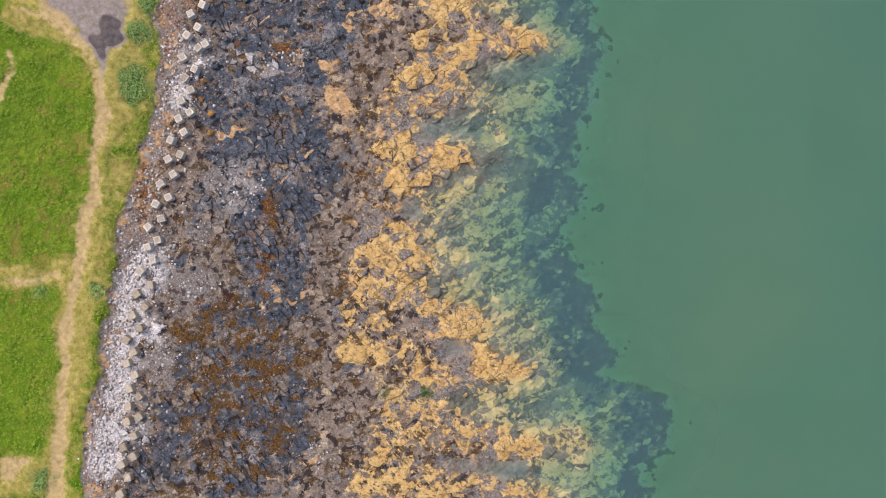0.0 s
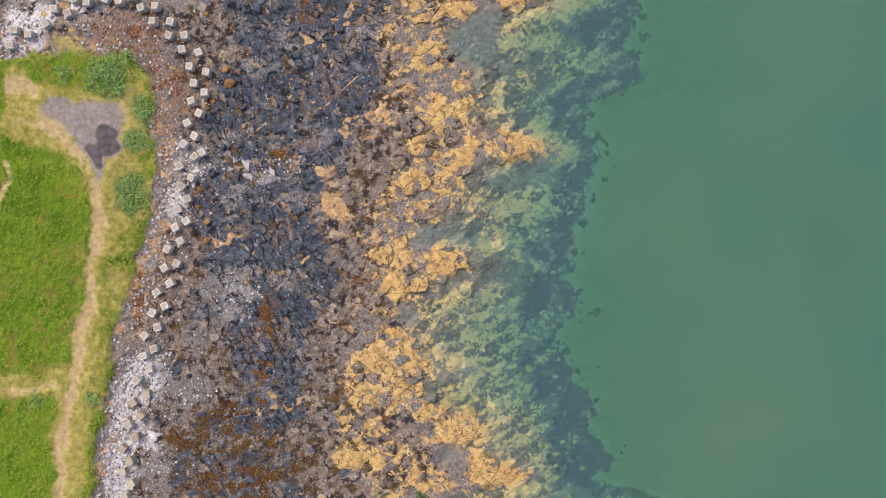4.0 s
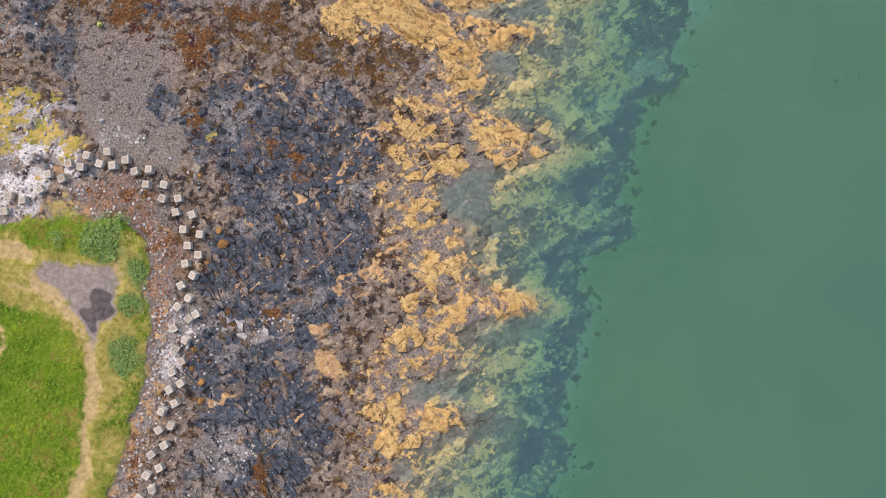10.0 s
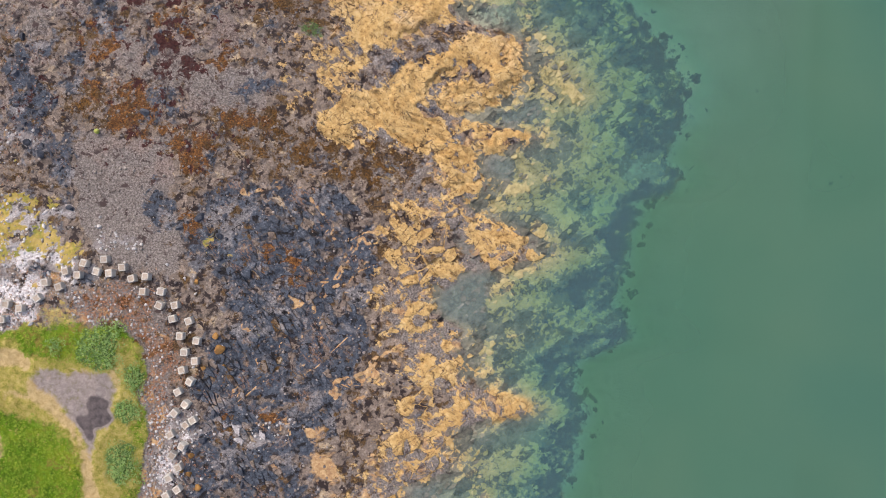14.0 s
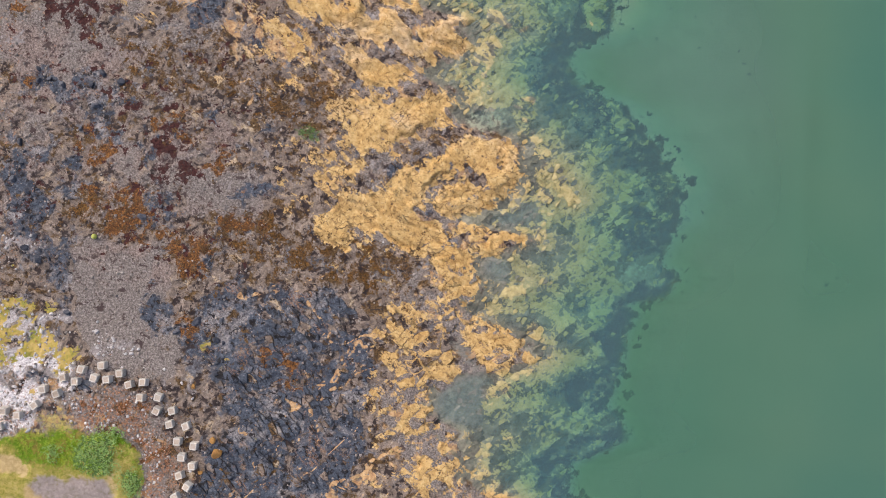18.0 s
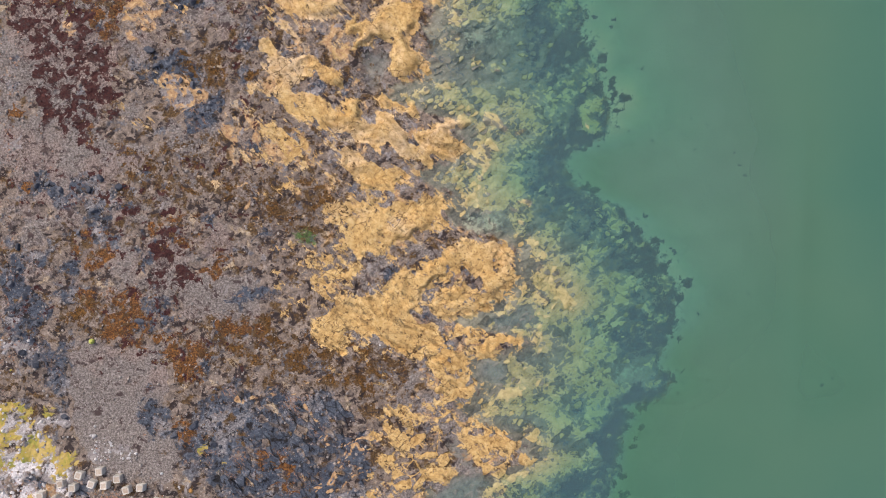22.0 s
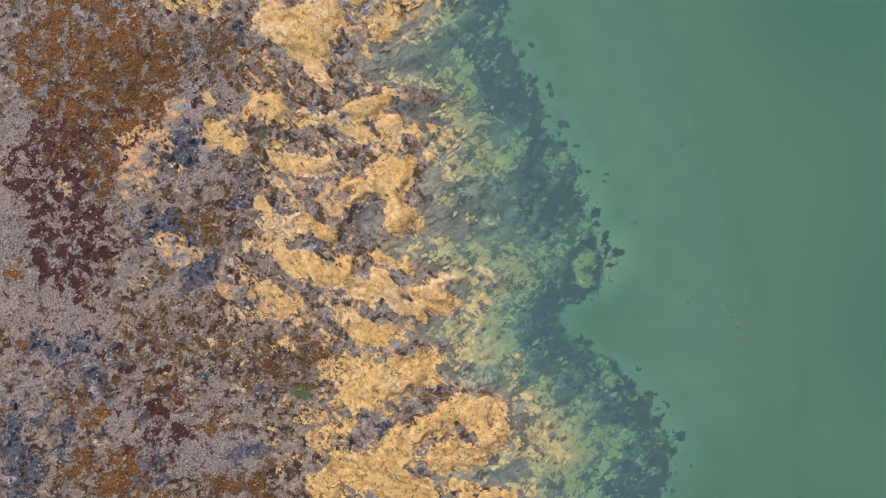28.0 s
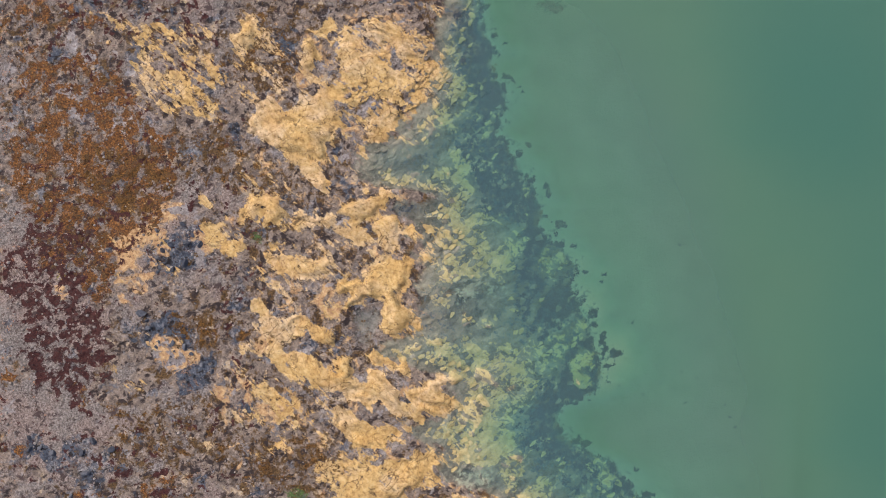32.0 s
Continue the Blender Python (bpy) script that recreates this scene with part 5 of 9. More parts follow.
paint("pale", 0.83, (-43.3, 133.5), (-41.9, 133.9), (-41.4, 129.9), (-42.4, 128.1), (-43.5, 129.1), (-44.3, 131.2))
paint("pale", 0.74, (-50.8, 133.8), (-44.4, 132.7), (-48.6, 131.4), (-51.5, 131.6))
paint("pale", 0.74, (-52.7, 127.9), (-47.8, 128.5), (-47.7, 125.3), (-50.5, 124.1), (-52.6, 125.0))
paint("pale", 0.69, (-45.8, 124.6), (-41.2, 125.6), (-39.7, 123.1), (-43.9, 121.8), (-45.4, 122.5))
paint("pale", 0.75, (-57.4, 129.5), (-54.9, 130.0), (-53.4, 127.9), (-54.8, 126.8), (-57.0, 128.5))
paint("pale", 0.72, (-57.9, 123.4), (-55.4, 123.8), (-56.4, 122.0))
paint("pale", 0.45, (-56.9, 88.0), (-53.3, 88.1), (-52.9, 85.2), (-55.3, 84.4), (-56.8, 85.8))
paint("pale", 0.74, (-43.1, 99.3), (-38.8, 100.2), (-38.7, 98.0))
paint("slate", 1.02, (-45.4, 132.6), (-44.0, 133.1), (-43.9, 130.5), (-45.0, 130.5))
paint("slate", 0.94, (-41.3, 128.5), (-39.5, 128.6), (-39.8, 126.4), (-41.3, 126.7))
paint("slate", 0.77, (-45.2, 127.6), (-42.4, 127.3), (-42.7, 125.9), (-44.8, 126.1))
paint("slate", 0.94, (-38.4, 108.2), (-32.7, 110.6), (-32.3, 108.5), (-33.9, 105.5), (-37.5, 104.6))
paint("slate", 0.77, (-42.3, 99.3), (-38.8, 100.9), (-35.8, 98.9), (-36.5, 96.6), (-41.5, 96.5))
paint("slate", 0.85, (-33.5, 93.1), (-30.6, 92.5), (-31.2, 90.3), (-33.4, 90.9))
paint("rust", 1.00, (-56.8, 122.0), (-46.8, 121.7), (-45.1, 115.9), (-47.1, 112.2), (-53.5, 112.0), (-55.8, 115.5))
paint("rust", 0.80, (-55.0, 131.4), (-47.9, 131.8), (-46.4, 129.0), (-50.6, 128.0))
paint("rust", 1.20, (-53.4, 109.1), (-50.9, 107.7), (-49.7, 104.1), (-52.6, 105.5))
paint("rust", 1.20, (-48.1, 90.4), (-45.6, 89.8), (-46.6, 87.9))
paint("rust", 0.96, (-46.8, 102.8), (-43.9, 103.6), (-43.1, 100.8), (-46.0, 100.7))
paint("brown", 1.28, (-43.8, 118.9), (-37.4, 119.9), (-36.5, 114.9), (-40.0, 112.5), (-43.5, 111.7), (-45.1, 115.2))
paint("brown", 1.04, (-35.9, 99.6), (-30.1, 99.8), (-30.0, 96.9), (-35.0, 96.7))
paint("maroon", 1.05, (-55.3, 103.2), (-52.5, 103.3), (-51.4, 101.9), (-43.8, 99.3), (-43.9, 93.5), (-45.7, 93.4), (-46.2, 87.6), (-47.7, 89.0), (-52.0, 89.6), (-54.2, 93.1), (-53.7, 98.9))
paint("maroon", 1.01, (-53.5, 110.5), (-47.0, 109.3), (-44.8, 107.2), (-46.8, 103.5), (-50.4, 104.8), (-53.3, 105.5))
paint("maroon", 0.20, (-53.3, 104.7), (-49.7, 104.5), (-48.9, 101.3), (-51.0, 101.2))
paint("peach", 0.90, (-51.5, 104.1), (-49.7, 104.1), (-48.9, 101.3), (-50.6, 101.6))
paint("peach", 1.20, (-23.3, 90.5), (-20.0, 90.6), (-20.3, 88.4), (-22.5, 88.7))
paint("peach", 0.80, (-21.6, 103.8), (-17.2, 103.9), (-17.9, 102.4), (-20.8, 102.3))
paint("shingle", 1.40, (-57.8, 113.2), (-53.6, 112.7), (-52.5, 104.8), (-57.5, 104.6))
paint("shingle", 1.30, (-57.4, 101.7), (-53.9, 101.8), (-52.9, 94.6), (-57.0, 92.3))
paint("shingle", 1.30, (-43.5, 110.9), (-34.3, 114.2), (-33.4, 111.3), (-39.1, 107.5))
paint("algae", 0.80, (-19.6, 125.9), (-19.0, 125.9), (-19.0, 125.4))
paint("algae", 1.00, (-26.2, 110.8), (-24.1, 111.0), (-24.4, 109.5), (-25.8, 109.5))
paint("algae", 0.80, (-37.1, 131.9), (-36.3, 132.0), (-36.4, 130.9))
paint("mud", 1.00, (-51.7, 31.6), (-45.4, 32.6), (-42.0, 31.9), (-41.0, 30.6), (-41.0, 27.1), (-42.5, 25.2), (-42.9, 22.6), (-43.3, 22.7), (-43.8, 24.4), (-45.2, 26.8), (-48.1, 28.8), (-50.6, 30.5))
paint("pit", 1.00, (-43.3, 27.5), (-42.6, 28.3), (-41.7, 28.6), (-41.1, 28.1), (-41.1, 27.1), (-41.7, 26.2), (-42.4, 25.4), (-43.2, 25.7), (-43.8, 26.5))
paint("kelp", 0.36, (43.8, 33.8), (50.1, 34.8), (51.9, 28.2), (45.2, 28.7))
paint("kelp", 0.36, (44.7, 21.9), (55.0, 25.3), (56.3, 12.7), (48.0, 14.6))
paint("kelp", 0.36, (43.6, 32.7), (55.5, 33.2), (56.8, 11.6), (49.0, 12.7), (42.4, 25.9))
paint("kelp", 0.45, (38.7, 129.8), (44.7, 131.5), (50.9, 127.2), (56.3, 122.9), (54.9, 120.5), (48.1, 121.8), (43.4, 125.4))
paint("kelp", 0.33, (44.5, 35.6), (51.9, 35.9), (57.0, 21.2), (49.7, 17.8))
paint("gold", 0.75, (-33.2, 115.4), (-32.2, 115.8), (-30.7, 114.4), (-31.2, 113.5), (-32.4, 113.2), (-33.2, 114.3))
paint("gold", 0.72, (-30.8, 112.5), (-29.2, 112.2), (-28.8, 111.2), (-27.3, 110.5), (-26.2, 108.7), (-27.6, 108.3), (-29.4, 109.3), (-30.1, 107.8), (-31.2, 109.2))
paint("peach", 1.00, (-33.4, 111.3), (-30.5, 110.0), (-30.4, 107.8), (-32.6, 107.4), (-33.4, 109.2))
paint("gold", 0.80, (-27.1, 113.8), (-26.0, 114.2), (-25.7, 115.3), (-22.5, 115.8), (-21.9, 112.2), (-24.8, 111.8), (-26.0, 112.7), (-27.0, 111.6))
paint("gold", 0.88, (-21.2, 112.6), (-19.8, 113.5), (-14.7, 113.6), (-14.6, 112.3), (-18.3, 111.8), (-20.5, 111.9))
paint("gold", 0.65, (-16.8, 110.2), (-14.6, 112.1), (-11.7, 112.2), (-11.6, 110.0), (-13.8, 109.9), (-15.3, 109.5))
paint("gold", 0.68, (-24.4, 109.5), (-21.9, 110.0), (-21.8, 108.5), (-24.0, 108.4))
paint("gold", 0.88, (-23.3, 107.2), (-21.8, 107.8), (-20.3, 107.5), (-19.2, 108.3), (-18.1, 107.2), (-18.0, 105.4), (-20.2, 105.3), (-21.7, 106.0), (-22.4, 106.3))
paint("gold", 0.82, (-17.7, 107.2), (-16.3, 108.0), (-15.9, 106.9), (-16.9, 105.4), (-17.6, 104.6))
paint("gold", 0.85, (-20.2, 104.5), (-19.5, 104.6), (-18.1, 103.2), (-18.7, 103.0))
paint("gold", 0.85, (-15.5, 104.9), (-14.0, 104.8), (-14.3, 103.3), (-14.7, 104.0))
paint("gold", 0.93, (-25.0, 101.1), (-24.1, 102.2), (-23.3, 100.8), (-22.2, 99.3), (-23.6, 98.9), (-24.7, 99.1))
paint("gold", 0.88, (-21.4, 99.4), (-18.2, 99.9), (-17.8, 99.1), (-20.0, 98.7))
paint("gold", 0.96, (-23.6, 98.2), (-21.8, 98.6), (-20.5, 97.2), (-20.6, 95.4), (-22.0, 94.2), (-23.5, 95.3), (-22.8, 97.1))
paint("gold", 0.90, (-17.3, 98.4), (-16.7, 99.2), (-15.5, 97.7), (-13.9, 97.3), (-14.8, 96.7), (-17.0, 97.0))
paint("gold", 0.60, (-27.9, 96.9), (-25.0, 96.7), (-23.4, 94.2), (-25.6, 94.8))
paint("gold", 0.55, (-36.4, 95.9), (-33.6, 96.8), (-32.1, 95.0), (-34.2, 93.8))
paint("gold", 0.06, (-20.5, 97.2), (-18.9, 98.4), (-18.1, 97.3), (-19.1, 95.4), (-20.2, 94.3))
paint("peach", 1.05, (-43.4, 108.0), (-41.4, 111.0), (-36.4, 114.1), (-33.5, 112.8), (-37.0, 109.7), (-38.3, 107.5), (-41.2, 105.9))
paint("peach", 0.80, (-17.2, 103.6), (-14.3, 104.0), (-14.1, 99.6), (-16.4, 100.3))
paint("slate", 0.90, (-38.3, 107.5), (-36.2, 107.9), (-36.1, 105.4), (-37.9, 105.0))
paint("slate", 0.80, (-41.3, 100.5), (-38.1, 100.2), (-36.9, 97.7), (-39.4, 97.3), (-41.2, 98.7))
paint("brown", 1.15, (-35.1, 99.6), (-30.1, 99.1), (-29.3, 96.9), (-33.6, 96.4))
paint("gold", 0.55, (-48.2, 138.7), (-45.3, 138.5), (-45.6, 137.4), (-48.1, 137.6))
paint("gold", 0.60, (-44.6, 138.5), (-42.8, 138.2), (-43.5, 137.5), (-44.6, 137.6))
paint("gold", 0.60, (-45.6, 135.9), (-44.5, 136.3), (-44.0, 133.8), (-45.8, 133.0))
paint("gold", 0.65, (-43.4, 136.4), (-41.2, 135.7), (-41.9, 135.0), (-43.2, 135.2))
paint("gold", 0.82, (-41.5, 132.5), (-39.7, 132.5), (-38.2, 130.8), (-37.4, 129.7), (-38.1, 127.9), (-39.9, 129.3), (-41.0, 128.1), (-42.1, 128.8), (-41.0, 130.3))
paint("gold", 0.82, (-39.1, 127.1), (-37.7, 127.9), (-35.1, 126.2), (-35.8, 125.4), (-38.4, 126.1))
paint("gold", 0.93, (-36.6, 136.0), (-34.4, 135.7), (-32.2, 133.6), (-33.6, 133.6), (-34.7, 134.2))
paint("gold", 0.88, (-34.7, 133.1), (-33.2, 132.9), (-31.4, 131.5), (-32.4, 131.4), (-33.8, 130.6))
paint("gold", 0.92, (-35.7, 131.3), (-33.9, 131.0), (-33.1, 129.9), (-31.3, 130.0), (-30.9, 128.2), (-33.1, 129.2), (-33.4, 127.4), (-35.1, 126.2), (-35.6, 128.7))
paint("gold", 0.86, (-29.0, 136.4), (-27.3, 137.2), (-27.1, 133.9), (-28.6, 133.8))
paint("gold", 0.60, (-39.4, 135.1), (-38.3, 135.2), (-38.3, 133.6), (-39.0, 133.7))
paint("pale", 0.80, (-51.6, 134.9), (-48.0, 135.4), (-47.9, 132.2), (-51.1, 131.6))
paint("pale", 0.78, (-51.3, 127.3), (-47.8, 127.8), (-47.8, 124.9), (-49.7, 124.1), (-51.2, 125.5))
paint("pale", 0.80, (-45.5, 125.0), (-41.2, 125.2), (-39.3, 123.1), (-43.2, 121.8), (-45.0, 122.5))
paint("pale", 0.80, (-44.4, 133.1), (-41.9, 133.9), (-41.6, 130.6), (-42.4, 128.4), (-43.9, 129.1))
paint("pale", 0.75, (-57.8, 129.9), (-55.0, 130.7), (-53.8, 127.5), (-55.2, 127.1), (-57.0, 128.1))
paint("pale", 0.72, (-58.2, 123.0), (-55.8, 123.5), (-56.7, 121.6))
paint("pale", 0.85, (-55.1, 133.6), (-53.7, 133.7), (-53.9, 131.5), (-55.0, 131.4))
paint("slate", 1.00, (-45.1, 132.7), (-44.2, 132.9), (-43.9, 130.5), (-44.6, 130.5))
paint("slate", 0.90, (-41.3, 128.1), (-39.5, 128.2), (-40.0, 126.7), (-41.1, 126.9))
paint("brown", 1.15, (-47.9, 131.1), (-44.6, 130.9), (-44.6, 129.0), (-47.8, 128.9))
paint("brown", 1.05, (-31.8, 133.3), (-27.1, 133.5), (-27.7, 130.2), (-30.6, 130.4))
paint("brown", 1.00, (-34.1, 128.4), (-30.5, 128.3), (-31.2, 126.4), (-33.7, 126.6))
paint("brown", 1.20, (-47.5, 121.3), (-36.7, 119.9), (-36.5, 115.6), (-43.5, 111.7), (-47.3, 115.9))
paint("rust", 1.10, (-56.7, 121.2), (-50.4, 122.3), (-47.4, 118.8), (-48.0, 115.1), (-52.9, 114.9), (-55.9, 116.9))
paint("rust", 0.40, (-50.5, 125.1), (-46.2, 124.6), (-46.1, 122.1), (-49.7, 122.3))
paint("gold", 0.50, (-44.2, 91.7), (-37.8, 92.7), (-36.9, 89.8), (-41.9, 88.9))
paint("peach", 1.20, (-22.2, 90.5), (-18.9, 91.0), (-18.8, 88.8), (-21.7, 88.7))
paint("peach", 1.00, (-27.5, 88.8), (-21.7, 88.7), (-21.6, 85.4), (-26.0, 85.9))
paint("gold", 0.60, (-32.4, 83.8), (-28.8, 83.6), (-29.1, 82.5), (-30.9, 82.8))
paint("gold", 0.60, (-22.3, 83.5), (-19.3, 82.6), (-20.0, 81.8), (-22.2, 82.4))
paint("gold", 0.55, (-24.8, 83.1), (-23.3, 83.1), (-24.0, 81.6), (-24.7, 81.8))
paint("gold", 0.65, (-17.0, 80.1), (-12.6, 80.6), (-12.6, 78.4), (-15.5, 78.7))
paint("gold", 0.50, (-21.2, 76.6), (-16.8, 73.8), (-12.4, 74.8), (-12.2, 69.6), (-16.6, 69.4), (-19.6, 72.3))
paint("rust", 1.20, (-38.9, 75.9), (-32.1, 76.6), (-32.3, 74.7), (-38.1, 74.5))
paint("maroon", 0.90, (-37.0, 73.8), (-32.7, 75.5), (-31.9, 73.3), (-36.1, 70.2))
paint("maroon", 0.90, (-37.6, 71.6), (-35.5, 71.7), (-35.7, 69.1), (-37.5, 69.8))
paint("rust", 1.00, (-31.2, 71.9), (-29.0, 71.9), (-29.3, 70.8), (-31.0, 70.8))
paint("slate", 0.75, (-46.5, 77.8), (-42.9, 77.2), (-42.0, 74.4), (-45.6, 74.9))
paint("slate", 0.80, (-38.9, 68.7), (-35.3, 68.8), (-35.2, 66.3), (-38.8, 66.1))
paint("pale", 0.75, (-38.7, 80.3), (-35.9, 81.5), (-35.8, 79.7), (-37.9, 78.9))
paint("shingle", 1.30, (-34.7, 71.0), (-24.7, 72.1), (-24.4, 66.2), (-33.8, 65.9))
paint("shingle", 1.20, (-43.5, 75.0), (-39.2, 74.5), (-39.7, 70.1), (-43.4, 71.4))
paint("rust", 0.75, (-46.0, 41.5), (-41.2, 42.3), (-37.1, 39.4), (-34.1, 35.2), (-34.7, 32.9), (-37.5, 32.8), (-39.7, 36.6), (-44.4, 39.4))
paint("slate", 1.15, (-56.5, 69.0), (-54.0, 69.8), (-51.4, 66.3), (-50.9, 61.9), (-52.2, 58.3), (-55.1, 60.3), (-56.7, 64.6))
paint("slate", 1.15, (-56.4, 74.7), (-53.9, 74.5), (-53.8, 71.2), (-55.9, 71.5))
paint("slate", 1.15, (-50.3, 72.8), (-47.1, 72.9), (-47.0, 70.8), (-49.8, 70.7))
paint("slate", 1.15, (-38.7, 53.7), (-34.8, 54.2), (-34.6, 50.9), (-38.2, 50.8))
paint("slate", 1.15, (-31.6, 55.3), (-27.7, 55.4), (-27.6, 52.5), (-31.2, 52.4))
paint("slate", 1.15, (-51.2, 60.5), (-48.8, 62.0), (-47.9, 58.4), (-50.0, 56.9))
paint("grass", 0.00, (-56.2, 41.7), (-39.4, 42.6), (-38.0, 36.5), (-39.8, 37.0), (-40.7, 38.4), (-45.5, 37.5), (-48.4, 38.4), (-51.8, 37.7), (-56.0, 37.3))
paint("grass", 0.50, (-50.9, 39.5), (-47.1, 40.4), (-45.5, 38.0), (-49.0, 37.8))
paint("pale", 1.15, (-56.7, 45.2), (-55.3, 45.4), (-53.7, 44.0), (-50.9, 44.1), (-49.0, 45.7), (-46.2, 46.0), (-45.0, 44.4), (-46.4, 42.1), (-52.0, 41.2), (-54.1, 40.7), (-50.5, 39.5), (-51.1, 37.7), (-56.0, 37.3))
paint("pale", 1.15, (-53.5, 47.7), (-49.3, 47.9), (-48.3, 45.9), (-53.2, 45.5))
paint("lichen", 0.00, (-57.7, 56.9), (-44.4, 57.6), (-42.9, 40.2), (-56.1, 39.6))
paint("lichen", 1.00, (-57.6, 53.3), (-53.4, 54.1), (-52.2, 51.6), (-50.4, 51.0), (-47.9, 48.0), (-45.5, 48.1), (-44.9, 46.8), (-47.9, 45.0), (-49.1, 46.4), (-52.7, 47.3), (-53.6, 45.8), (-55.6, 44.8), (-56.8, 46.0))
paint("lichen", 1.00, (-51.6, 53.7), (-49.9, 54.6), (-48.8, 52.4), (-50.9, 52.1))
paint("lichen", 1.00, (-53.2, 42.9), (-50.9, 44.1), (-51.0, 42.1), (-52.7, 41.9))
paint("lichen", 1.00, (-48.5, 41.5), (-46.8, 41.6), (-46.9, 40.7), (-48.3, 40.7))
paint("slate", 0.90, (-50.6, 54.8), (-47.9, 55.3), (-46.0, 52.5), (-48.4, 51.5))
paint("slate", 0.90, (-52.4, 45.2), (-49.4, 45.8), (-48.8, 44.2), (-51.6, 43.7))
paint("slate", 0.90, (-55.2, 45.0), (-53.4, 44.7), (-53.6, 42.9), (-55.3, 43.2))
paint("slate", 0.90, (-46.8, 45.1), (-44.5, 45.9), (-43.5, 43.7), (-45.9, 43.3))
paint("litter", 1.00, (-45.7, 40.8), (-40.5, 43.4), (-37.7, 41.7), (-36.1, 37.1), (-33.2, 34.4), (-33.1, 31.6), (-35.1, 30.8), (-35.2, 24.0), (-36.9, 23.9), (-37.8, 35.6), (-39.8, 37.3), (-45.5, 37.6))
paint("mud", 1.10, (-52.3, 32.0), (-48.8, 31.8), (-41.9, 31.6), (-40.9, 30.5), (-41.0, 26.6), (-42.6, 23.7), (-42.7, 21.2), (-43.7, 21.2), (-44.0, 24.0), (-45.2, 25.7), (-48.7, 28.8), (-51.5, 30.5))
paint("pit", 1.00, (-44.0, 28.2), (-42.7, 28.9), (-41.2, 28.5), (-41.0, 26.6), (-42.2, 24.8), (-42.8, 23.0), (-43.6, 23.3), (-44.4, 25.2), (-45.2, 26.2), (-44.1, 26.8))
paint("gold", 0.20, (-17.5, 25.9), (-8.8, 27.0), (-8.0, 23.4), (-10.8, 21.1), (-10.6, 17.1), (-17.8, 16.4))
paint("peach", 1.50, (-15.5, 22.3), (-14.5, 22.7), (-12.9, 20.2), (-12.5, 18.1), (-14.3, 18.0), (-15.8, 19.8))
paint("gold", 0.30, (-44.2, 97.9), (-33.4, 98.5), (-31.0, 92.1), (-36.7, 89.6), (-43.8, 89.3))
paint("gold", 0.62, (-37.3, 96.5), (-33.3, 95.9), (-30.4, 92.8), (-33.9, 93.2))
paint("slate", 1.10, (-54.9, 83.3), (-52.4, 83.8), (-50.9, 81.3), (-53.4, 80.8))
paint("slate", 1.10, (-48.2, 82.9), (-46.0, 83.0), (-45.9, 80.8), (-48.1, 81.1))
paint("slate", 1.10, (-56.6, 73.9), (-54.2, 74.3), (-53.3, 71.1), (-55.4, 70.7))
paint("slate", 1.10, (-49.9, 72.7), (-47.0, 72.8), (-46.6, 71.4), (-49.4, 70.9))
paint("slate", 1.10, (-47.5, 76.8), (-44.3, 76.9), (-44.6, 75.1), (-47.1, 75.0))
paint("slate", 1.10, (-39.3, 67.8), (-35.7, 68.3), (-35.3, 65.8), (-38.5, 65.3))
paint("slate", 1.10, (-34.7, 94.8), (-30.4, 94.7), (-30.0, 92.1), (-33.2, 91.6))
paint("slate", 1.10, (-43.1, 98.7), (-37.7, 98.2), (-37.6, 96.1), (-41.9, 96.2))
paint("slate", 1.10, (-26.7, 90.1), (-24.5, 89.9), (-24.0, 87.4), (-25.8, 86.9))
paint("slate", 1.10, (-19.0, 97.9), (-16.9, 98.7), (-17.1, 95.8), (-18.9, 95.3))
paint("slate", 1.10, (-52.8, 67.2), (-50.7, 67.3), (-49.8, 63.7), (-53.3, 63.2))
paint("slate", 1.10, (-57.1, 68.4), (-54.2, 67.8), (-54.1, 65.0), (-56.9, 64.8))
paint("slate", 1.10, (-54.7, 62.8), (-50.5, 62.2), (-49.7, 59.7), (-53.2, 59.2))
paint("slate", 1.10, (-36.2, 78.0), (-34.0, 77.4), (-33.9, 75.2), (-36.1, 75.9))
paint("rust", 1.10, (-48.1, 90.5), (-45.3, 90.3), (-45.5, 87.7), (-47.6, 87.6))
paint("rust", 1.10, (-57.7, 91.1), (-54.9, 91.2), (-55.2, 90.1), (-57.6, 90.0))
paint("rust", 1.10, (-38.6, 76.5), (-36.4, 76.2), (-36.7, 74.8), (-38.5, 75.0))
paint("rust", 1.10, (-35.4, 75.9), (-32.2, 76.4), (-32.8, 74.9), (-34.9, 74.6))
paint("rust", 1.10, (-45.0, 74.7), (-43.2, 74.8), (-43.4, 72.6), (-45.6, 72.9))
paint("rust", 1.10, (-46.5, 68.9), (-44.4, 69.0), (-44.7, 67.9), (-46.5, 67.8))
paint("rust", 1.10, (-42.9, 68.7), (-39.3, 68.5), (-39.9, 64.1), (-42.4, 64.7))
paint("rust", 1.10, (-34.6, 59.3), (-31.1, 59.8), (-31.0, 57.9), (-34.2, 57.8))
paint("rust", 1.10, (-35.5, 62.1), (-31.9, 63.0), (-32.2, 60.8), (-35.4, 60.7))
paint("rust", 1.10, (-55.6, 82.2), (-53.4, 81.9), (-53.7, 79.7), (-55.1, 80.0))
paint("rust", 1.10, (-28.9, 66.0), (-22.7, 65.9), (-21.9, 64.1), (-29.8, 63.4))
paint("brown", 0.80, (-44.5, 88.5), (-39.4, 86.6), (-36.6, 88.9), (-29.5, 89.3), (-27.7, 82.1), (-36.3, 81.7), (-42.1, 82.1))
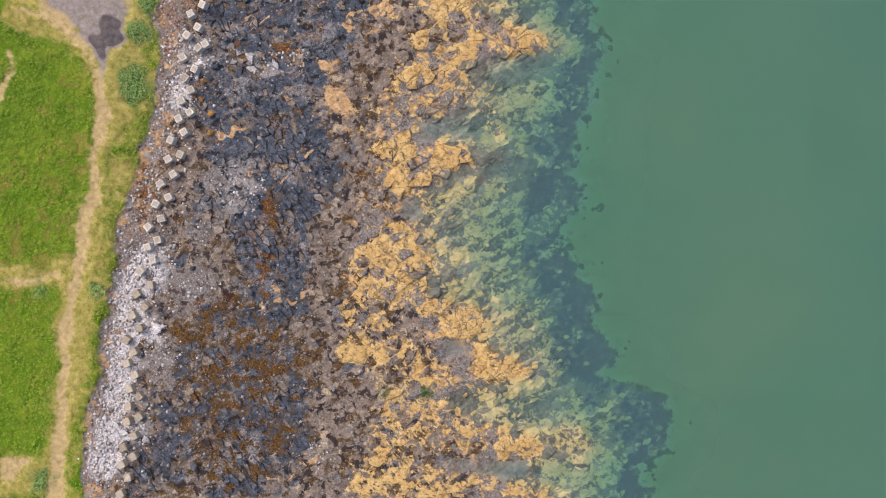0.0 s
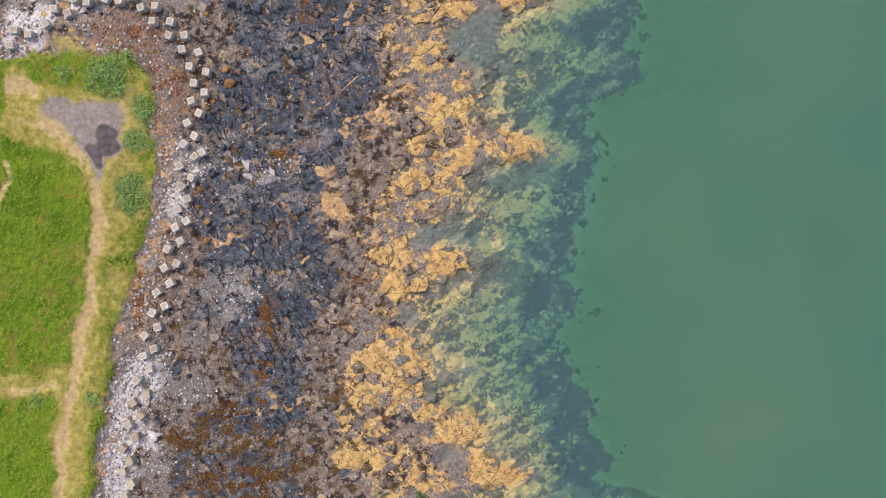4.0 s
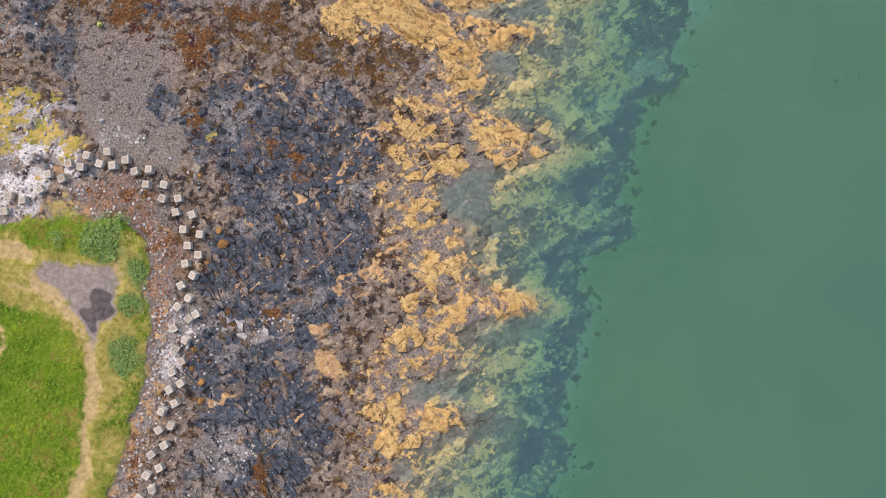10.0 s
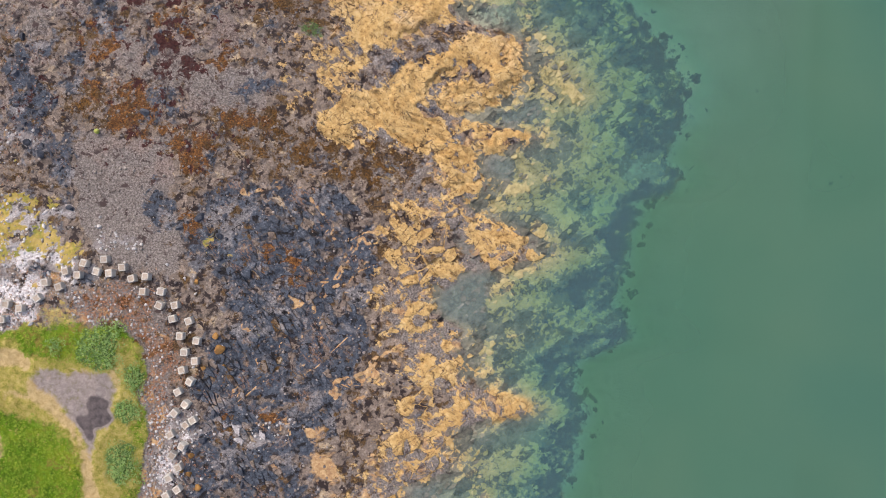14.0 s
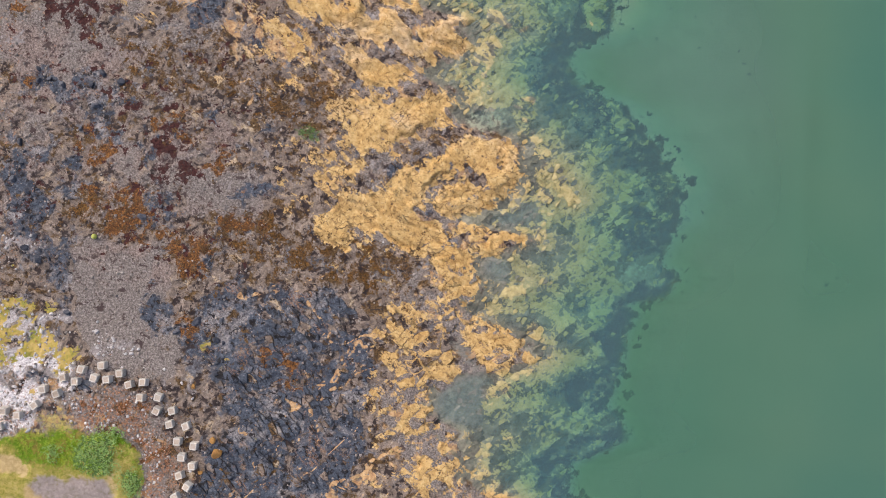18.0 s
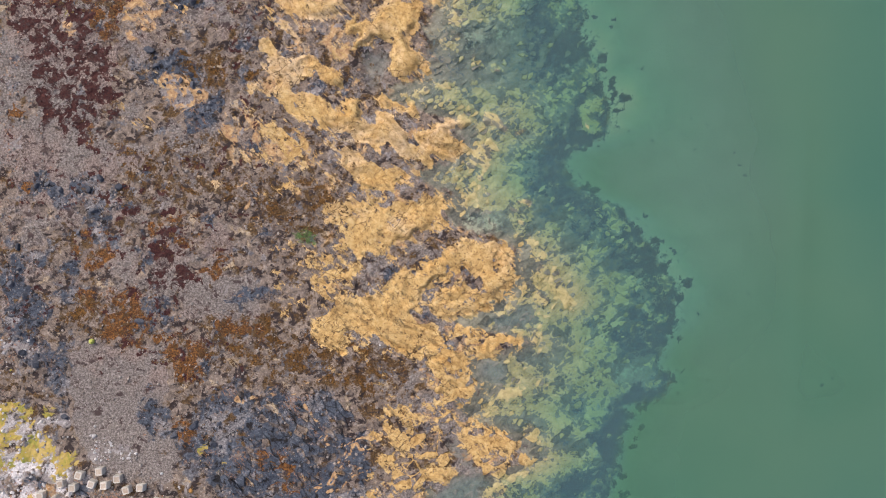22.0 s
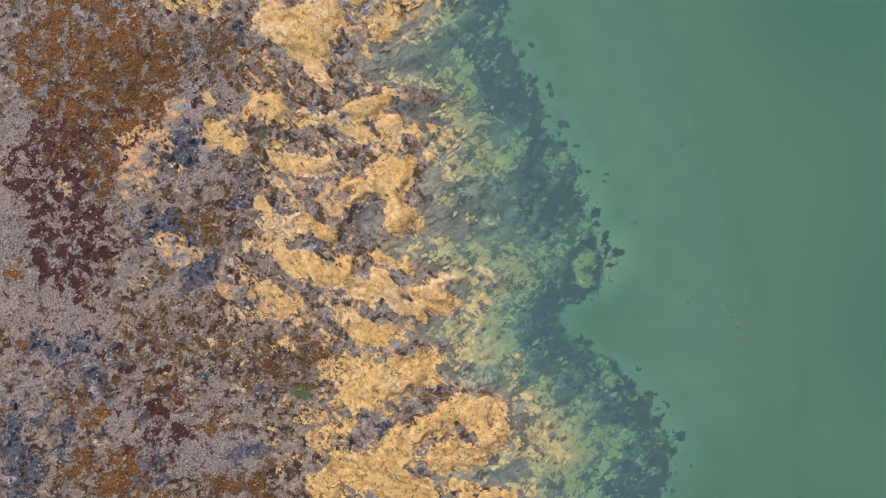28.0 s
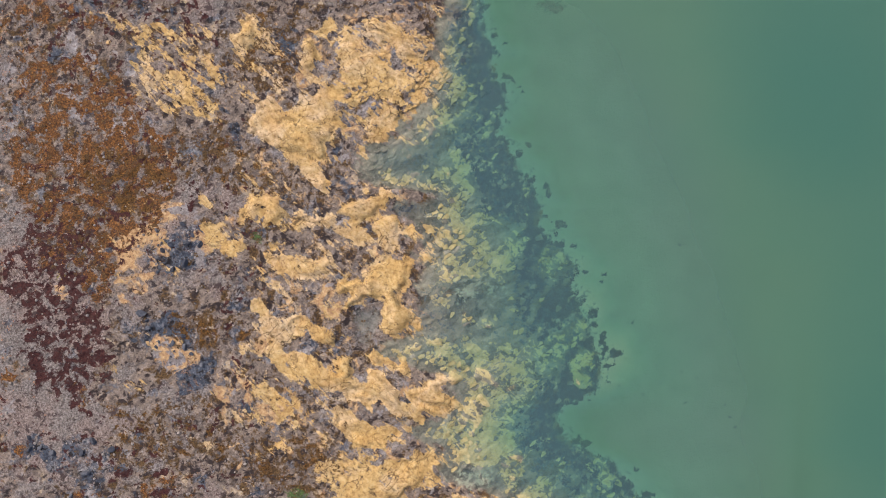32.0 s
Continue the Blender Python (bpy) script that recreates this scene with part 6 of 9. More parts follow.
paint("brown", 0.80, (-29.3, 84.2), (-14.8, 84.2), (-13.2, 79.9), (-23.3, 79.4), (-29.1, 80.6))
paint("maroon", 1.10, (-37.4, 74.4), (-33.9, 74.5), (-33.7, 70.9), (-37.2, 68.6), (-38.0, 70.7))
paint("maroon", 1.10, (-43.4, 80.6), (-39.8, 80.0), (-39.7, 77.9), (-43.0, 78.4))
paint("maroon", 1.10, (-52.4, 91.0), (-48.9, 91.2), (-48.8, 89.7), (-52.3, 89.5))
paint("gold", 0.30, (-44.2, 114.9), (-35.2, 116.0), (-33.9, 102.9), (-44.0, 101.8))
paint("gold", 0.30, (-39.2, 97.6), (-31.6, 97.9), (-31.0, 92.0), (-38.9, 91.8))
paint("gold", 0.50, (-42.9, 136.4), (-31.0, 137.0), (-30.9, 125.3), (-41.0, 125.2))
paint("gold", 0.50, (-29.9, 91.0), (-18.3, 91.4), (-18.1, 85.5), (-29.7, 85.1))
paint("peach", 1.10, (-43.1, 106.2), (-42.1, 109.1), (-38.6, 111.8), (-36.5, 112.6), (-38.1, 107.8), (-39.7, 103.4), (-42.2, 102.2))
paint("peach", 1.10, (-29.2, 90.6), (-24.9, 91.5), (-19.6, 87.3), (-25.3, 85.6))
paint("slate", 1.20, (-38.2, 110.0), (-33.6, 111.7), (-31.6, 108.1), (-34.0, 105.1), (-37.7, 105.7))
paint("slate", 1.20, (-40.3, 99.0), (-33.8, 100.0), (-32.2, 94.2), (-37.2, 93.3))
paint("pale", 0.70, (-37.2, 113.0), (-33.3, 113.9), (-31.4, 110.3), (-33.6, 111.7))
paint("pale", 0.70, (-39.1, 96.1), (-35.9, 97.7), (-32.9, 93.4), (-36.4, 91.9))
paint("rust", 0.95, (-49.2, 118.9), (-37.2, 123.8), (-35.0, 122.5), (-36.0, 112.2), (-41.6, 108.3), (-43.5, 102.4), (-47.1, 103.0), (-53.9, 110.7), (-57.1, 120.0))
paint("brown", 0.90, (-35.0, 123.9), (-24.8, 122.3), (-22.5, 117.3), (-29.7, 116.2), (-35.5, 117.4))
paint("brown", 0.90, (-49.6, 111.6), (-43.9, 111.9), (-44.4, 106.0), (-48.7, 105.1))
paint("brown", 0.90, (-26.7, 113.4), (-23.7, 112.8), (-24.3, 109.1), (-27.2, 109.7))
paint("maroon", 1.10, (-53.9, 111.4), (-48.9, 110.2), (-47.0, 99.4), (-56.2, 99.0), (-57.9, 105.4))
paint("rust", 1.20, (-53.1, 109.3), (-50.2, 108.7), (-49.4, 105.1), (-52.2, 105.7))
paint("pale", 0.85, (-57.6, 53.3), (-53.4, 54.1), (-52.2, 51.6), (-50.4, 51.0), (-47.9, 48.0), (-49.1, 46.4), (-52.7, 47.3), (-53.6, 45.8), (-55.6, 44.8), (-56.8, 46.0))
paint("pale", 0.85, (-52.3, 52.9), (-46.3, 52.5), (-47.6, 51.0), (-51.1, 50.8))
paint("pale", 0.25, (-52.4, 45.2), (-49.4, 45.7), (-48.7, 44.1), (-51.6, 43.7))
paint("pale", 0.25, (-55.2, 44.7), (-53.4, 44.4), (-53.6, 42.9), (-55.3, 43.2))
paint("pale", 0.25, (-46.8, 45.1), (-44.5, 45.9), (-43.5, 43.7), (-45.9, 43.3))
paint("pale", 0.25, (-56.6, 44.6), (-55.7, 44.6), (-55.6, 43.2), (-56.3, 42.8))
paint("pale", 0.25, (-50.1, 43.1), (-47.2, 42.8), (-47.8, 41.7), (-50.6, 42.0))
paint("peach", 0.55, (-30.5, 91.6), (-17.8, 91.9), (-17.6, 85.7), (-30.2, 85.1))
paint("gold", 0.36, (-30.5, 91.6), (-22.2, 91.7), (-19.2, 88.5), (-19.8, 85.6), (-30.2, 85.1))
paint("gold", 0.62, (-27.9, 91.4), (-23.7, 91.9), (-19.1, 87.8), (-22.0, 87.6))
paint("peach", 0.70, (-43.5, 104.3), (-41.4, 106.6), (-37.3, 111.8), (-35.9, 111.9), (-37.1, 107.5), (-39.8, 102.3), (-43.0, 101.4))

# the turf goes on inland, out of sight
inland = (WX < -63) | ((WX < -59.5) & (WY < 44))
MASK["grass"] = np.maximum(MASK["grass"], inland)
MASK["grass"][:len(reach)] = MASK["grass"][len(reach)]
for kind, n in (("weedy", 40), ("cracked", 10), ("grass", 4), ("path", 5), ("dry", 16), ("lush", 8), ("lichen", 24), ("pale", 40),
                ("shingle", 60), ("slate", 60), ("brown", 40), ("maroon", 50), ("rust", 40), ("peach", 12), ("seam", 1), ("shoal_and_glint", 1500), ("deep", 2500)):
    MASK[kind] = soften(MASK[kind], n)
for kind in PAINT:
    value, cover = (soften(m, 5 if kind in ("gold", "mud", "pit") else 12) for m in PAINT[kind])
    PAINT[kind] = value, cover
    MASK[kind] = np.clip(MASK.get(kind, 0) * (1 - cover) + value, 0, 1.6)
MASK["kelpbed"], WEED = MASK["kelp"], PAINT["gold"]
MASK["golden"] = np.clip((WEED[0] - 0.45) / 0.35, 0, 1)

SOUTH = np.clip(soften((GY < 58) * 1.0, 200), 0, 1)
BEDS, FOLDS, JOINTS = strata(200, 42, 2.6, 2.2), strata(300, -38, 2.0, 2.6), strata(400, 50, 3.4, 3.0)

# ---- heights: a low grassy bank, a stony beach, a rock platform, the sea bed ----
to_water = GX - (LINE_WATER(GY) + (lattice(GX, GY, 4.0, 11) - 0.5) * 2 + (lattice(GX, GY, 1.3, 14) - 0.5) * 1.5)
to_kelp = GX - (LINE_KELP(GY) + (lattice(GX, GY, 2.6, 12) - 0.5) * 1.0 + (lattice(GX, GY, 0.9, 13) - 0.5) * 1.6 + (BEDS - 0.5) * 1.0)
to_water, to_kelp = soften(to_water, 12), soften(to_kelp, 1)
MASK["wetgold"] = MASK["golden"] * (to_water > 0.5)
edge = np.array([XS[max(np.argmax(row < 0.5), 1)] if row[20] > 0.5 else -60.0 for row in MASK["grass"]])
to_grass = GX - edge[:, None]
span = np.maximum(LINE_KELP(GY) - LINE_WATER(GY), 6)
north = np.clip((GY - 42) / 10, 0, 1)
bank_s = np.interp(GX, [-60, -43, -38, -33, -28, -14, -6, 0], [3.8, 3.6, 2.7, 2.4, 1.9, 0.6, 0.35, 0.2])
bank_n = np.interp(GX, [-60, -47, -34, -20, -9, -2, 5], [2.7, 2.2, 1.8, 1.1, 0.8, 0.45, 0.25])
bank = np.minimum(bank_s * (1 - north) + bank_n * north, 0.04 + 0.1 * np.maximum(-to_water, 0))
wet = np.clip(soften(np.clip(to_water / span, 0, 1), 10), 0, 1)
bed = -0.74 - 0.56 * np.clip(to_kelp / 6, 0, 1) - 1.1 * np.clip(to_kelp / 45, 0, 1) - 0.02 * np.clip(to_kelp - 45, 0, 800) ** 0.8
inshore = np.where(to_water > 0, 0.03 - 0.07 * np.clip(to_water / 2, 0, 1) - 0.55 * wet ** 1.15, bank)
outside = soften((to_kelp > 0) * 1.0, 2)
SMOOTH = inshore * (1 - outside) + bed * outside
# extra lift past 46 m brightens the sea like a sky reflection
SMOOTH += (np.where(GX > 46, 1.9, 0.8) * MASK["shoal_and_glint"] - 1.0 * MASK["deep"]) * soften(outside, 20)
emerged = np.clip(soften(MASK["wetgold"], 40) * 1.3, 0, 1) * np.clip(BEDS * 2.2 - 0.4, 0.15, 1)
SMOOTH += emerged * np.clip(-0.07 - SMOOTH, 0, 1) * 0.62
SMOOTH -= MASK["pool"] * np.clip(SMOOTH + 0.16, 0, 2)
rocky = np.clip(1 - MASK["grass"] - outside, 0, 1)
shore_band = np.clip(2.4 * soften(MASK["grass"], 900), 0, 1) * (1 - MASK["grass"]) * (GX > -62) * (GX < 20)
loose = np.clip(MASK["shingle"] + MASK["peach"] + 0.8 * shore_band, 0, 1)
ridge = np.abs(rough(GX * 0.75 + GY * 0.55, GY * 1.5 - GX * 1.05, 1.7, 70) - 0.5) * 2
crag = (rough(GX, GY, 2.2, 20) - 0.5) * 0.75 + (rough(GX, GY, 0.75, 25) - 0.5) * 0.5 - ridge * 0.25
HEIGHT = SMOOTH + rocky * crag * (1 - 0.8 * loose) * (1 - 0.75 * MASK["golden"]) * (1 - 0.6 * MASK["pool"]) * (0.65 - 0.2 * MASK["slate"])
HEIGHT += MASK["grass"] * ((rough(GX, GY, 4, 30) - 0.5) * 0.35 + (rough(GX, GY, 0.7, 33) - 0.5) * 0.22 + 0.3)
HEIGHT -= 0.14 * MASK["path"] + 0.1 * MASK["mud"]
HEIGHT += MASK["golden"] * 0.12 * np.maximum(np.maximum(to_water > 0, SOUTH), MASK["cracked"])

HEIGHT += 0.24 * soften(MASK["golden"], 3) * np.clip((GY - 62) / 20, 0, 1) * np.clip(-to_water / 3, 0, 1)

# kelp grows thickest on the outer edge of the reef, and in patches further in
reef = np.clip(to_water / 3, 0, 1) * (to_kelp < 0)
gaps = lattice(GX, GY, 3.2, 55) * 0.45 + lattice(GX, GY, 1.5, 53) * 0.35 + lattice(GX, GY, 0.7, 54) * 0.3
SHINGLE = np.maximum(MASK["shingle"], np.maximum(0.9 * MASK["maroon"], 0.5 * soften((GY > 62) * (GX < -24) * 1.0, 400)))
ROUND = np.clip(soften(MASK["golden"], 1400) * 1.7, 0, 1) * (GY > 55)
SHINGLE = np.maximum(SHINGLE, np.maximum(np.maximum(1.3 * shore_band, 0.85 * ROUND), 0.9 * np.exp(-((to_water + 4) / 6.0) ** 2) * (GY < 60)))
ROCKS = np.clip((BEDS * 0.62 + rough(GX, GY, 1.3, 97) * 0.38 - 0.36 - 0.22 * wet ** 2) / 0.25 + 0.5, 0, 1) * reef
HEIGHT += 0.2 * reef * (ROCKS - 0.5) + 0.9 * (FOLDS - 0.5) * MASK["golden"] * (GY > 58)
KELP = (0.3 * np.exp(np.minimum(to_kelp, 0) / 1.6) + 0.72 * np.clip(wet ** 1.25 * 1.3 - 0.08, 0, 1) * (1 - 0.8 * ROCKS) * (0.4 + gaps)) * (to_kelp < 0) * (to_water > 0)
KELP = np.clip(np.maximum(KELP, MASK["kelpbed"] * 0.62) - MASK["clear"], 0, 1)
SAND = np.clip((to_kelp > 0) * 1.0 + MASK["clear"] * 0.62, 0, 1) * (1 - np.clip(MASK["kelpbed"] * 1.3, 0, 1))
spots = (lattice(GX, GY, 0.8, 41) > 0.84) & (lattice(GX, GY, 9, 42) > np.where(GX > 36, 0.48, 0.66))
near = (rough(GX, GY, 1.3, 43) > 0.68) & (to_kelp < 3.5)
KELP = np.maximum(KELP, 0.62 * np.exp(-np.maximum(to_kelp, 0) / 1.1) * (to_kelp > 0))
KELP = np.maximum(KELP, (to_kelp > 0) * np.maximum(spots * np.where(to_kelp > 20, 0.75, 0.2), near * 0.9))
fringe = 0.55 * np.exp(-((to_water + 2.5) / 5.0) ** 2) * (to_kelp < 0)
# weed thinned along the folds to draw their shading as dark lines
FOLD_SHADE = sum(np.exp(-((BEDS - k) / 0.028) ** 2) for k in (0.28, 0.46, 0.62))
GOLD_WET = reef * np.clip(0.36 + 0.42 * ROCKS - 0.3 * FOLD_SHADE, 0, 1) * np.clip(1.08 - 0.3 * wet, 0, 1) * (1 - MASK["clear"])
CREVICE = np.exp(-((FOLDS - 0.5) / 0.035) ** 2) * (rough(GX, GY, 7, 98) > 0.42) * (GY > 55)
sparse = np.maximum(np.maximum(0.4 * soften(MASK["weedy"], 60) * (1 - 0.6 * np.clip(MASK["slate"], 0, 1)), GOLD_WET), np.maximum(0.6 * fringe, ROUND * (0.05 + 0.3 * FOLDS)))
cover = sparse * (1 - WEED[1]) + WEED[0] * (1 - 0.1 * SOUTH * np.clip(-to_water / 3, 0, 1))
GOLD = np.clip(0.5 + (cover - 0.5) * 1.35 - 0.35 * CREVICE * MASK["golden"] - 0.3 * MASK["pool"], 0, 1.3) * (1 - MASK["grass"])
GOLD *= 1 - 0.6 * np.clip(MASK["slate"], 0, 1) * np.clip(1.6 - 2.2 * GOLD, 0, 1) * (GY < 60)
KELP = np.clip(np.minimum(KELP, 0.8) - 0.75 * np.clip(WEED[0] * 1.6 - 0.5, 0, 1), 0, 1) * (1 - MASK["clear"])
CRACKED = np.maximum(MASK["cracked"], SOUTH)
BUFF = np.maximum(0.42 * np.exp(-((to_water + 4.5) / 5.0) ** 2) * (to_kelp < 0) * (GY < 70), np.maximum(0.66 * shore_band, 0.6 * ROUND * np.clip((GY - 60) / 25, 0, 1)))
FLECKS = 0.58 * np.clip((rough(GX, GY, 11, 88) - 0.3) * 2.2, 0, 1) * np.clip(soften((GY > 58) * (GX < -24) * 1.0, 300), 0, 1) * (1 - 0.8 * MASK["golden"])
VEIN = 1.3 * np.exp(-((JOINTS - 0.5) / 0.01) ** 2) * (rough(GX, GY, 9, 99) > 0.5) * np.clip(MASK["slate"] * 1.5, 0, 1) * (GX > -27)
halo = np.clip(1.1 * soften(MASK["path"], 110) + 1.4 * soften(MASK["mud"], 300), 0, 1) * 0.75
verge = 0.85 * np.exp(-((to_grass + 2.2) / 3.4) ** 2) * rough(GX, GY, 3, 94) * 1.5
MASK["dry"] = np.clip(np.maximum(MASK["dry"], np.maximum(halo, verge)), 0, 1)
upper = np.clip(soften((GY > 60) * 1.0, 400), 0, 1) * (1 - MASK["golden"]) * (to_water < -4)
MASK["slate"] = np.maximum(MASK["slate"], 0.75 * MASK["brown"] * (GY < 5))
MASK["slate"] = np.maximum(MASK["slate"], 0.45 * upper * np.clip((rough(GX, GY, 4.2, 77) - 0.5) * 6, 0, 1))
MASK["pale"] = np.maximum(MASK["pale"], 0.15 * upper * np.clip((rough(GX, GY, 5.5, 81) - 0.52) * 6, 0, 1))
MASK["pale"] = np.maximum(MASK["pale"], 0.6 * ROUND * np.clip((GY - 60) / 25, 0, 1) * (1 - MASK["brown"]))
LAYERS = {
    "land": (MASK["grass"], MASK["dry"], MASK["path"] * 1.0, MASK["mud"] * 0.72 + MASK["pit"] * 0.6),
    "beach": (MASK["lush"], MASK["lichen"], np.maximum(MASK["pale"], 0.5 * shore_band), SHINGLE),
    "rock": (MASK["slate"], GOLD * (1 - 0.16 * CRACKED * np.clip(MASK["golden"] * 1.3, 0, 1)) * (1 - 0.2 * reef), MASK["brown"], np.maximum(MASK["maroon"], FLECKS)),
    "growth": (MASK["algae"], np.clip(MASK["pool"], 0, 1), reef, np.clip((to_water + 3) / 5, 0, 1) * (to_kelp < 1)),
    "tide": (MASK["rust"], KELP, soften(SAND, 6), np.maximum(np.maximum(MASK["peach"], BUFF), np.maximum(1.6 * MASK["seam"], VEIN))),
}


def sample(m, x, y):
    """The value of a plan grid at places inside the shore, between its nodes."""
    u, v = (np.asarray(x) - core_x[0]) / STEP + len(reach), (np.asarray(y) - core_y[0]) / STEP + len(reach)
    u, v = np.clip(u, 0, GX.shape[1] - 1.01), np.clip(v, 0, GX.shape[0] - 1.01)
    i, j = u.astype(int), v.astype(int)
    a, b = u - i, v - j
    return (m[j, i] * (1 - a) + m[j, i + 1] * a) * (1 - b) + (m[j + 1, i] * (1 - a) + m[j + 1, i + 1] * a) * b


# ---- materials ----
class Nodes:
    """A small helper that writes node trees."""

    def __init__(self, name, roughness=0.85, specular=0.3):
        self.mat = bpy.data.materials.new(name)
        self.mat.use_nodes = True
        self.tree = self.mat.node_tree
        self.bsdf = self.tree.nodes["Principled BSDF"]
        self.bsdf.inputs["Roughness"].default_value = roughness
        self.bsdf.inputs["Specular IOR Level"].default_value = specular
        self.place = self.add("ShaderNodeNewGeometry").outputs["Position"]

    def add(self, kind, **inputs):
        n = self.tree.nodes.new(kind)
        for k, v in inputs.items():
            self.feed(n.inputs[k], v)
        return n

    def feed(self, socket, v):
        if isinstance(v, bpy.types.NodeSocket):
            self.tree.links.new(v, socket)
        elif isinstance(v, tuple) and len(v) == 3 and socket.type == "RGBA":
            socket.default_value = (*v, 1)
        else:
            socket.default_value = v

    def math(self, op, a, b=0.0, clamp=False):
        n = self.tree.nodes.new("ShaderNodeMath")
        n.operation, n.use_clamp = op, clamp
        self.feed(n.inputs[0], a), self.feed(n.inputs[1], b)
        return n.outputs[0]

    def noise(self, size, detail=3, roughness=0.6, where=None, distortion=0.0):
        n = self.add("ShaderNodeTexNoise", Vector=where or self.place, Scale=1 / size, Detail=detail, Roughness=roughness, Distortion=distortion)
        return n.outputs["Fac"]

    def cells(self, size, feature="F1"):
        n = self.add("ShaderNodeTexVoronoi", Vector=self.place, Scale=1 / size)
        n.feature = feature
        return n.outputs["Distance"]

    def step(self, v, low, high):
        n = self.add("ShaderNodeMapRange", Value=v)
        n.interpolation_type = "SMOOTHSTEP"
        for k, x in zip(("From Min", "From Max", "To Min", "To Max"), (low, high, 0, 1)):
            n.inputs[k].default_value = x
        return n.outputs[0]

    def mix(self, fac, a, b, blend="MIX"):
        n = self.tree.nodes.new("ShaderNodeMix")
        n.data_type, n.blend_type = "RGBA", blend
        self.feed(n.inputs["Factor"], fac), self.feed(n.inputs[6], a), self.feed(n.inputs[7], b)
        return n.outputs[2]

    def ramp(self, fac, *stops):
        n = self.tree.nodes.new("ShaderNodeValToRGB")
        self.feed(n.inputs[0], fac)
        e = n.color_ramp.elements
        while len(e) < len(stops):
            e.new(0.5)
        for el, (p, c) in zip(e, stops):
            el.position, el.color = p, (*c, 1)
        return n.outputs[0]

    def layer(self, name):
        n = self.tree.nodes.new("ShaderNodeAttribute")
        n.attribute_name = name
        s = self.tree.nodes.new("ShaderNodeSeparateColor")
        self.tree.links.new(n.outputs["Color"], s.inputs[0])
        return [*s.outputs, n.outputs["Alpha"]]

    def speck(self, seed, size, detail=5, roughness=0.7, stretch=None):
        """Noise of its own, spread evenly over 0 to 1."""
        m = self.add("ShaderNodeMapping", Vector=self.place)
        m.inputs["Location"].default_value = (seed * 37.1, seed * 11.7, seed * 5.3)
        if stretch:
            m.vector_type = "TEXTURE"
            m.inputs["Rotation"].default_value = (0, 0, radians(stretch[0]))
            m.inputs["Scale"].default_value = (stretch[1], 1.0, 1.0)
        v = self.noise(size, detail, roughness, m.outputs[0], 0.4)
        return self.math("ADD", self.math("MULTIPLY", self.math("SUBTRACT", v, 0.5), 2.6), 0.5)

    def fracture(self, seed, size, turn, stretch, bend=0.35):
        """Broken beds: a random value for every piece, and how near its joints are."""
        m = self.add("ShaderNodeMapping", Vector=self.place)
        m.vector_type = "TEXTURE"
        m.inputs["Location"].default_value = (seed * 3.1, seed * 7.7, 0)
        m.inputs["Rotation"].default_value = (0, 0, radians(turn))
        m.inputs["Scale"].default_value = (stretch * size, size, 1000.0)
        wave = self.add("ShaderNodeTexNoise", Vector=self.place, Scale=0.9 / size, Detail=3.0, Roughness=0.6)
        v = self.tree.nodes.new("ShaderNodeVectorMath")
        v.operation = "MULTIPLY_ADD"
        self.feed(v.inputs[0], wave.outputs["Color"]), self.feed(v.inputs[2], m.outputs[0])
        v.inputs[1].default_value = (bend, bend, 0)
        piece = self.add("ShaderNodeTexVoronoi", Vector=v.outputs[0], Scale=1.0)
        joint = self.add("ShaderNodeTexVoronoi", Vector=v.outputs[0], Scale=1.0)
        joint.feature = "DISTANCE_TO_EDGE"
        s = self.tree.nodes.new("ShaderNodeSeparateColor")
        self.tree.links.new(piece.outputs["Color"], s.inputs[0])
        return s.outputs[0], joint.outputs["Distance"]

    def patchy(self, mask, noise, amount=1.0, edge=0.1):
        """Where mask and noise together pass one half."""
        v = self.math("ADD", mask, self.math("MULTIPLY", self.math("SUBTRACT", noise, 0.5), amount))
        return self.math("MULTIPLY", self.step(v, 0.5 - edge, 0.5 + edge), self.step(mask, 0.0, 0.1))

    def bump(self, height, strength, distance):
        n = self.add("ShaderNodeBump", Height=height, Strength=strength, Distance=distance)
        self.feed(self.bsdf.inputs["Normal"], n.outputs[0])

    def done(self, colour):
        self.feed(self.bsdf.inputs["Base Color"], colour)
        return self.mat


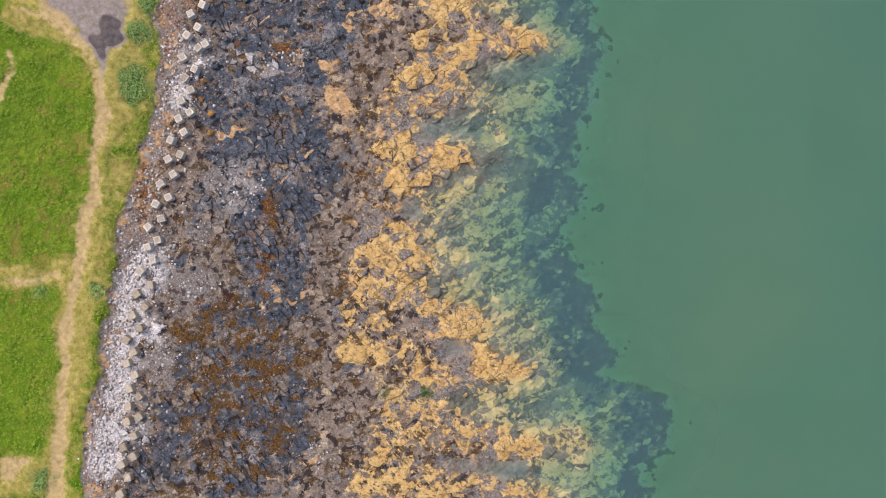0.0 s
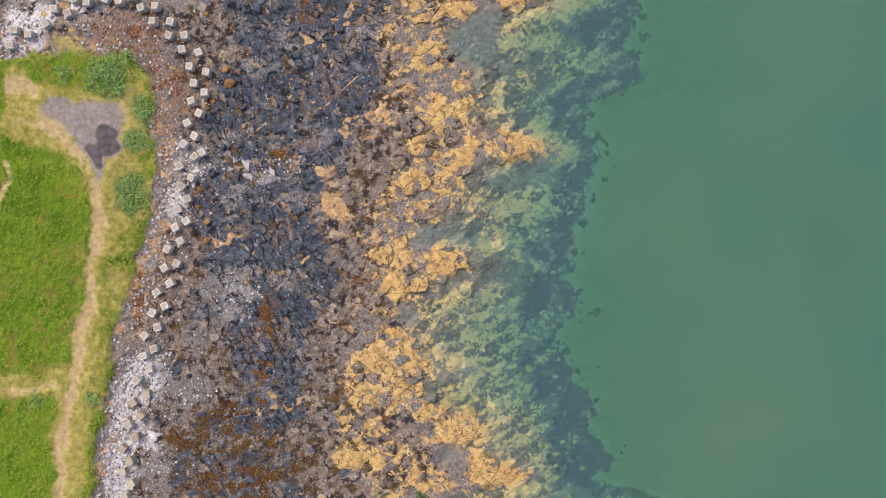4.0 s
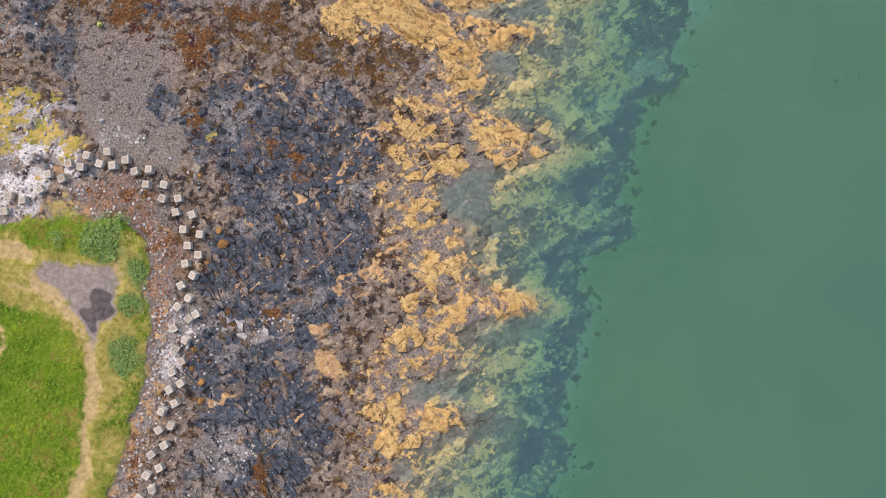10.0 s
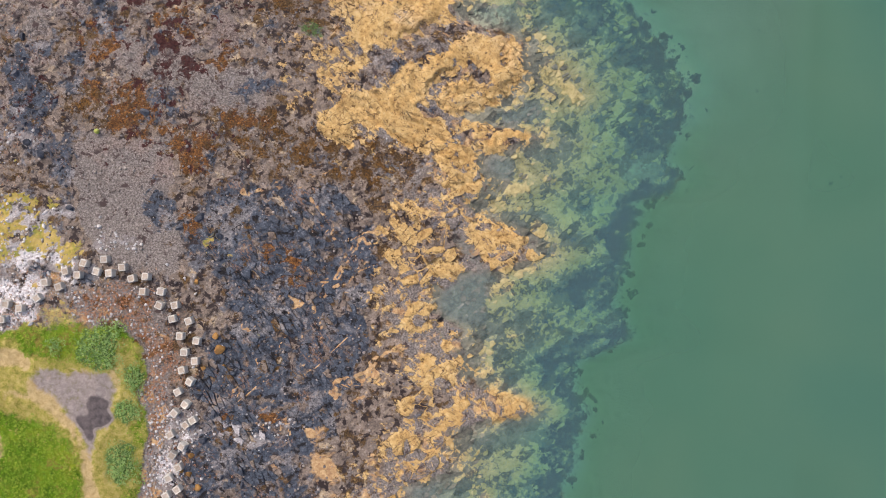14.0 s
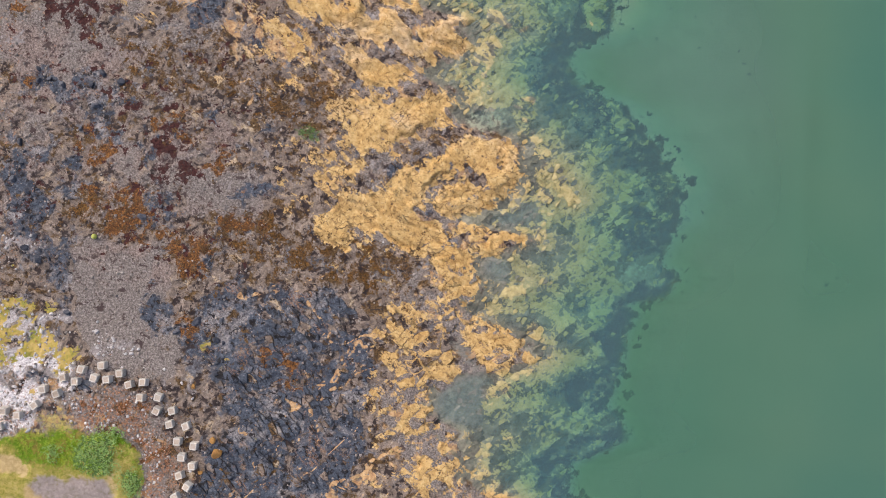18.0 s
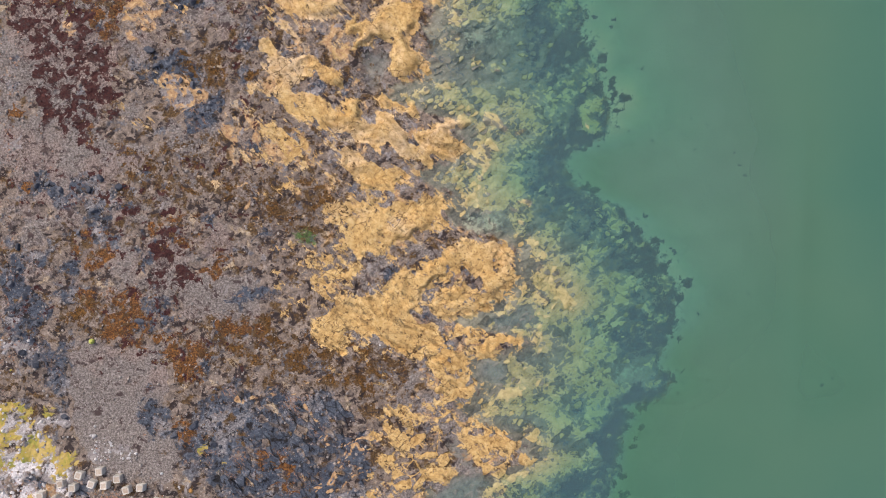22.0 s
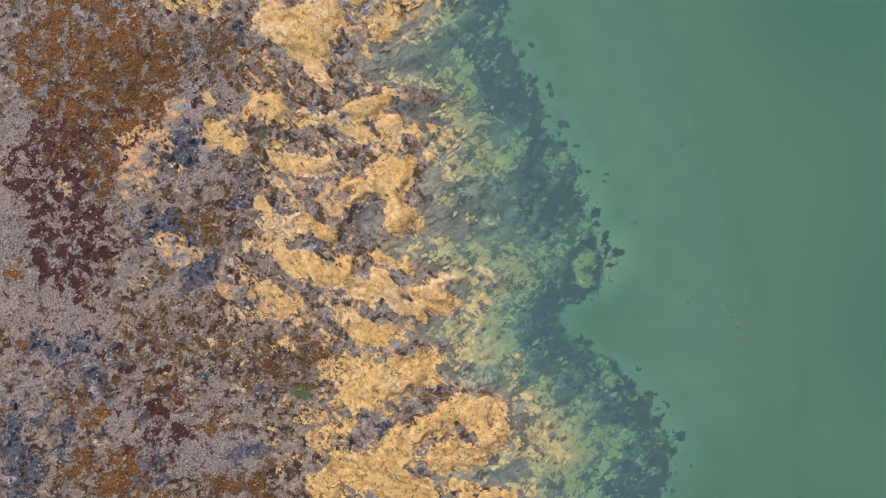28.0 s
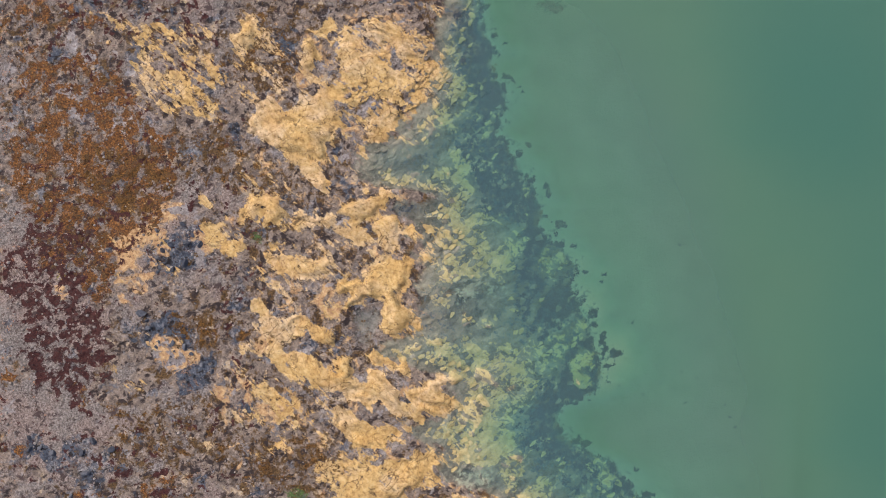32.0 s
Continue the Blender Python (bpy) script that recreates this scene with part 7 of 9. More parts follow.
def shore_material():
    n = Nodes("shore_surface", 0.85, 0.15)
    grass, dry, path, mud = n.layer("land")
    lush, lichen, pale, shingle = n.layer("beach")
    slate, gold, brown, maroon = n.layer("rock")
    rust, kelp, sand, peach = n.layer("tide")
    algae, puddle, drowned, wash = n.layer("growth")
    tiny, small, mid, big, wide = (n.speck(k, s) for k, s in enumerate((0.22, 0.6, 1.6, 4.5, 13)))
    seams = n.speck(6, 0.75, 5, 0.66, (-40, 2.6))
    chunk = n.speck(5, 1.3, 4, 0.55, (-36, 1.9))
    piece, joint = n.fracture(1, 1.15, 38, 2.1, 0.8)
    chip, split = n.fracture(2, 0.45, -35, 2.2, 0.8)
    veins = n.speck(7, 1.2, 6, 0.75, (-46, 3.0))
    island = n.tree.nodes.new("ShaderNodeNewGeometry").outputs["Random Per Island"]
    clot = lambda seed, size, amount=1.0: n.speck(seed, size * 1.3, 5, 0.64)

    # stony beach: brown, mauve and grey stones, crevice shade painted in, tufts of weed
    grain = n.math("ADD", n.math("MULTIPLY", tiny, 0.35), n.math("ADD", n.math("MULTIPLY", small, 0.35), n.math("MULTIPLY", mid, 0.3)))
    c = n.ramp(grain, (0.1, (0.05, 0.042, 0.039)), (0.36, (0.125, 0.098, 0.083)), (0.58, (0.215, 0.168, 0.14)), (0.88, (0.4, 0.335, 0.29)))
    c = n.mix(n.patchy(0.25, clot(8, 2.6), 1.0), c, n.ramp(grain, (0.15, (0.036, 0.037, 0.045)), (0.5, (0.112, 0.111, 0.127)), (0.85, (0.26, 0.255, 0.265))))
    c = n.mix(n.patchy(0.34, clot(9, 1.4), 1.1), c, n.ramp(tiny, (0.2, (0.035, 0.022, 0.014)), (0.7, (0.13, 0.078, 0.035))))
    c = n.mix(n.patchy(0.15, clot(10, 1.7), 1.0), c, n.ramp(tiny, (0.2, (0.3, 0.21, 0.12)), (0.8, (0.42, 0.35, 0.27))))
    c = n.mix(n.patchy(0.35, clot(18, 0.9), 1.0), c, (0.035, 0.026, 0.026))
    pebbles = n.ramp(tiny, (0.05, (0.062, 0.053, 0.05)), (0.5, (0.165, 0.141, 0.131)), (0.95, (0.34, 0.3, 0.285)))
    pebbles = n.mix(n.math("MULTIPLY", n.step(n.speck(28, 7.0, 4, 0.6), 0.3, 0.7), n.step(maroon, 0.04, 0.3)), pebbles, n.ramp(tiny, (0.05, (0.075, 0.056, 0.05)), (0.5, (0.192, 0.147, 0.132)), (0.95, (0.36, 0.295, 0.27))))
    pebbles = n.mix(n.patchy(0.25, clot(11, 1.1), 1.0), pebbles, (0.062, 0.043, 0.042))
    c = n.mix(n.patchy(n.math("MULTIPLY", shingle, 0.78), clot(19, 3.0), 0.9), c, pebbles)
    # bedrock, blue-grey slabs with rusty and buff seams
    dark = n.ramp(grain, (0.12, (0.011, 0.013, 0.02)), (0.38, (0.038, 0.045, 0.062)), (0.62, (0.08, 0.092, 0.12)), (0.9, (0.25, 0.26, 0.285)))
    dark = n.mix(n.patchy(0.22, clot(12, 2.4), 1.0), dark, n.ramp(grain, (0.15, (0.03, 0.024, 0.02)), (0.55, (0.14, 0.11, 0.092)), (0.85, (0.3, 0.26, 0.23))))
    dark = n.mix(n.patchy(0.3, clot(30, 4.0), 1.1, 0.14), dark, n.ramp(n.math("ADD", n.math("MULTIPLY", tiny, 0.6), n.math("MULTIPLY", small, 0.4)), (0.12, (0.03, 0.028, 0.032)), (0.4, (0.13, 0.12, 0.128)), (0.65, (0.24, 0.225, 0.23)), (0.9, (0.42, 0.4, 0.4))))
    dark = n.mix(n.patchy(0.08, clot(13, 1.6), 1.1), dark, n.ramp(tiny, (0.2, (0.06, 0.032, 0.01)), (0.8, (0.16, 0.085, 0.02))))
    # near-black patches colour in the shade of small crevices
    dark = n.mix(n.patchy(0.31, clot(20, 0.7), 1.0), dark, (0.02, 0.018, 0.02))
    thread = n.math("MULTIPLY", n.step(n.math("ABSOLUTE", n.math("SUBTRACT", veins, 0.5)), 0.06, 0.015), n.step(big, 0.55, 0.85))
    dark = n.mix(thread, dark, n.ramp(tiny, (0.2, (0.2, 0.1, 0.055)), (0.8, (0.34, 0.21, 0.13))))
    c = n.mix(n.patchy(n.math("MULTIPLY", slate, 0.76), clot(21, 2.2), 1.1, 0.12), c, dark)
    # dry sand, salt and bleached stones
    c = n.mix(n.patchy(n.math("MULTIPLY", peach, 0.75), clot(22, 1.6), 1.0, 0.15), c, n.ramp(small, (0.15, (0.27, 0.155, 0.085)), (0.5, (0.42, 0.262, 0.135)), (0.85, (0.55, 0.385, 0.21))))
    salt = n.mix(n.step(pale, 0.7, 1.1), n.ramp(grain, (0.1, (0.07, 0.06, 0.063)), (0.45, (0.19, 0.168, 0.168)), (0.85, (0.4, 0.37, 0.365))), n.ramp(tiny, (0.05, (0.26, 0.235, 0.245)), (0.5, (0.52, 0.49, 0.505)), (0.9, (0.8, 0.77, 0.785))))
    c = n.mix(n.patchy(n.math("MULTIPLY", pale, 0.7), clot(23, 1.6), 1.1), c, salt)
    c = n.mix(n.patchy(n.math("MULTIPLY", lichen, 0.62), clot(24, 1.8), 1.4, 0.07), c, n.ramp(mid, (0.15, (0.17, 0.19, 0.045)), (0.5, (0.33, 0.255, 0.065)), (0.85, (0.44, 0.32, 0.12))))
    # weeds
    c = n.mix(n.patchy(n.math("MULTIPLY", rust, 0.58), clot(14, 1.3), 1.1), c, n.ramp(tiny, (0.1, (0.03, 0.016, 0.011)), (0.5, (0.112, 0.051, 0.021)), (0.9, (0.28, 0.125, 0.034))))
    c = n.mix(n.patchy(n.math("MULTIPLY", brown, 0.39), clot(15, 1.3), 1.1), c, n.ramp(tiny, (0.15, (0.025, 0.013, 0.007)), (0.5, (0.09, 0.047, 0.016)), (0.85, (0.19, 0.092, 0.024))))
    c = n.mix(n.patchy(n.math("MULTIPLY", maroon, 0.5), clot(16, 1.1), 1.2, 0.06), c, n.ramp(tiny, (0.15, (0.022, 0.009, 0.01)), (0.85, (0.08, 0.029, 0.026))))
    # scoured rock below the tide
    c = n.mix(n.math("MULTIPLY", n.patchy(wash, chunk, 0.8, 0.25), 0.86), c, n.ramp(n.math("ADD", n.math("MULTIPLY", small, 0.45), n.math("MULTIPLY", piece, 0.55)), (0.12, (0.06, 0.066, 0.056)), (0.45, (0.15, 0.152, 0.122)), (0.85, (0.27, 0.262, 0.2))))
    # silt in the hollows
    c = n.mix(n.math("MULTIPLY", n.patchy(puddle, small, 0.6, 0.3), 0.85), c, n.ramp(n.math("ADD", n.math("MULTIPLY", small, 0.5), n.math("MULTIPLY", mid, 0.5)), (0.2, (0.1, 0.1, 0.092)), (0.5, (0.165, 0.162, 0.148)), (0.85, (0.24, 0.23, 0.205))))
    # golden wrack
    golden = n.ramp(small, (0.02, (0.14, 0.09, 0.045)), (0.2, (0.37, 0.237, 0.1)), (0.5, (0.5, 0.33, 0.136)), (0.9, (0.58, 0.42, 0.205)))
    north = n.step(n.add("ShaderNodeSeparateXYZ", Vector=n.place).outputs[1], 62.0, 90.0)
    calm = n.math("SUBTRACT", 1.0, n.math("MULTIPLY", north, 0.5))
    golden = n.mix(n.math("MULTIPLY", n.patchy(0.38, clot(31, 5.0), 1.0, 0.3), north), golden, n.ramp(small, (0.1, (0.36, 0.25, 0.14)), (0.5, (0.53, 0.385, 0.235)), (0.9, (0.62, 0.47, 0.31))))
    golden = n.mix(n.math("MULTIPLY", n.patchy(0.2, clot(25, 0.7), 1.0), calm), golden, n.ramp(tiny, (0.2, (0.09, 0.05, 0.025)), (0.8, (0.3, 0.19, 0.09))))
    # the dark of cracks put into the colour, as brown streaks and joint lines
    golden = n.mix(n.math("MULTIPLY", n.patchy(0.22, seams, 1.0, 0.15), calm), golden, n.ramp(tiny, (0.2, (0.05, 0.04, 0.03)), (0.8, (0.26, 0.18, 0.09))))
    golden = n.mix(n.math("MULTIPLY", n.patchy(0.19, clot(26, 0.4), 1.0, 0.06), calm), golden, n.ramp(tiny, (0.2, (0.06, 0.036, 0.02)), (0.8, (0.24, 0.13, 0.05))))
    golden = n.mix(n.math("MULTIPLY", n.step(joint, 0.035, 0.008), n.step(big, 0.4, 0.75)), golden, n.ramp(tiny, (0.2, (0.05, 0.036, 0.026)), (0.8, (0.16, 0.1, 0.05))))
    golden = n.mix(n.math("MULTIPLY", n.step(split, 0.05, 0.015), n.step(mid, 0.5, 0.9)), golden, n.ramp(tiny, (0.2, (0.08, 0.05, 0.03)), (0.8, (0.24, 0.15, 0.07))))
    golden = n.mix(n.math("MULTIPLY", n.patchy(0.36, clot(33, 2.4), 1.1, 0.35), 0.6), golden, n.ramp(small, (0.1, (0.22, 0.125, 0.045)), (0.5, (0.43, 0.25, 0.085)), (0.9, (0.54, 0.345, 0.13))))
    # under water the gold turns pale lime: the water's tint put into the colour
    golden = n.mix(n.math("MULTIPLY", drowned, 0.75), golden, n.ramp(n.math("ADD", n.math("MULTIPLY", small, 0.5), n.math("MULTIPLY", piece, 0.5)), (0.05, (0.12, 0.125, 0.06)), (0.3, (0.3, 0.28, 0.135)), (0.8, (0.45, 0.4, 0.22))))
    frond = n.math("ADD", n.math("MULTIPLY", small, 0.25), n.math("ADD", n.math("MULTIPLY", seams, 0.25), n.math("MULTIPLY", chunk, 0.2)))
    frond = n.math("ADD", frond, n.math("ADD", n.math("MULTIPLY", piece, 0.2), n.math("MULTIPLY", chip, 0.1)))
    streak = n.math("ADD", n.math("MULTIPLY", n.speck(27, 1.9, 5, 0.66, (-44, 3.4)), 0.6), n.math("MULTIPLY", seams, 0.4))
    frond = n.math("ADD", frond, n.math("MULTIPLY", n.math("MULTIPLY", north, 0.6), n.math("SUBTRACT", streak, frond)))
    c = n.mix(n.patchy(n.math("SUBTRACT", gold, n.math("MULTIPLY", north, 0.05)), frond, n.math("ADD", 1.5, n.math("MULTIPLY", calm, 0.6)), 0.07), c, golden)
    c = n.mix(n.patchy(n.math("MULTIPLY", algae, 0.8), small, 0.8, 0.2), c, n.ramp(tiny, (0.2, (0.03, 0.06, 0.02)), (0.8, (0.1, 0.15, 0.05))))
    # sea bed
    c = n.mix(n.patchy(sand, small, 0.8, 0.15), c, n.ramp(big, (0.1, (0.25, 0.275, 0.2)), (0.9, (0.3, 0.31, 0.23))))
    c = n.mix(n.patchy(kelp, n.math("ADD", n.math("MULTIPLY", small, 0.7), n.math("MULTIPLY", mid, 0.3)), 1.5, 0.22), c, n.ramp(n.math("ADD", n.math("MULTIPLY", tiny, 0.4), n.math("MULTIPLY", small, 0.6)), (0.1, (0.012, 0.019, 0.045)), (0.5, (0.036, 0.054, 0.088)), (0.9, (0.12, 0.155, 0.135))))
    # turf and tracks
    turf = n.ramp(big, (0.1, (0.062, 0.13, 0.004)), (0.5, (0.1, 0.19, 0.006)), (0.9, (0.18, 0.225, 0.013)))
    turf = n.mix(n.patchy(0.45, small, 1.0, 0.3), turf, n.ramp(mid, (0.1, (0.04, 0.095, 0.004)), (0.9, (0.19, 0.235, 0.025))))
    turf = n.mix(n.patchy(n.math("MULTIPLY", n.step(wide, 0.35, 0.8), 0.5), clot(17, 1.2), 1.0, 0.2), turf, (0.2, 0.165, 0.035))
    straw = n.ramp(small, (0.1, (0.18, 0.185, 0.03)), (0.5, (0.32, 0.275, 0.07)), (0.9, (0.45, 0.355, 0.14)))
    turf = n.mix(n.patchy(dry, mid, 0.7, 0.35), turf, straw)
    turf = n.mix(n.patchy(lush, small, 0.8, 0.25), turf, n.ramp(tiny, (0.1, (0.055, 0.115, 0.02)), (0.9, (0.15, 0.22, 0.08))))
    turf = n.mix(n.patchy(path, small, 0.5, 0.3), turf, n.ramp(small, (0.1, (0.3, 0.215, 0.1)), (0.8, (0.46, 0.345, 0.175))))
    pit = n.step(mud, 0.85, 1.15)
    turf = n.mix(n.patchy(mud, small, 0.5, 0.3), turf, n.ramp(small, (0.1, (0.17, 0.14, 0.136)), (0.9, (0.31, 0.262, 0.248))))
    turf = n.mix(pit, turf, n.ramp(small, (0.1, (0.07, 0.058, 0.062)), (0.9, (0.13, 0.108, 0.108))))
    c = n.mix(n.patchy(grass, small, 0.7, 0.25), c, turf)
    shade = n.math("ADD", 0.72, n.math("MULTIPLY", island, 0.56))
    grey = n.tree.nodes.new("ShaderNodeCombineColor")
    for s in grey.inputs:
        n.feed(s, shade)
    c = n.mix(1.0, c, grey.outputs[0], "MULTIPLY")
    n.bump(n.math("ADD", small, n.math("MULTIPLY", tiny, 0.5)), 1.0, 0.035)
    return n.done(c)


def plain_material(name, stops, size, roughness=0.85, bump=0.4, broad=0.3):
    n = Nodes(name, roughness)
    fine, coarse = n.noise(size, 4, 0.65), n.noise(size * 6, 3, 0.6)
    info = n.tree.nodes.new("ShaderNodeObjectInfo").outputs["Random"]
    island = n.tree.nodes.new("ShaderNodeNewGeometry").outputs["Random Per Island"]
    v = n.math("ADD", n.math("MULTIPLY", fine, 0.55), n.math("MULTIPLY", coarse, broad))
    v = n.math("ADD", v, n.math("MULTIPLY", n.math("FRACT", n.math("ADD", info, island)), 0.22))
    n.bump(fine, bump, size)
    return n.done(n.ramp(v, *stops))


def water_material():
    """Murky sea water: what lies under it fades into green with the depth of the water."""
    n = Nodes("sea_water", 0.08, 0.3)
    depth = n.tree.nodes.new("ShaderNodeAttribute")
    depth.attribute_name = "depth"
    wide = n.noise(26, 3, 0.5)
    murk = n.math("SUBTRACT", 1.0, n.math("POWER", 2.718, n.math("MULTIPLY", depth.outputs["Fac"], -MURK)))
    murk = n.math("ADD", murk, n.math("MULTIPLY", n.step(depth.outputs["Fac"], 0.0, 0.16), 0.11), True)
    body = n.ramp(wide, (0.3, (0.07, 0.164, 0.116)), (0.7, (0.09, 0.176, 0.121)))
    body = n.mix(n.step(depth.outputs["Fac"], 0.4, 1.0), (0.118, 0.205, 0.24), body)
    body = n.mix(n.step(depth.outputs["Fac"], 1.8, 3.4), body, (0.048, 0.131, 0.101))
    silt = n.tree.nodes.new("ShaderNodeAttribute")
    silt.attribute_name = "silt"
    body = n.mix(silt.outputs["Fac"], body, n.ramp(wide, (0.3, (0.102, 0.176, 0.155)), (0.7, (0.114, 0.182, 0.159))))
    n.feed(n.bsdf.inputs["Base Color"], body)
    clear = n.add("ShaderNodeBsdfTransparent", Color=n.mix(n.step(depth.outputs["Fac"], 0.0, 0.48), (1.0, 1.0, 1.0), (0.7, 1.0, 0.87)))
    deeper = n.mix(n.step(depth.outputs["Fac"], 0.25, 0.7), (1.0, 1.0, 1.0), (0.79, 0.96, 0.98))
    n.feed(clear.inputs["Color"], n.mix(1.0, clear.inputs["Color"].links[0].from_socket, deeper, "MULTIPLY"))
    both = n.tree.nodes.new("ShaderNodeMixShader")
    n.feed(both.inputs[0], murk), n.feed(both.inputs[1], clear.outputs[0]), n.feed(both.inputs[2], n.bsdf.outputs[0])
    out = next(x for x in n.tree.nodes if x.type == "OUTPUT_MATERIAL")
    n.feed(out.inputs["Surface"], both.outputs[0])
    n.bump(n.noise(0.9, 4, 0.6), 0.08, 0.1)
    return n.mat


SHORE, WATER = shore_material(), water_material()
TAN_CONCRETE = plain_material("stained_concrete", ((0.2, (0.22, 0.17, 0.12)), (0.45, (0.38, 0.31, 0.23)), (0.75, (0.52, 0.46, 0.37))), 0.25, 0.9)
STAINED = plain_material("weed_stained_concrete", ((0.2, (0.2, 0.15, 0.115)), (0.45, (0.36, 0.29, 0.235)), (0.75, (0.5, 0.43, 0.37))), 0.25, 0.9)
LITTER = plain_material("dry_red_weed", ((0.3, (0.1, 0.04, 0.025)), (0.5, (0.32, 0.13, 0.06)), (0.75, (0.56, 0.33, 0.2))), 0.2, 0.7)
CONCRETE = plain_material("weathered_concrete", ((0.2, (0.28, 0.25, 0.22)), (0.45, (0.5, 0.46, 0.42)), (0.75, (0.66, 0.63, 0.59))), 0.25, 0.9)
STONE = plain_material("beach_stone", ((0.22, (0.06, 0.054, 0.054)), (0.45, (0.19, 0.155, 0.14)), (0.75, (0.4, 0.355, 0.33))), 0.2)
WRACK = plain_material("brown_wrack", ((0.3, (0.03, 0.015, 0.008)), (0.55, (0.1, 0.052, 0.016)), (0.8, (0.17, 0.09, 0.02))), 0.2, 0.6)
BUSH = plain_material("bush_leaves", ((0.3, (0.17, 0.3, 0.065)), (0.55, (0.26, 0.4, 0.12)), (0.8, (0.34, 0.46, 0.2))), 0.3, 0.6)
BLADE = plain_material("grass_blades", ((0.36, (0.08, 0.165, 0.007)), (0.6, (0.175, 0.31, 0.016)), (0.88, (0.36, 0.42, 0.05))), 0.5, 0.7, 0.4, 0.55)
DARK = plain_material("dark_boulder", ((0.25, (0.02, 0.022, 0.03)), (0.5, (0.06, 0.065, 0.085)), (0.8, (0.16, 0.165, 0.19))), 0.25)
BLEACHED = plain_material("bleached_stone", ((0.2, (0.24, 0.22, 0.225)), (0.5, (0.48, 0.455, 0.46)), (0.8, (0.72, 0.69, 0.7))), 0.2)
TUFT = plain_material("weed_tuft", ((0.3, (0.022, 0.013, 0.011)), (0.6, (0.06, 0.032, 0.02)), (0.85, (0.14, 0.07, 0.03))), 0.2, 0.6)
MAROON = plain_material("maroon_weed", ((0.3, (0.018, 0.008, 0.01)), (0.6, (0.05, 0.02, 0.02)), (0.85, (0.09, 0.045, 0.035))), 0.2, 0.6)
KELP_LEAF = plain_material("kelp_fronds", ((0.3, (0.01, 0.016, 0.026)), (0.6, (0.028, 0.04, 0.058)), (0.85, (0.055, 0.075, 0.08))), 0.4, 0.5)
STRAW = plain_material("straw", ((0.3, (0.25, 0.22, 0.04)), (0.6, (0.42, 0.34, 0.1)), (0.85, (0.55, 0.44, 0.2))), 0.4, 0.7)
FLOAT = plain_material("float_plastic", ((0.3, (0.3, 0.33, 0.05)), (0.7, (0.45, 0.48, 0.12))), 0.3, 0.45)
ORANGE = plain_material("orange_lichen", ((0.3, (0.09, 0.05, 0.025)), (0.5, (0.24, 0.125, 0.04)), (0.8, (0.4, 0.22, 0.07))), 0.2)


# ---- the ground, one sheet from the turf to the horizon, and the sea on it ----
def grid_mesh(name, xs, ys, z, smooth=None):
    me = bpy.data.meshes.new(name)
    nx, ny = len(xs), len(ys)
    gx, gy = np.meshgrid(xs, ys)
    me.vertices.add(nx * ny)
    me.vertices.foreach_set("co", np.stack([gx, gy, z], -1).astype(np.float32).ravel())
    a = (np.arange(ny - 1)[:, None] * nx + np.arange(nx - 1)).ravel()
    quads = np.stack([a, a + 1, a + nx + 1, a + nx], 1).astype(np.int32)
    me.loops.add(quads.size)
    me.loops.foreach_set("vertex_index", quads.ravel())
    me.polygons.add(len(quads))
    me.polygons.foreach_set("loop_start", np.arange(0, quads.size, 4, dtype=np.int32))
    me.polygons.foreach_set("use_smooth", (np.ones(z.shape) if smooth is None else smooth)[:-1, :-1].ravel() > 0.5)
    me.update(calc_edges=True)
    return me


def set_layers(me, columns):
    for name, four in columns.items():
        at = me.attributes.new(name, "FLOAT_COLOR", "POINT")
        at.data.foreach_set("color", np.stack([np.asarray(c, np.float32).ravel() for c in four], -1).ravel())


me = grid_mesh("ground", XS, YS, HEIGHT, 1 - rocky)
set_layers(me, LAYERS)
me.materials.append(SHORE)
ground = tagged(new("ground", me), "grassy bank, stony beach and weedy rock shore sloping into the sea", "ground", kind="structure")

sea_x = np.concatenate([np.arange(-26, 68.01, 0.5), 68 + reach])
sea_y = np.concatenate([-36 - reach[::-1], np.arange(-36, 152.01, 0.5), 152 + reach])
sx, sy = np.meshgrid(sea_x, sea_y)
sea_z = (rough(sx, sy, 3, 60) - 0.5) * 0.02
me = grid_mesh("water", sea_x, sea_y, sea_z)
DEPTH = np.maximum(-soften(SMOOTH, 14), 0)
DEPTH_ATTR = sample(DEPTH, sx, sy)
at = me.attributes.new("depth", "FLOAT", "POINT")
at.data.foreach_set("value", DEPTH_ATTR.astype(np.float32).ravel())
at = me.attributes.new("silt", "FLOAT", "POINT")
at.data.foreach_set("value", (0.9 * sample(np.clip(MASK["shoal_and_glint"] * 1.2, 0, 1) * np.clip((48 - GX) / 14, 0, 1) * np.clip((GY - 40) / 20, 0, 1), sx, sy)).astype(np.float32).ravel())
me.materials.append(WATER)
sea = tagged(new("water", me), "calm murky green sea water, clear over the shallow reef", "water", kind="structure")

# ---- things ----
def link(name, bm, material, parent=None, smooth=False):
    me = bpy.data.meshes.new(name)
    bm.to_mesh(me)
    bm.free()
    me.materials.append(material)
    if smooth:
        me.polygons.foreach_set("use_smooth", np.ones(len(me.polygons), bool))
    ob = new(name, me)
    ob.parent = parent
    return ob


def ground_at(x, y):
    return float(sample(HEIGHT, x, y))


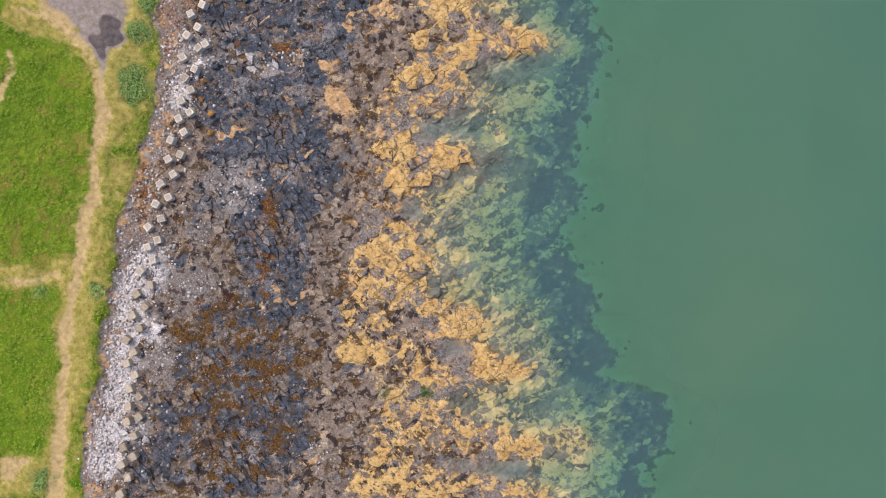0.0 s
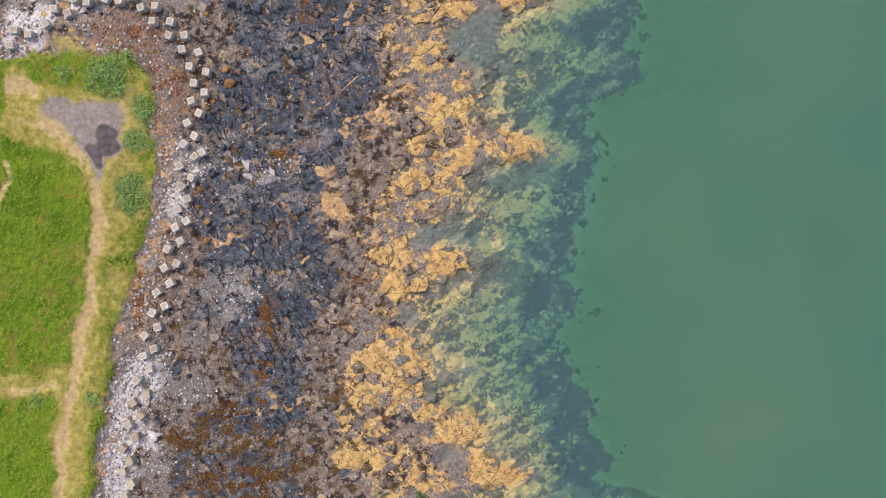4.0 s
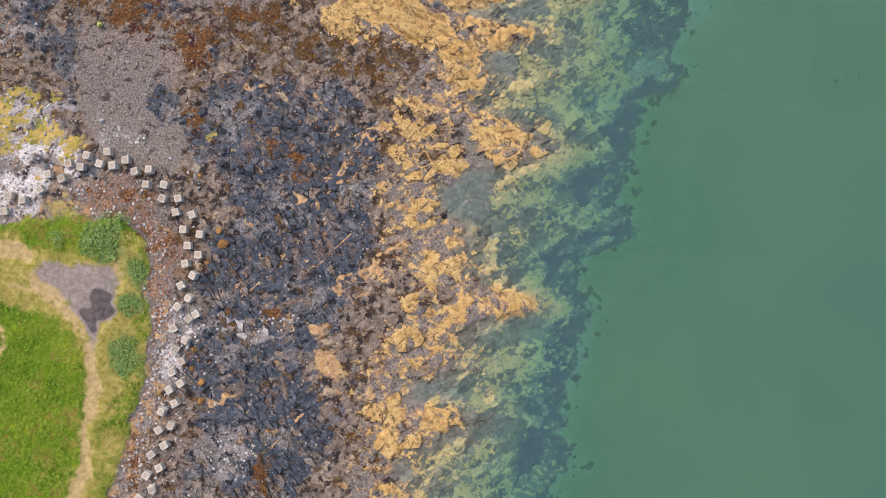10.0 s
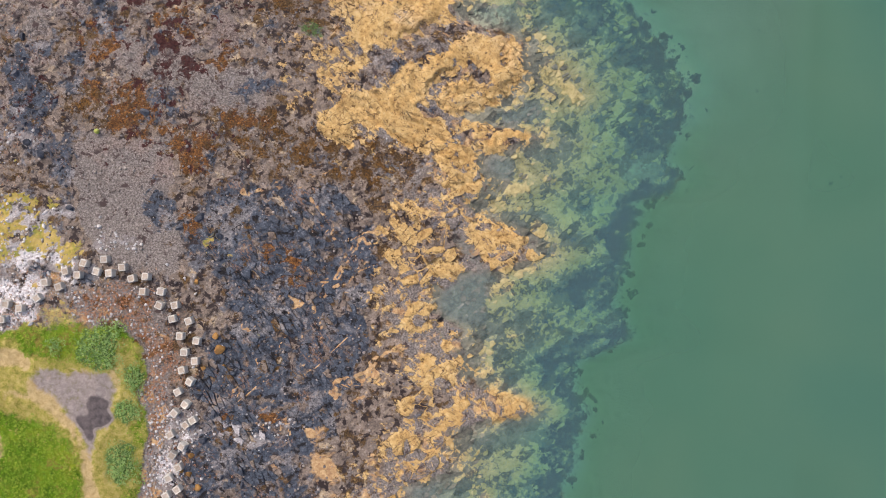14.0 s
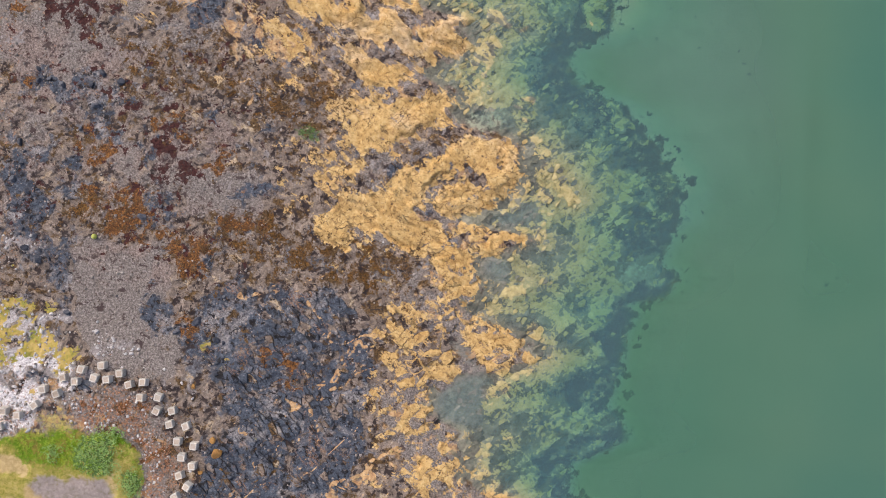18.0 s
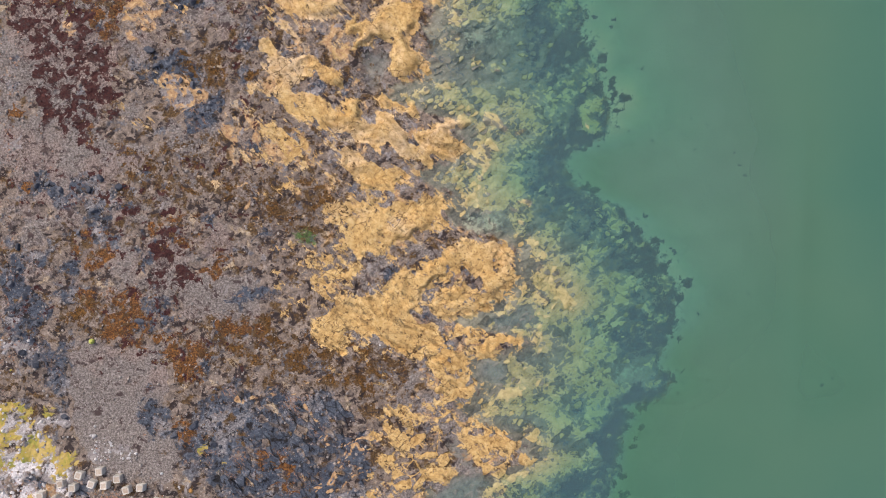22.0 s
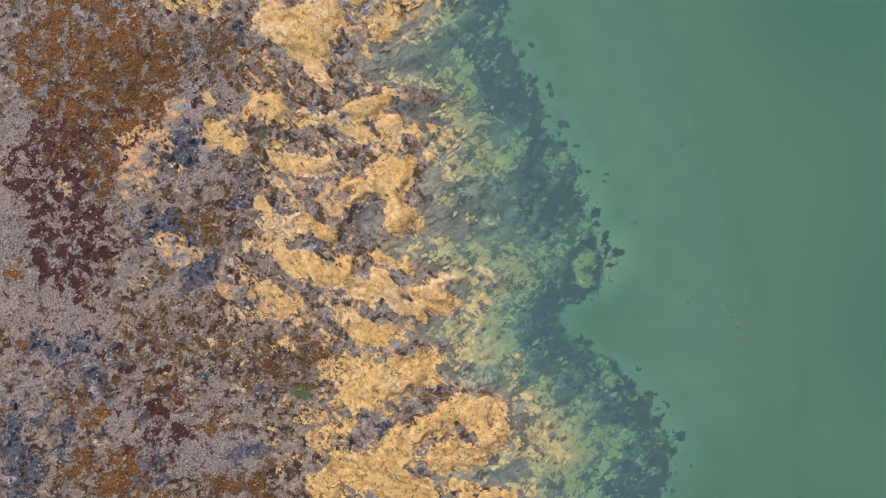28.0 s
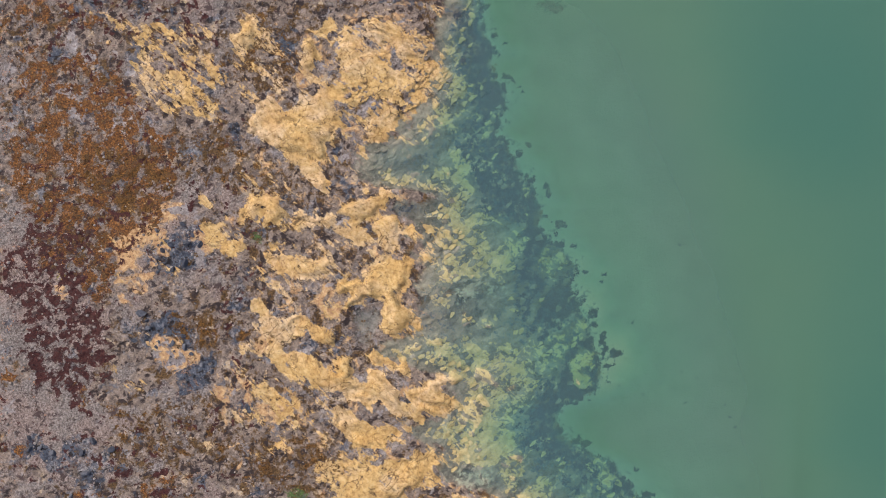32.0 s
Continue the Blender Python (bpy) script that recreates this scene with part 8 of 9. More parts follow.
# ---- rock slabs: cracked beds, cut along their joints ----
def clip(poly, px, py, nx, ny):
    """The part of a convex outline on the near side of a line."""
    out = []
    for k in range(len(poly)):
        (ax, ay), (bx, by) = poly[k - 1], poly[k]
        da, db = (ax - px) * nx + (ay - py) * ny, (bx - px) * nx + (by - py) * ny
        if (da <= 0) != (db <= 0):
            f = da / (da - db)
            out.append((ax + (bx - ax) * f, ay + (by - ay) * f))
        if db <= 0:
            out.append((bx, by))
    return out


def joints(size, stretch, turn, chance, seed):
    """Cells between the joints of a bed: (centre, outline) in metres, kept by the chance at their centre."""
    rnd = random.Random(seed)
    c, s = math.cos(radians(turn)), math.sin(radians(turn))
    to_world = lambda u, v: (c * u * stretch - s * v, s * u * stretch + c * v)
    x0, x1, y0, y1 = -45, 34, -35, 150
    corners = [((c * x + s * y) / stretch, -s * x + c * y) for x in (x0, x1) for y in (y0, y1)]
    i0, i1 = int(min(p[0] for p in corners) / size) - 1, int(max(p[0] for p in corners) / size) + 1
    j0, j1 = int(min(p[1] for p in corners) / size) - 1, int(max(p[1] for p in corners) / size) + 1
    seeds = {(i, j): ((i + rnd.uniform(-0.15, 1.15)) * size, (j + rnd.uniform(-0.15, 1.15)) * size) for i in range(i0, i1) for j in range(j0, j1)}
    keys = list(seeds)
    places = np.array([to_world(*seeds[k]) for k in keys])
    inside = (places[:, 0] > x0) & (places[:, 0] < x1) & (places[:, 1] > y0) & (places[:, 1] < y1)
    odds = sample(chance, places[:, 0], places[:, 1]) * inside
    cells = []
    for (i, j), p, odd in zip(keys, places, odds):
        if rnd.random() >= odd:
            continue
        u, v = seeds[i, j]
        poly = [(u - 2 * size, v - 2 * size), (u + 2 * size, v - 2 * size), (u + 2 * size, v + 2 * size), (u - 2 * size, v + 2 * size)]
        for di in (-2, -1, 0, 1, 2):
            for dj in (-2, -1, 0, 1, 2):
                q = seeds.get((i + di, j + dj))
                if q and (di or dj):
                    poly = clip(poly, (u + q[0]) / 2, (v + q[1]) / 2, q[0] - u, q[1] - v)
        if len(poly) > 2:
            cells.append((tuple(p), [to_world(*q) for q in poly]))
    return cells


def slab_shapes(cells, gap, low, high, tilt, seed, base, wear=1.0, ragged=0.08, drop=0.05):
    """Points and faces of a slab for every cell: a worn top, an edge and sides that reach into the ground."""
    rnd = random.Random(seed)
    for (cx, cy), poly in cells:
        cx, cy = sum(p[0] for p in poly) / len(poly), sum(p[1] for p in poly) / len(poly)
        z = float(sample(base, cx, cy)) + rnd.uniform(low, high)
        tx, ty = rnd.gauss(0, tilt), rnd.gauss(0, tilt)
        far = max(math.hypot(x - cx, y - cy) for x, y in poly)
        k = max(0.35, 1 - rnd.uniform(*gap) / max(far, 0.1))
        worn = []
        for q in range(len(poly)):
            (ax, ay), (bx, by) = poly[q], poly[(q + 1) % len(poly)]
            f, d = rnd.uniform(0.35, 0.65), rnd.uniform(-0.13, 0.07) * wear
            worn += [(ax + (cx - ax) * 0.07 * wear, ay + (cy - ay) * 0.07 * wear), (ax + (bx - ax) * f + (by - ay) * d, ay + (by - ay) * f - (bx - ax) * d)]
        rim = [(cx + (x - cx) * k * w, cy + (y - cy) * k * w) for x, y in worn for w in (rnd.uniform(1 - ragged, 1.0),)]
        m = len(rim)
        top = [(cx + (x - cx) * 0.84, cy + (y - cy) * 0.84) for x, y in rim]
        lift = lambda x, y, d: (x, y, z + (x - cx) * tx + (y - cy) * ty - d)
        points = [lift(x, y, 0) for x, y in top] + [lift(x, y, drop * (1 + 0.8 * rnd.random())) for x, y in rim] + [lift(x, y, 0.75) for x, y in rim]
        faces = [tuple(range(m))]
        for r in (0, m):
            faces += [(r + i, r + m + i, r + m + (i + 1) % m, r + (i + 1) % m) for i in range(m)]
        yield points, faces


def slab_mesh(name, shapes, overrides):
    points, faces, which = [], [], []
    for n, (p, f) in enumerate(shapes):
        faces += [tuple(i + len(points) for i in face) for face in f]
        points += p
        which += [n] * len(p)
    me = bpy.data.meshes.new(name)
    me.from_pydata(points, [], faces)
    xy = np.array(points)
    columns = {}
    for layer, four in LAYERS.items():
        columns[layer] = [sample(m, xy[:, 0], xy[:, 1]) for m in four]
    for (layer, k), f in overrides.items():
        columns[layer][k] = f(columns[layer][k], np.array(which), xy)
    set_layers(me, columns)
    me.materials.append(SHORE)
    return me


def bed_of_slabs(name, label, cells, shapes, overrides, middle):
    """Beds, one for each stretch of the shore: up to 300 slabs along its middle are parts, the rest one mesh."""
    shapes = list(shapes)
    for south in range(-40, 160, 25):
        here = [i for i, (p, _) in enumerate(cells) if south <= p[1] < south + 25]
        if len(here) < 12:
            continue
        bed = tagged(new(name), label, "rock bed", kind="structure")
        here.sort(key=lambda i: math.hypot(cells[i][0][0] - middle, 0.4 * (cells[i][0][1] - south - 12)))
        for i in here[:300]:
            me = slab_mesh("rock_slab", [shapes[i]], {k: (lambda c, w, xy, f=f, i=i: f(c, w + i, xy)) for k, f in overrides.items()})
            new("rock_slab", me).parent = bed
        if len(here) > 300:
            index = np.array(here[300:])
            me = slab_mesh("rock_slabs", [shapes[i] for i in here[300:]], {k: (lambda c, w, xy, f=f: f(c, index[w], xy)) for k, f in overrides.items()})
            tagged(new("rock_slabs", me), kind="stuff").parent = bed


dice = np.random.RandomState(9).rand(60000)
dry_side = (to_water < 1) * (1 - np.clip(MASK["grass"] * 2, 0, 1))
cells = joints(0.72, 1.9, -42, 0.85 * np.clip(MASK["slate"] * 1.3 - 0.25, 0, 1) * np.clip(rough(GX, GY, 4, 87) * 5 - 1.9, 0, 1) * dry_side * (1 - (GX < -26) * (GY > 46)) * (GY < 75), 1)
bed_of_slabs("slate_bed", "dark blue-grey jointed rock with rusty seams", cells, slab_shapes(cells, (0.0, 0.07), 0.0, 0.22, 0.06, 2, SMOOTH, 0.6, 0.05, 0.025), {
    ("rock", 0): lambda c, w, xy: np.where(dice[w] < 0.2, 0.4 * c, c + 0.2),
    ("beach", 2): lambda c, w, xy: c + 0.36 * (dice[w + 7] < 0.2),
    ("tide", 3): lambda c, w, xy: 0.4 * c}, -22)
cells = joints(1.2, 1.5, 28, 0.72 * SOUTH * np.clip(GOLD * 2.6 - 1.0, 0, 1) * np.clip(1 - wet * 3, 0, 1) * (to_kelp < 0), 3)
bed_of_slabs("wrack_bed", "cracked rock slabs coated with golden seaweed", cells, slab_shapes(cells, (0.0, 0.06), 0.15, 0.22, 0.02, 4, SMOOTH, 1.0, 0.07, 0.03), {
    ("rock", 1): lambda c, w, xy: np.where(dice[w] < np.clip(c * 0.85, 0, 0.86), 1.3, 0.35 * c)}, 0)
cells = joints(0.46, 1.5, 35, 0.55 * MASK["cracked"] * (1 - SOUTH) * np.clip(GOLD * 1.8 - 0.4, 0, 1), 7)
bed_of_slabs("dome_bed", "finely cracked rock domes coated with golden seaweed", cells, slab_shapes(cells, (0.0, 0.08), 0.08, 0.15, 0.03, 8, SMOOTH, 1.0, 0.1, 0.02), {
    ("rock", 1): lambda c, w, xy: np.where(dice[w] < np.clip(c * 1.2 + 0.1, 0, 0.9), 1.4, 0.4 * c)}, -4)
reef_odds = reef * np.clip(1.0 - 0.38 * wet, 0.2, 1) * np.clip(0.2 + ROCKS, 0, 1) * (1 - MASK["clear"]) * (1 - 0.5 * MASK["kelpbed"])
reef_odds = np.clip(reef_odds * 0.85 + 0.7 * MASK["wetgold"] * np.clip(BEDS * 2.2 - 0.3, 0.2, 1), 0, 1)
cells = joints(0.56, 1.7, 40, reef_odds, 5)
bed_of_slabs("reef", "drowned rocks, weed coloured pale yellow-green for the water's tint, among dark kelp", cells, slab_shapes(cells, (0.03, 0.16), 0.02, 0.2, 0.07, 6, SMOOTH, 0.8), {
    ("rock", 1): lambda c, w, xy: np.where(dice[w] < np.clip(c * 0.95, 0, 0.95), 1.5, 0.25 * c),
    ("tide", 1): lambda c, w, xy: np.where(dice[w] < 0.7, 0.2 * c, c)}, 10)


# cubes of cast concrete, two staggered rows along the top of the beach
def block_mesh(seed, material):
    rnd = random.Random(seed)
    bm = bmesh.new()
    bmesh.ops.create_cube(bm, size=0.9)
    bmesh.ops.bevel(bm, geom=bm.edges[:], offset=0.05, segments=2, affect="EDGES")
    top = max(bm.faces, key=lambda f: f.calc_center_median().z * f.calc_area())
    bmesh.ops.inset_region(bm, faces=[top], thickness=0.13, depth=-0.035)
    top.material_index = 1
    bmesh.ops.subdivide_edges(bm, edges=[e for e in bm.edges if e.calc_length() > 0.5], cuts=3, use_grid_fill=True)
    for v in bm.verts:
        v.co += Vector((rnd.uniform(-1, 1), rnd.uniform(-1, 1), rnd.uniform(-1, 1))) * 0.016
    me = bpy.data.meshes.new("concrete_block")
    bm.to_mesh(me)
    bm.free()
    me.materials.append(material)
    me.materials.append(STAINED)
    return me


BLOCKS = [block_mesh(k, CONCRETE) for k in range(4)] + [block_mesh(k, TAN_CONCRETE) for k in range(4)]


def block(x, y, turn, lean=0.0):
    ob = new("concrete_block", BLOCKS[int(abs(x * 7 + y * 3)) % 4 + 4 * (y < -3)])
    ob.matrix_world = pose(x, y, ground_at(x, y) + 0.36, lean, lean * 0.7, turn)
    return tagged(ob, "brown-stained concrete cube among pale beach stones" if y < -3 else "weathered pale concrete cube half sunk in the stony beach", "concrete block", "row of concrete cubes along the shore")


block(-54.81, 38.30, 9, 5)
block(-54.33, 40.23, -5, 4)
block(-52.61, 39.74, 4, -1)
block(-50.54, 41.10, 35, 1)
block(-49.73, 43.09, 7, 3)
block(-47.97, 42.61, 24, -0)
block(-47.43, 44.51, 16, -4)
block(-45.83, 44.16, 3, -2)
block(-45.24, 45.65, -11, -6)
block(-43.55, 44.67, -15, -1)
block(-42.76, 46.24, 6, -1)
block(-41.98, 44.53, 9, -5)
block(-40.55, 45.33, 7, 1)
block(-39.35, 43.95, 19, -3)
block(-37.65, 44.26, 2, -8)
block(-37.83, 42.35, 1, -9)
block(-35.72, 42.48, -12, 4)
block(-35.85, 40.76, -23, 3)
block(-33.88, 40.83, 13, -1)
block(-34.16, 39.10, 14, 2)
block(-32.19, 38.87, 23, -1)
block(-33.09, 36.98, -0, -2)
block(-31.06, 36.45, -6, -0)
block(-32.52, 34.98, -3, 4)
block(-31.16, 33.86, 5, -4)
block(-32.63, 32.68, 20, -8)
block(-31.67, 31.26, 65, -10)
block(-33.07, 29.95, 30, -2)
block(-32.11, 28.38, 61, -8)
block(-33.38, 27.28, 52, -3)
block(-31.19, 26.37, 33, -3)
block(-31.93, 25.78, 45, -5)
block(-33.82, 24.52, 34, 1)
block(-32.23, 23.12, 64, -10)
block(-33.43, 21.98, 59, 4)
block(-32.60, 20.46, 27, 1)
block(-33.80, 19.11, 28, 7)
block(-32.63, 17.69, 38, -1)
block(-33.98, 16.83, 31, -1)
block(-33.21, 15.16, 32, -4)
block(-34.77, 14.09, 68, -8)
block(-33.58, 12.37, -23, -0)
block(-35.09, 11.72, 33, 1)
block(-34.31, 9.84, 32, -1)
block(-35.93, 8.63, 40, 4)
block(-34.82, 6.97, 28, -1)
block(-36.31, 6.05, 66, 2)
block(-35.61, 4.31, 19, 9)
block(-37.16, 3.17, 47, -2)
block(-35.92, 1.59, 16, 1)
block(-37.12, 0.62, 22, -4)
block(-36.36, -0.98, 14, -2)
block(-37.78, -2.39, 53, -2)
block(-36.58, -4.12, 12, 3)
block(-38.18, -5.23, 36, 3)
block(-37.15, -6.84, 54, -1)
block(-38.53, -7.93, 33, -0)
block(-37.69, -9.47, 17, 3)
block(-39.12, -10.98, 57, 1)
block(-38.22, -12.46, 31, -1)
block(-38.94, -13.88, 23, -3)
block(-37.92, -15.29, 29, -3)
block(-38.49, -17.06, 28, -6)
block(-37.36, -17.98, 41, 0)
block(-38.47, -19.25, 17, -9)
block(-37.32, -20.54, 35, 4)
block(-38.65, -21.16, 23, -2)
block(-37.75, -22.87, 26, 3)
block(-38.92, -24.27, 20, 4)
block(-37.71, -25.42, 30, 4)
block(-39.03, -26.46, 36, -1)
block(-38.25, -28.10, 11, -3)
block(-39.07, -30.13, 31, 3)


# boulders that lie loose on the beach
def stone_mesh(name, seed, material, flat=0.6):
    rnd = random.Random(seed)
    bm = bmesh.new()
    bmesh.ops.create_icosphere(bm, subdivisions=2, radius=0.5)
    for k in range(9):
        cut = Vector((rnd.gauss(0, 1), rnd.gauss(0, 1), rnd.gauss(0, 0.6))).normalized()
        d = rnd.uniform(0.2, 0.36)
        for v in bm.verts:
            over = v.co.dot(cut) - d
            if over > 0:
                v.co -= cut * over
    for v in bm.verts:
        v.co = Vector((v.co.x * 1.15, v.co.y * 0.9, v.co.z * flat)) * rnd.uniform(0.94, 1.06)
    me = bpy.data.meshes.new(name)
    bm.to_mesh(me)
    bm.free()
    me.materials.append(material)
    return me


def boulder(x, y, size, turn, mesh, label, group):
    ob = new("boulder", mesh)
    ob.matrix_world = pose(x, y, ground_at(x, y) + size * 0.12, 0, 0, turn) @ Matrix.Scale(size, 4)
    return tagged(ob, label, "boulder", group)


rusty = [stone_mesh("boulder", 40 + k, ORANGE) for k in range(3)]
for k, (x, y, size) in enumerate([(-28.4, 35.3, 1.6), (-28.9, 36.9, 1.2), (-31.6, 43.8, 0.8), (-30.3, 32.9, 0.8), (-27.8, 33.3, 0.7), (-31.3, 21.8, 1.0), (-31.5, 19.5, 0.9), (-30.4, 17.7, 1.1), (-30.3, 15.4, 1.1), (-32.4, 19.9, 0.8)]):
    boulder(x, y, size, 47 * k, rusty[k % 3], "boulder covered with orange lichen among dark rubble", "orange boulders")
dark = [stone_mesh("boulder", 50 + k, DARK, 0.7) for k in range(5)]
bleached = [stone_mesh("boulder", 60 + k, BLEACHED, 0.7) for k in range(4)]


def strew(count, mask, low, high, meshes, label, group, seed):
    """Boulders at places drawn by the mask, none on another."""
    rnd = random.Random(seed)
    odds, done = (mask[len(reach):-len(reach), len(reach):-len(reach)]), []
    flat = np.cumsum(odds.ravel())
    while len(done) < count:
        j, i = divmod(int(np.searchsorted(flat, rnd.random() * flat[-1])), odds.shape[1])
        x, y, s = core_x[i] + rnd.uniform(0, STEP), core_y[j] + rnd.uniform(0, STEP), low * (high / low) ** rnd.random() ** 1.6
        if all((x - q[0]) ** 2 + (y - q[1]) ** 2 > (0.5 * (s + q[2])) ** 2 for q in done):
            done.append((x, y, s))
            boulder(x, y, s, rnd.uniform(0, 360), meshes[len(done) % len(meshes)], label, group)


shore_top = shore_band * (1 - np.clip(MASK["grass"] * 2, 0, 1))
piles = (MASK["slate"] > 0.5) * MASK["slate"] * (GX < -28) * (GY > 44) + 0.5 * MASK["slate"] * (GX < -24) * (GY < 44)
strew(185, piles ** 2, 0.35, 1.6, dark, "dark angular boulder on grey shingle", "dark boulders", 1)
strew(95, MASK["pale"] ** 2 * (GX < -25) * (GY < 64), 0.35, 0.9, bleached, "bleached pale boulder on the upper beach", "pale boulders", 2)


# loose stones, weed, turf: far too many to count
def scatter(name, label, category, template, mask, count, low, high, material, seed, base=0.0, upright=0.0, lift=0.0):
    points, faces = template
    points, rnd = np.array(points, float), np.random.RandomState(seed)
    odds = mask[len(reach):-len(reach), len(reach):-len(reach)].ravel()
    pick = np.searchsorted(np.cumsum(odds), rnd.rand(count) * odds.sum())
    x = core_x[pick % len(core_x)] + rnd.rand(count) * STEP
    y = core_y[pick // len(core_x)] + rnd.rand(count) * STEP
    z = sample(HEIGHT, x, y) + lift
    s, a = low * (high / low) ** (rnd.rand(count) ** 1.5), rnd.rand(count) * 6.283
    p = points[None] * s[:, None, None] * (1 + 0.25 * (rnd.rand(count, len(points), 1) - 0.5))
    c, d = np.cos(a)[:, None], np.sin(a)[:, None]
    p = np.stack([p[..., 0] * c - p[..., 1] * d + x[:, None], p[..., 0] * d + p[..., 1] * c + y[:, None], p[..., 2] + z[:, None]], -1)
    f = (np.array(faces)[None] + (np.arange(count) * len(points))[:, None, None]).reshape(-1, 3)
    me = bpy.data.meshes.new(name)
    me.vertices.add(count * len(points))
    me.vertices.foreach_set("co", p.astype(np.float32).ravel())
    me.loops.add(f.size)
    me.loops.foreach_set("vertex_index", f.astype(np.int32).ravel())
    me.polygons.add(len(f))
    me.polygons.foreach_set("loop_start", np.arange(0, f.size, 3, dtype=np.int32))
    me.update(calc_edges=True)
    me.materials.append(material)
    return tagged(new(name, me), label, category, kind="stuff")


def pebble():
    bm = bmesh.new()
    bmesh.ops.create_icosphere(bm, subdivisions=1, radius=0.5)
    rnd = random.Random(5)
    pts = [(v.co.x * rnd.uniform(0.8, 1.2), v.co.y * rnd.uniform(0.7, 1.0), v.co.z * 0.6 + 0.08) for v in bm.verts]
    out = pts, [tuple(v.index for v in f.verts) for f in bm.faces]
    bm.free()
    return out


def frond_tuft(n, tall, seed):
    """A rosette of narrow fronds that lie outwards."""
    rnd = random.Random(seed)
    pts, tris = [], []
    for k in range(n):
        a, r = 6.283 * k / n + rnd.uniform(-0.3, 0.3), rnd.uniform(0.35, 0.6)
        w = rnd.uniform(0.3, 0.5)
        i = len(pts)
        pts += [(0.05 * math.cos(a), 0.05 * math.sin(a), 0.02), (0.6 * r * math.cos(a - w), 0.6 * r * math.sin(a - w), tall),
                (0.6 * r * math.cos(a + w), 0.6 * r * math.sin(a + w), tall), (r * math.cos(a), r * math.sin(a), tall * 0.35)]
        tris += [(i, i + 1, i + 2), (i + 1, i + 3, i + 2)]
    return pts, tris


open_beach = np.clip(1 - MASK["grass"] * 2, 0, 1) * (to_water < -2)
scatter("beach_stones", "grey and brown stones strewn over the upper beach", "stones", pebble(), open_beach * np.clip(1 - 3 * GOLD, 0, 1) * (0.15 + shore_top + 0.02 * MASK["slate"]), 9000, 0.14, 0.5, STONE, 1)
scatter("pale_stones", "bleached pale stones heaped along the upper beach", "stones", pebble(), (np.minimum(MASK["pale"], 1) ** 2 * np.where(GX < -44, 0.12, 1) + 0.45 * shore_band) * open_beach * (GY < 64), 3000, 0.15, 0.5, BLEACHED, 2)
weed = np.clip(MASK["brown"] + 0.7 * MASK["rust"] + 0.12 * (GX > -40) + 0.12 * MASK["weedy"] * (1 - MASK["golden"]), 0, 1)
scatter("brown_seaweed", "brown wrack in low tufts on the rocks", "seaweed", frond_tuft(6, 0.16, 1), weed ** 2 * open_beach, 5200, 0.2, 0.8, WRACK, 3)
scatter("weed_tufts", "small dark tufts of seaweed dotted over the northern beach", "seaweed", frond_tuft(5, 0.18, 8), open_beach * (GY > 52) * np.clip(0.25 + rough(GX, GY, 6, 95) - 0.5 * GOLD, 0, 1) * (lattice(GX, GY, 1.6, 96) > 0.45), 9000, 0.12, 0.45, TUFT, 8)
scatter("maroon_seaweed", "dark maroon seaweed drying on shingle", "seaweed", frond_tuft(6, 0.1, 2), MASK["maroon"] ** 2 * open_beach + 0.02 * open_beach * (GY > 60) * (GX < -20), 1300, 0.2, 0.6, MAROON, 4)
scatter("tide_litter", "dry reddish weed and litter washed up below the turf", "tide litter", frond_tuft(4, 0.12, 9), (0.6 * shore_band + 1.6 * MASK["litter"]) * open_beach, 8500, 0.16, 0.6, LITTER, 9)
scatter("kelp", "dark kelp fronds on the outer edge of the reef", "kelp", frond_tuft(7, 0.14, 3), (KELP > 0.45) * KELP * (to_kelp < 2.5), 8000, 0.25, 0.8, KELP_LEAF, 5)
turf_odds = (GX > -61) * np.clip(MASK["grass"] * 1.5 - 0.5, 0, 1) * (GY < 62) * np.clip(1 - MASK["path"] * 1.5 - MASK["mud"] * 1.5, 0, 1)
scatter("grass", "rough green turf with straw-coloured tufts", "grass", frond_tuft(5, 0.45, 6), turf_odds * np.clip(1 - 1.1 * MASK["dry"], 0, 1), 12500, 0.18, 0.6, BLADE, 6)
scatter("straw", "dry straw-coloured grass along the trodden track", "grass", frond_tuft(5, 0.35, 7), turf_odds * MASK["dry"], 4500, 0.15, 0.5, STRAW, 7)


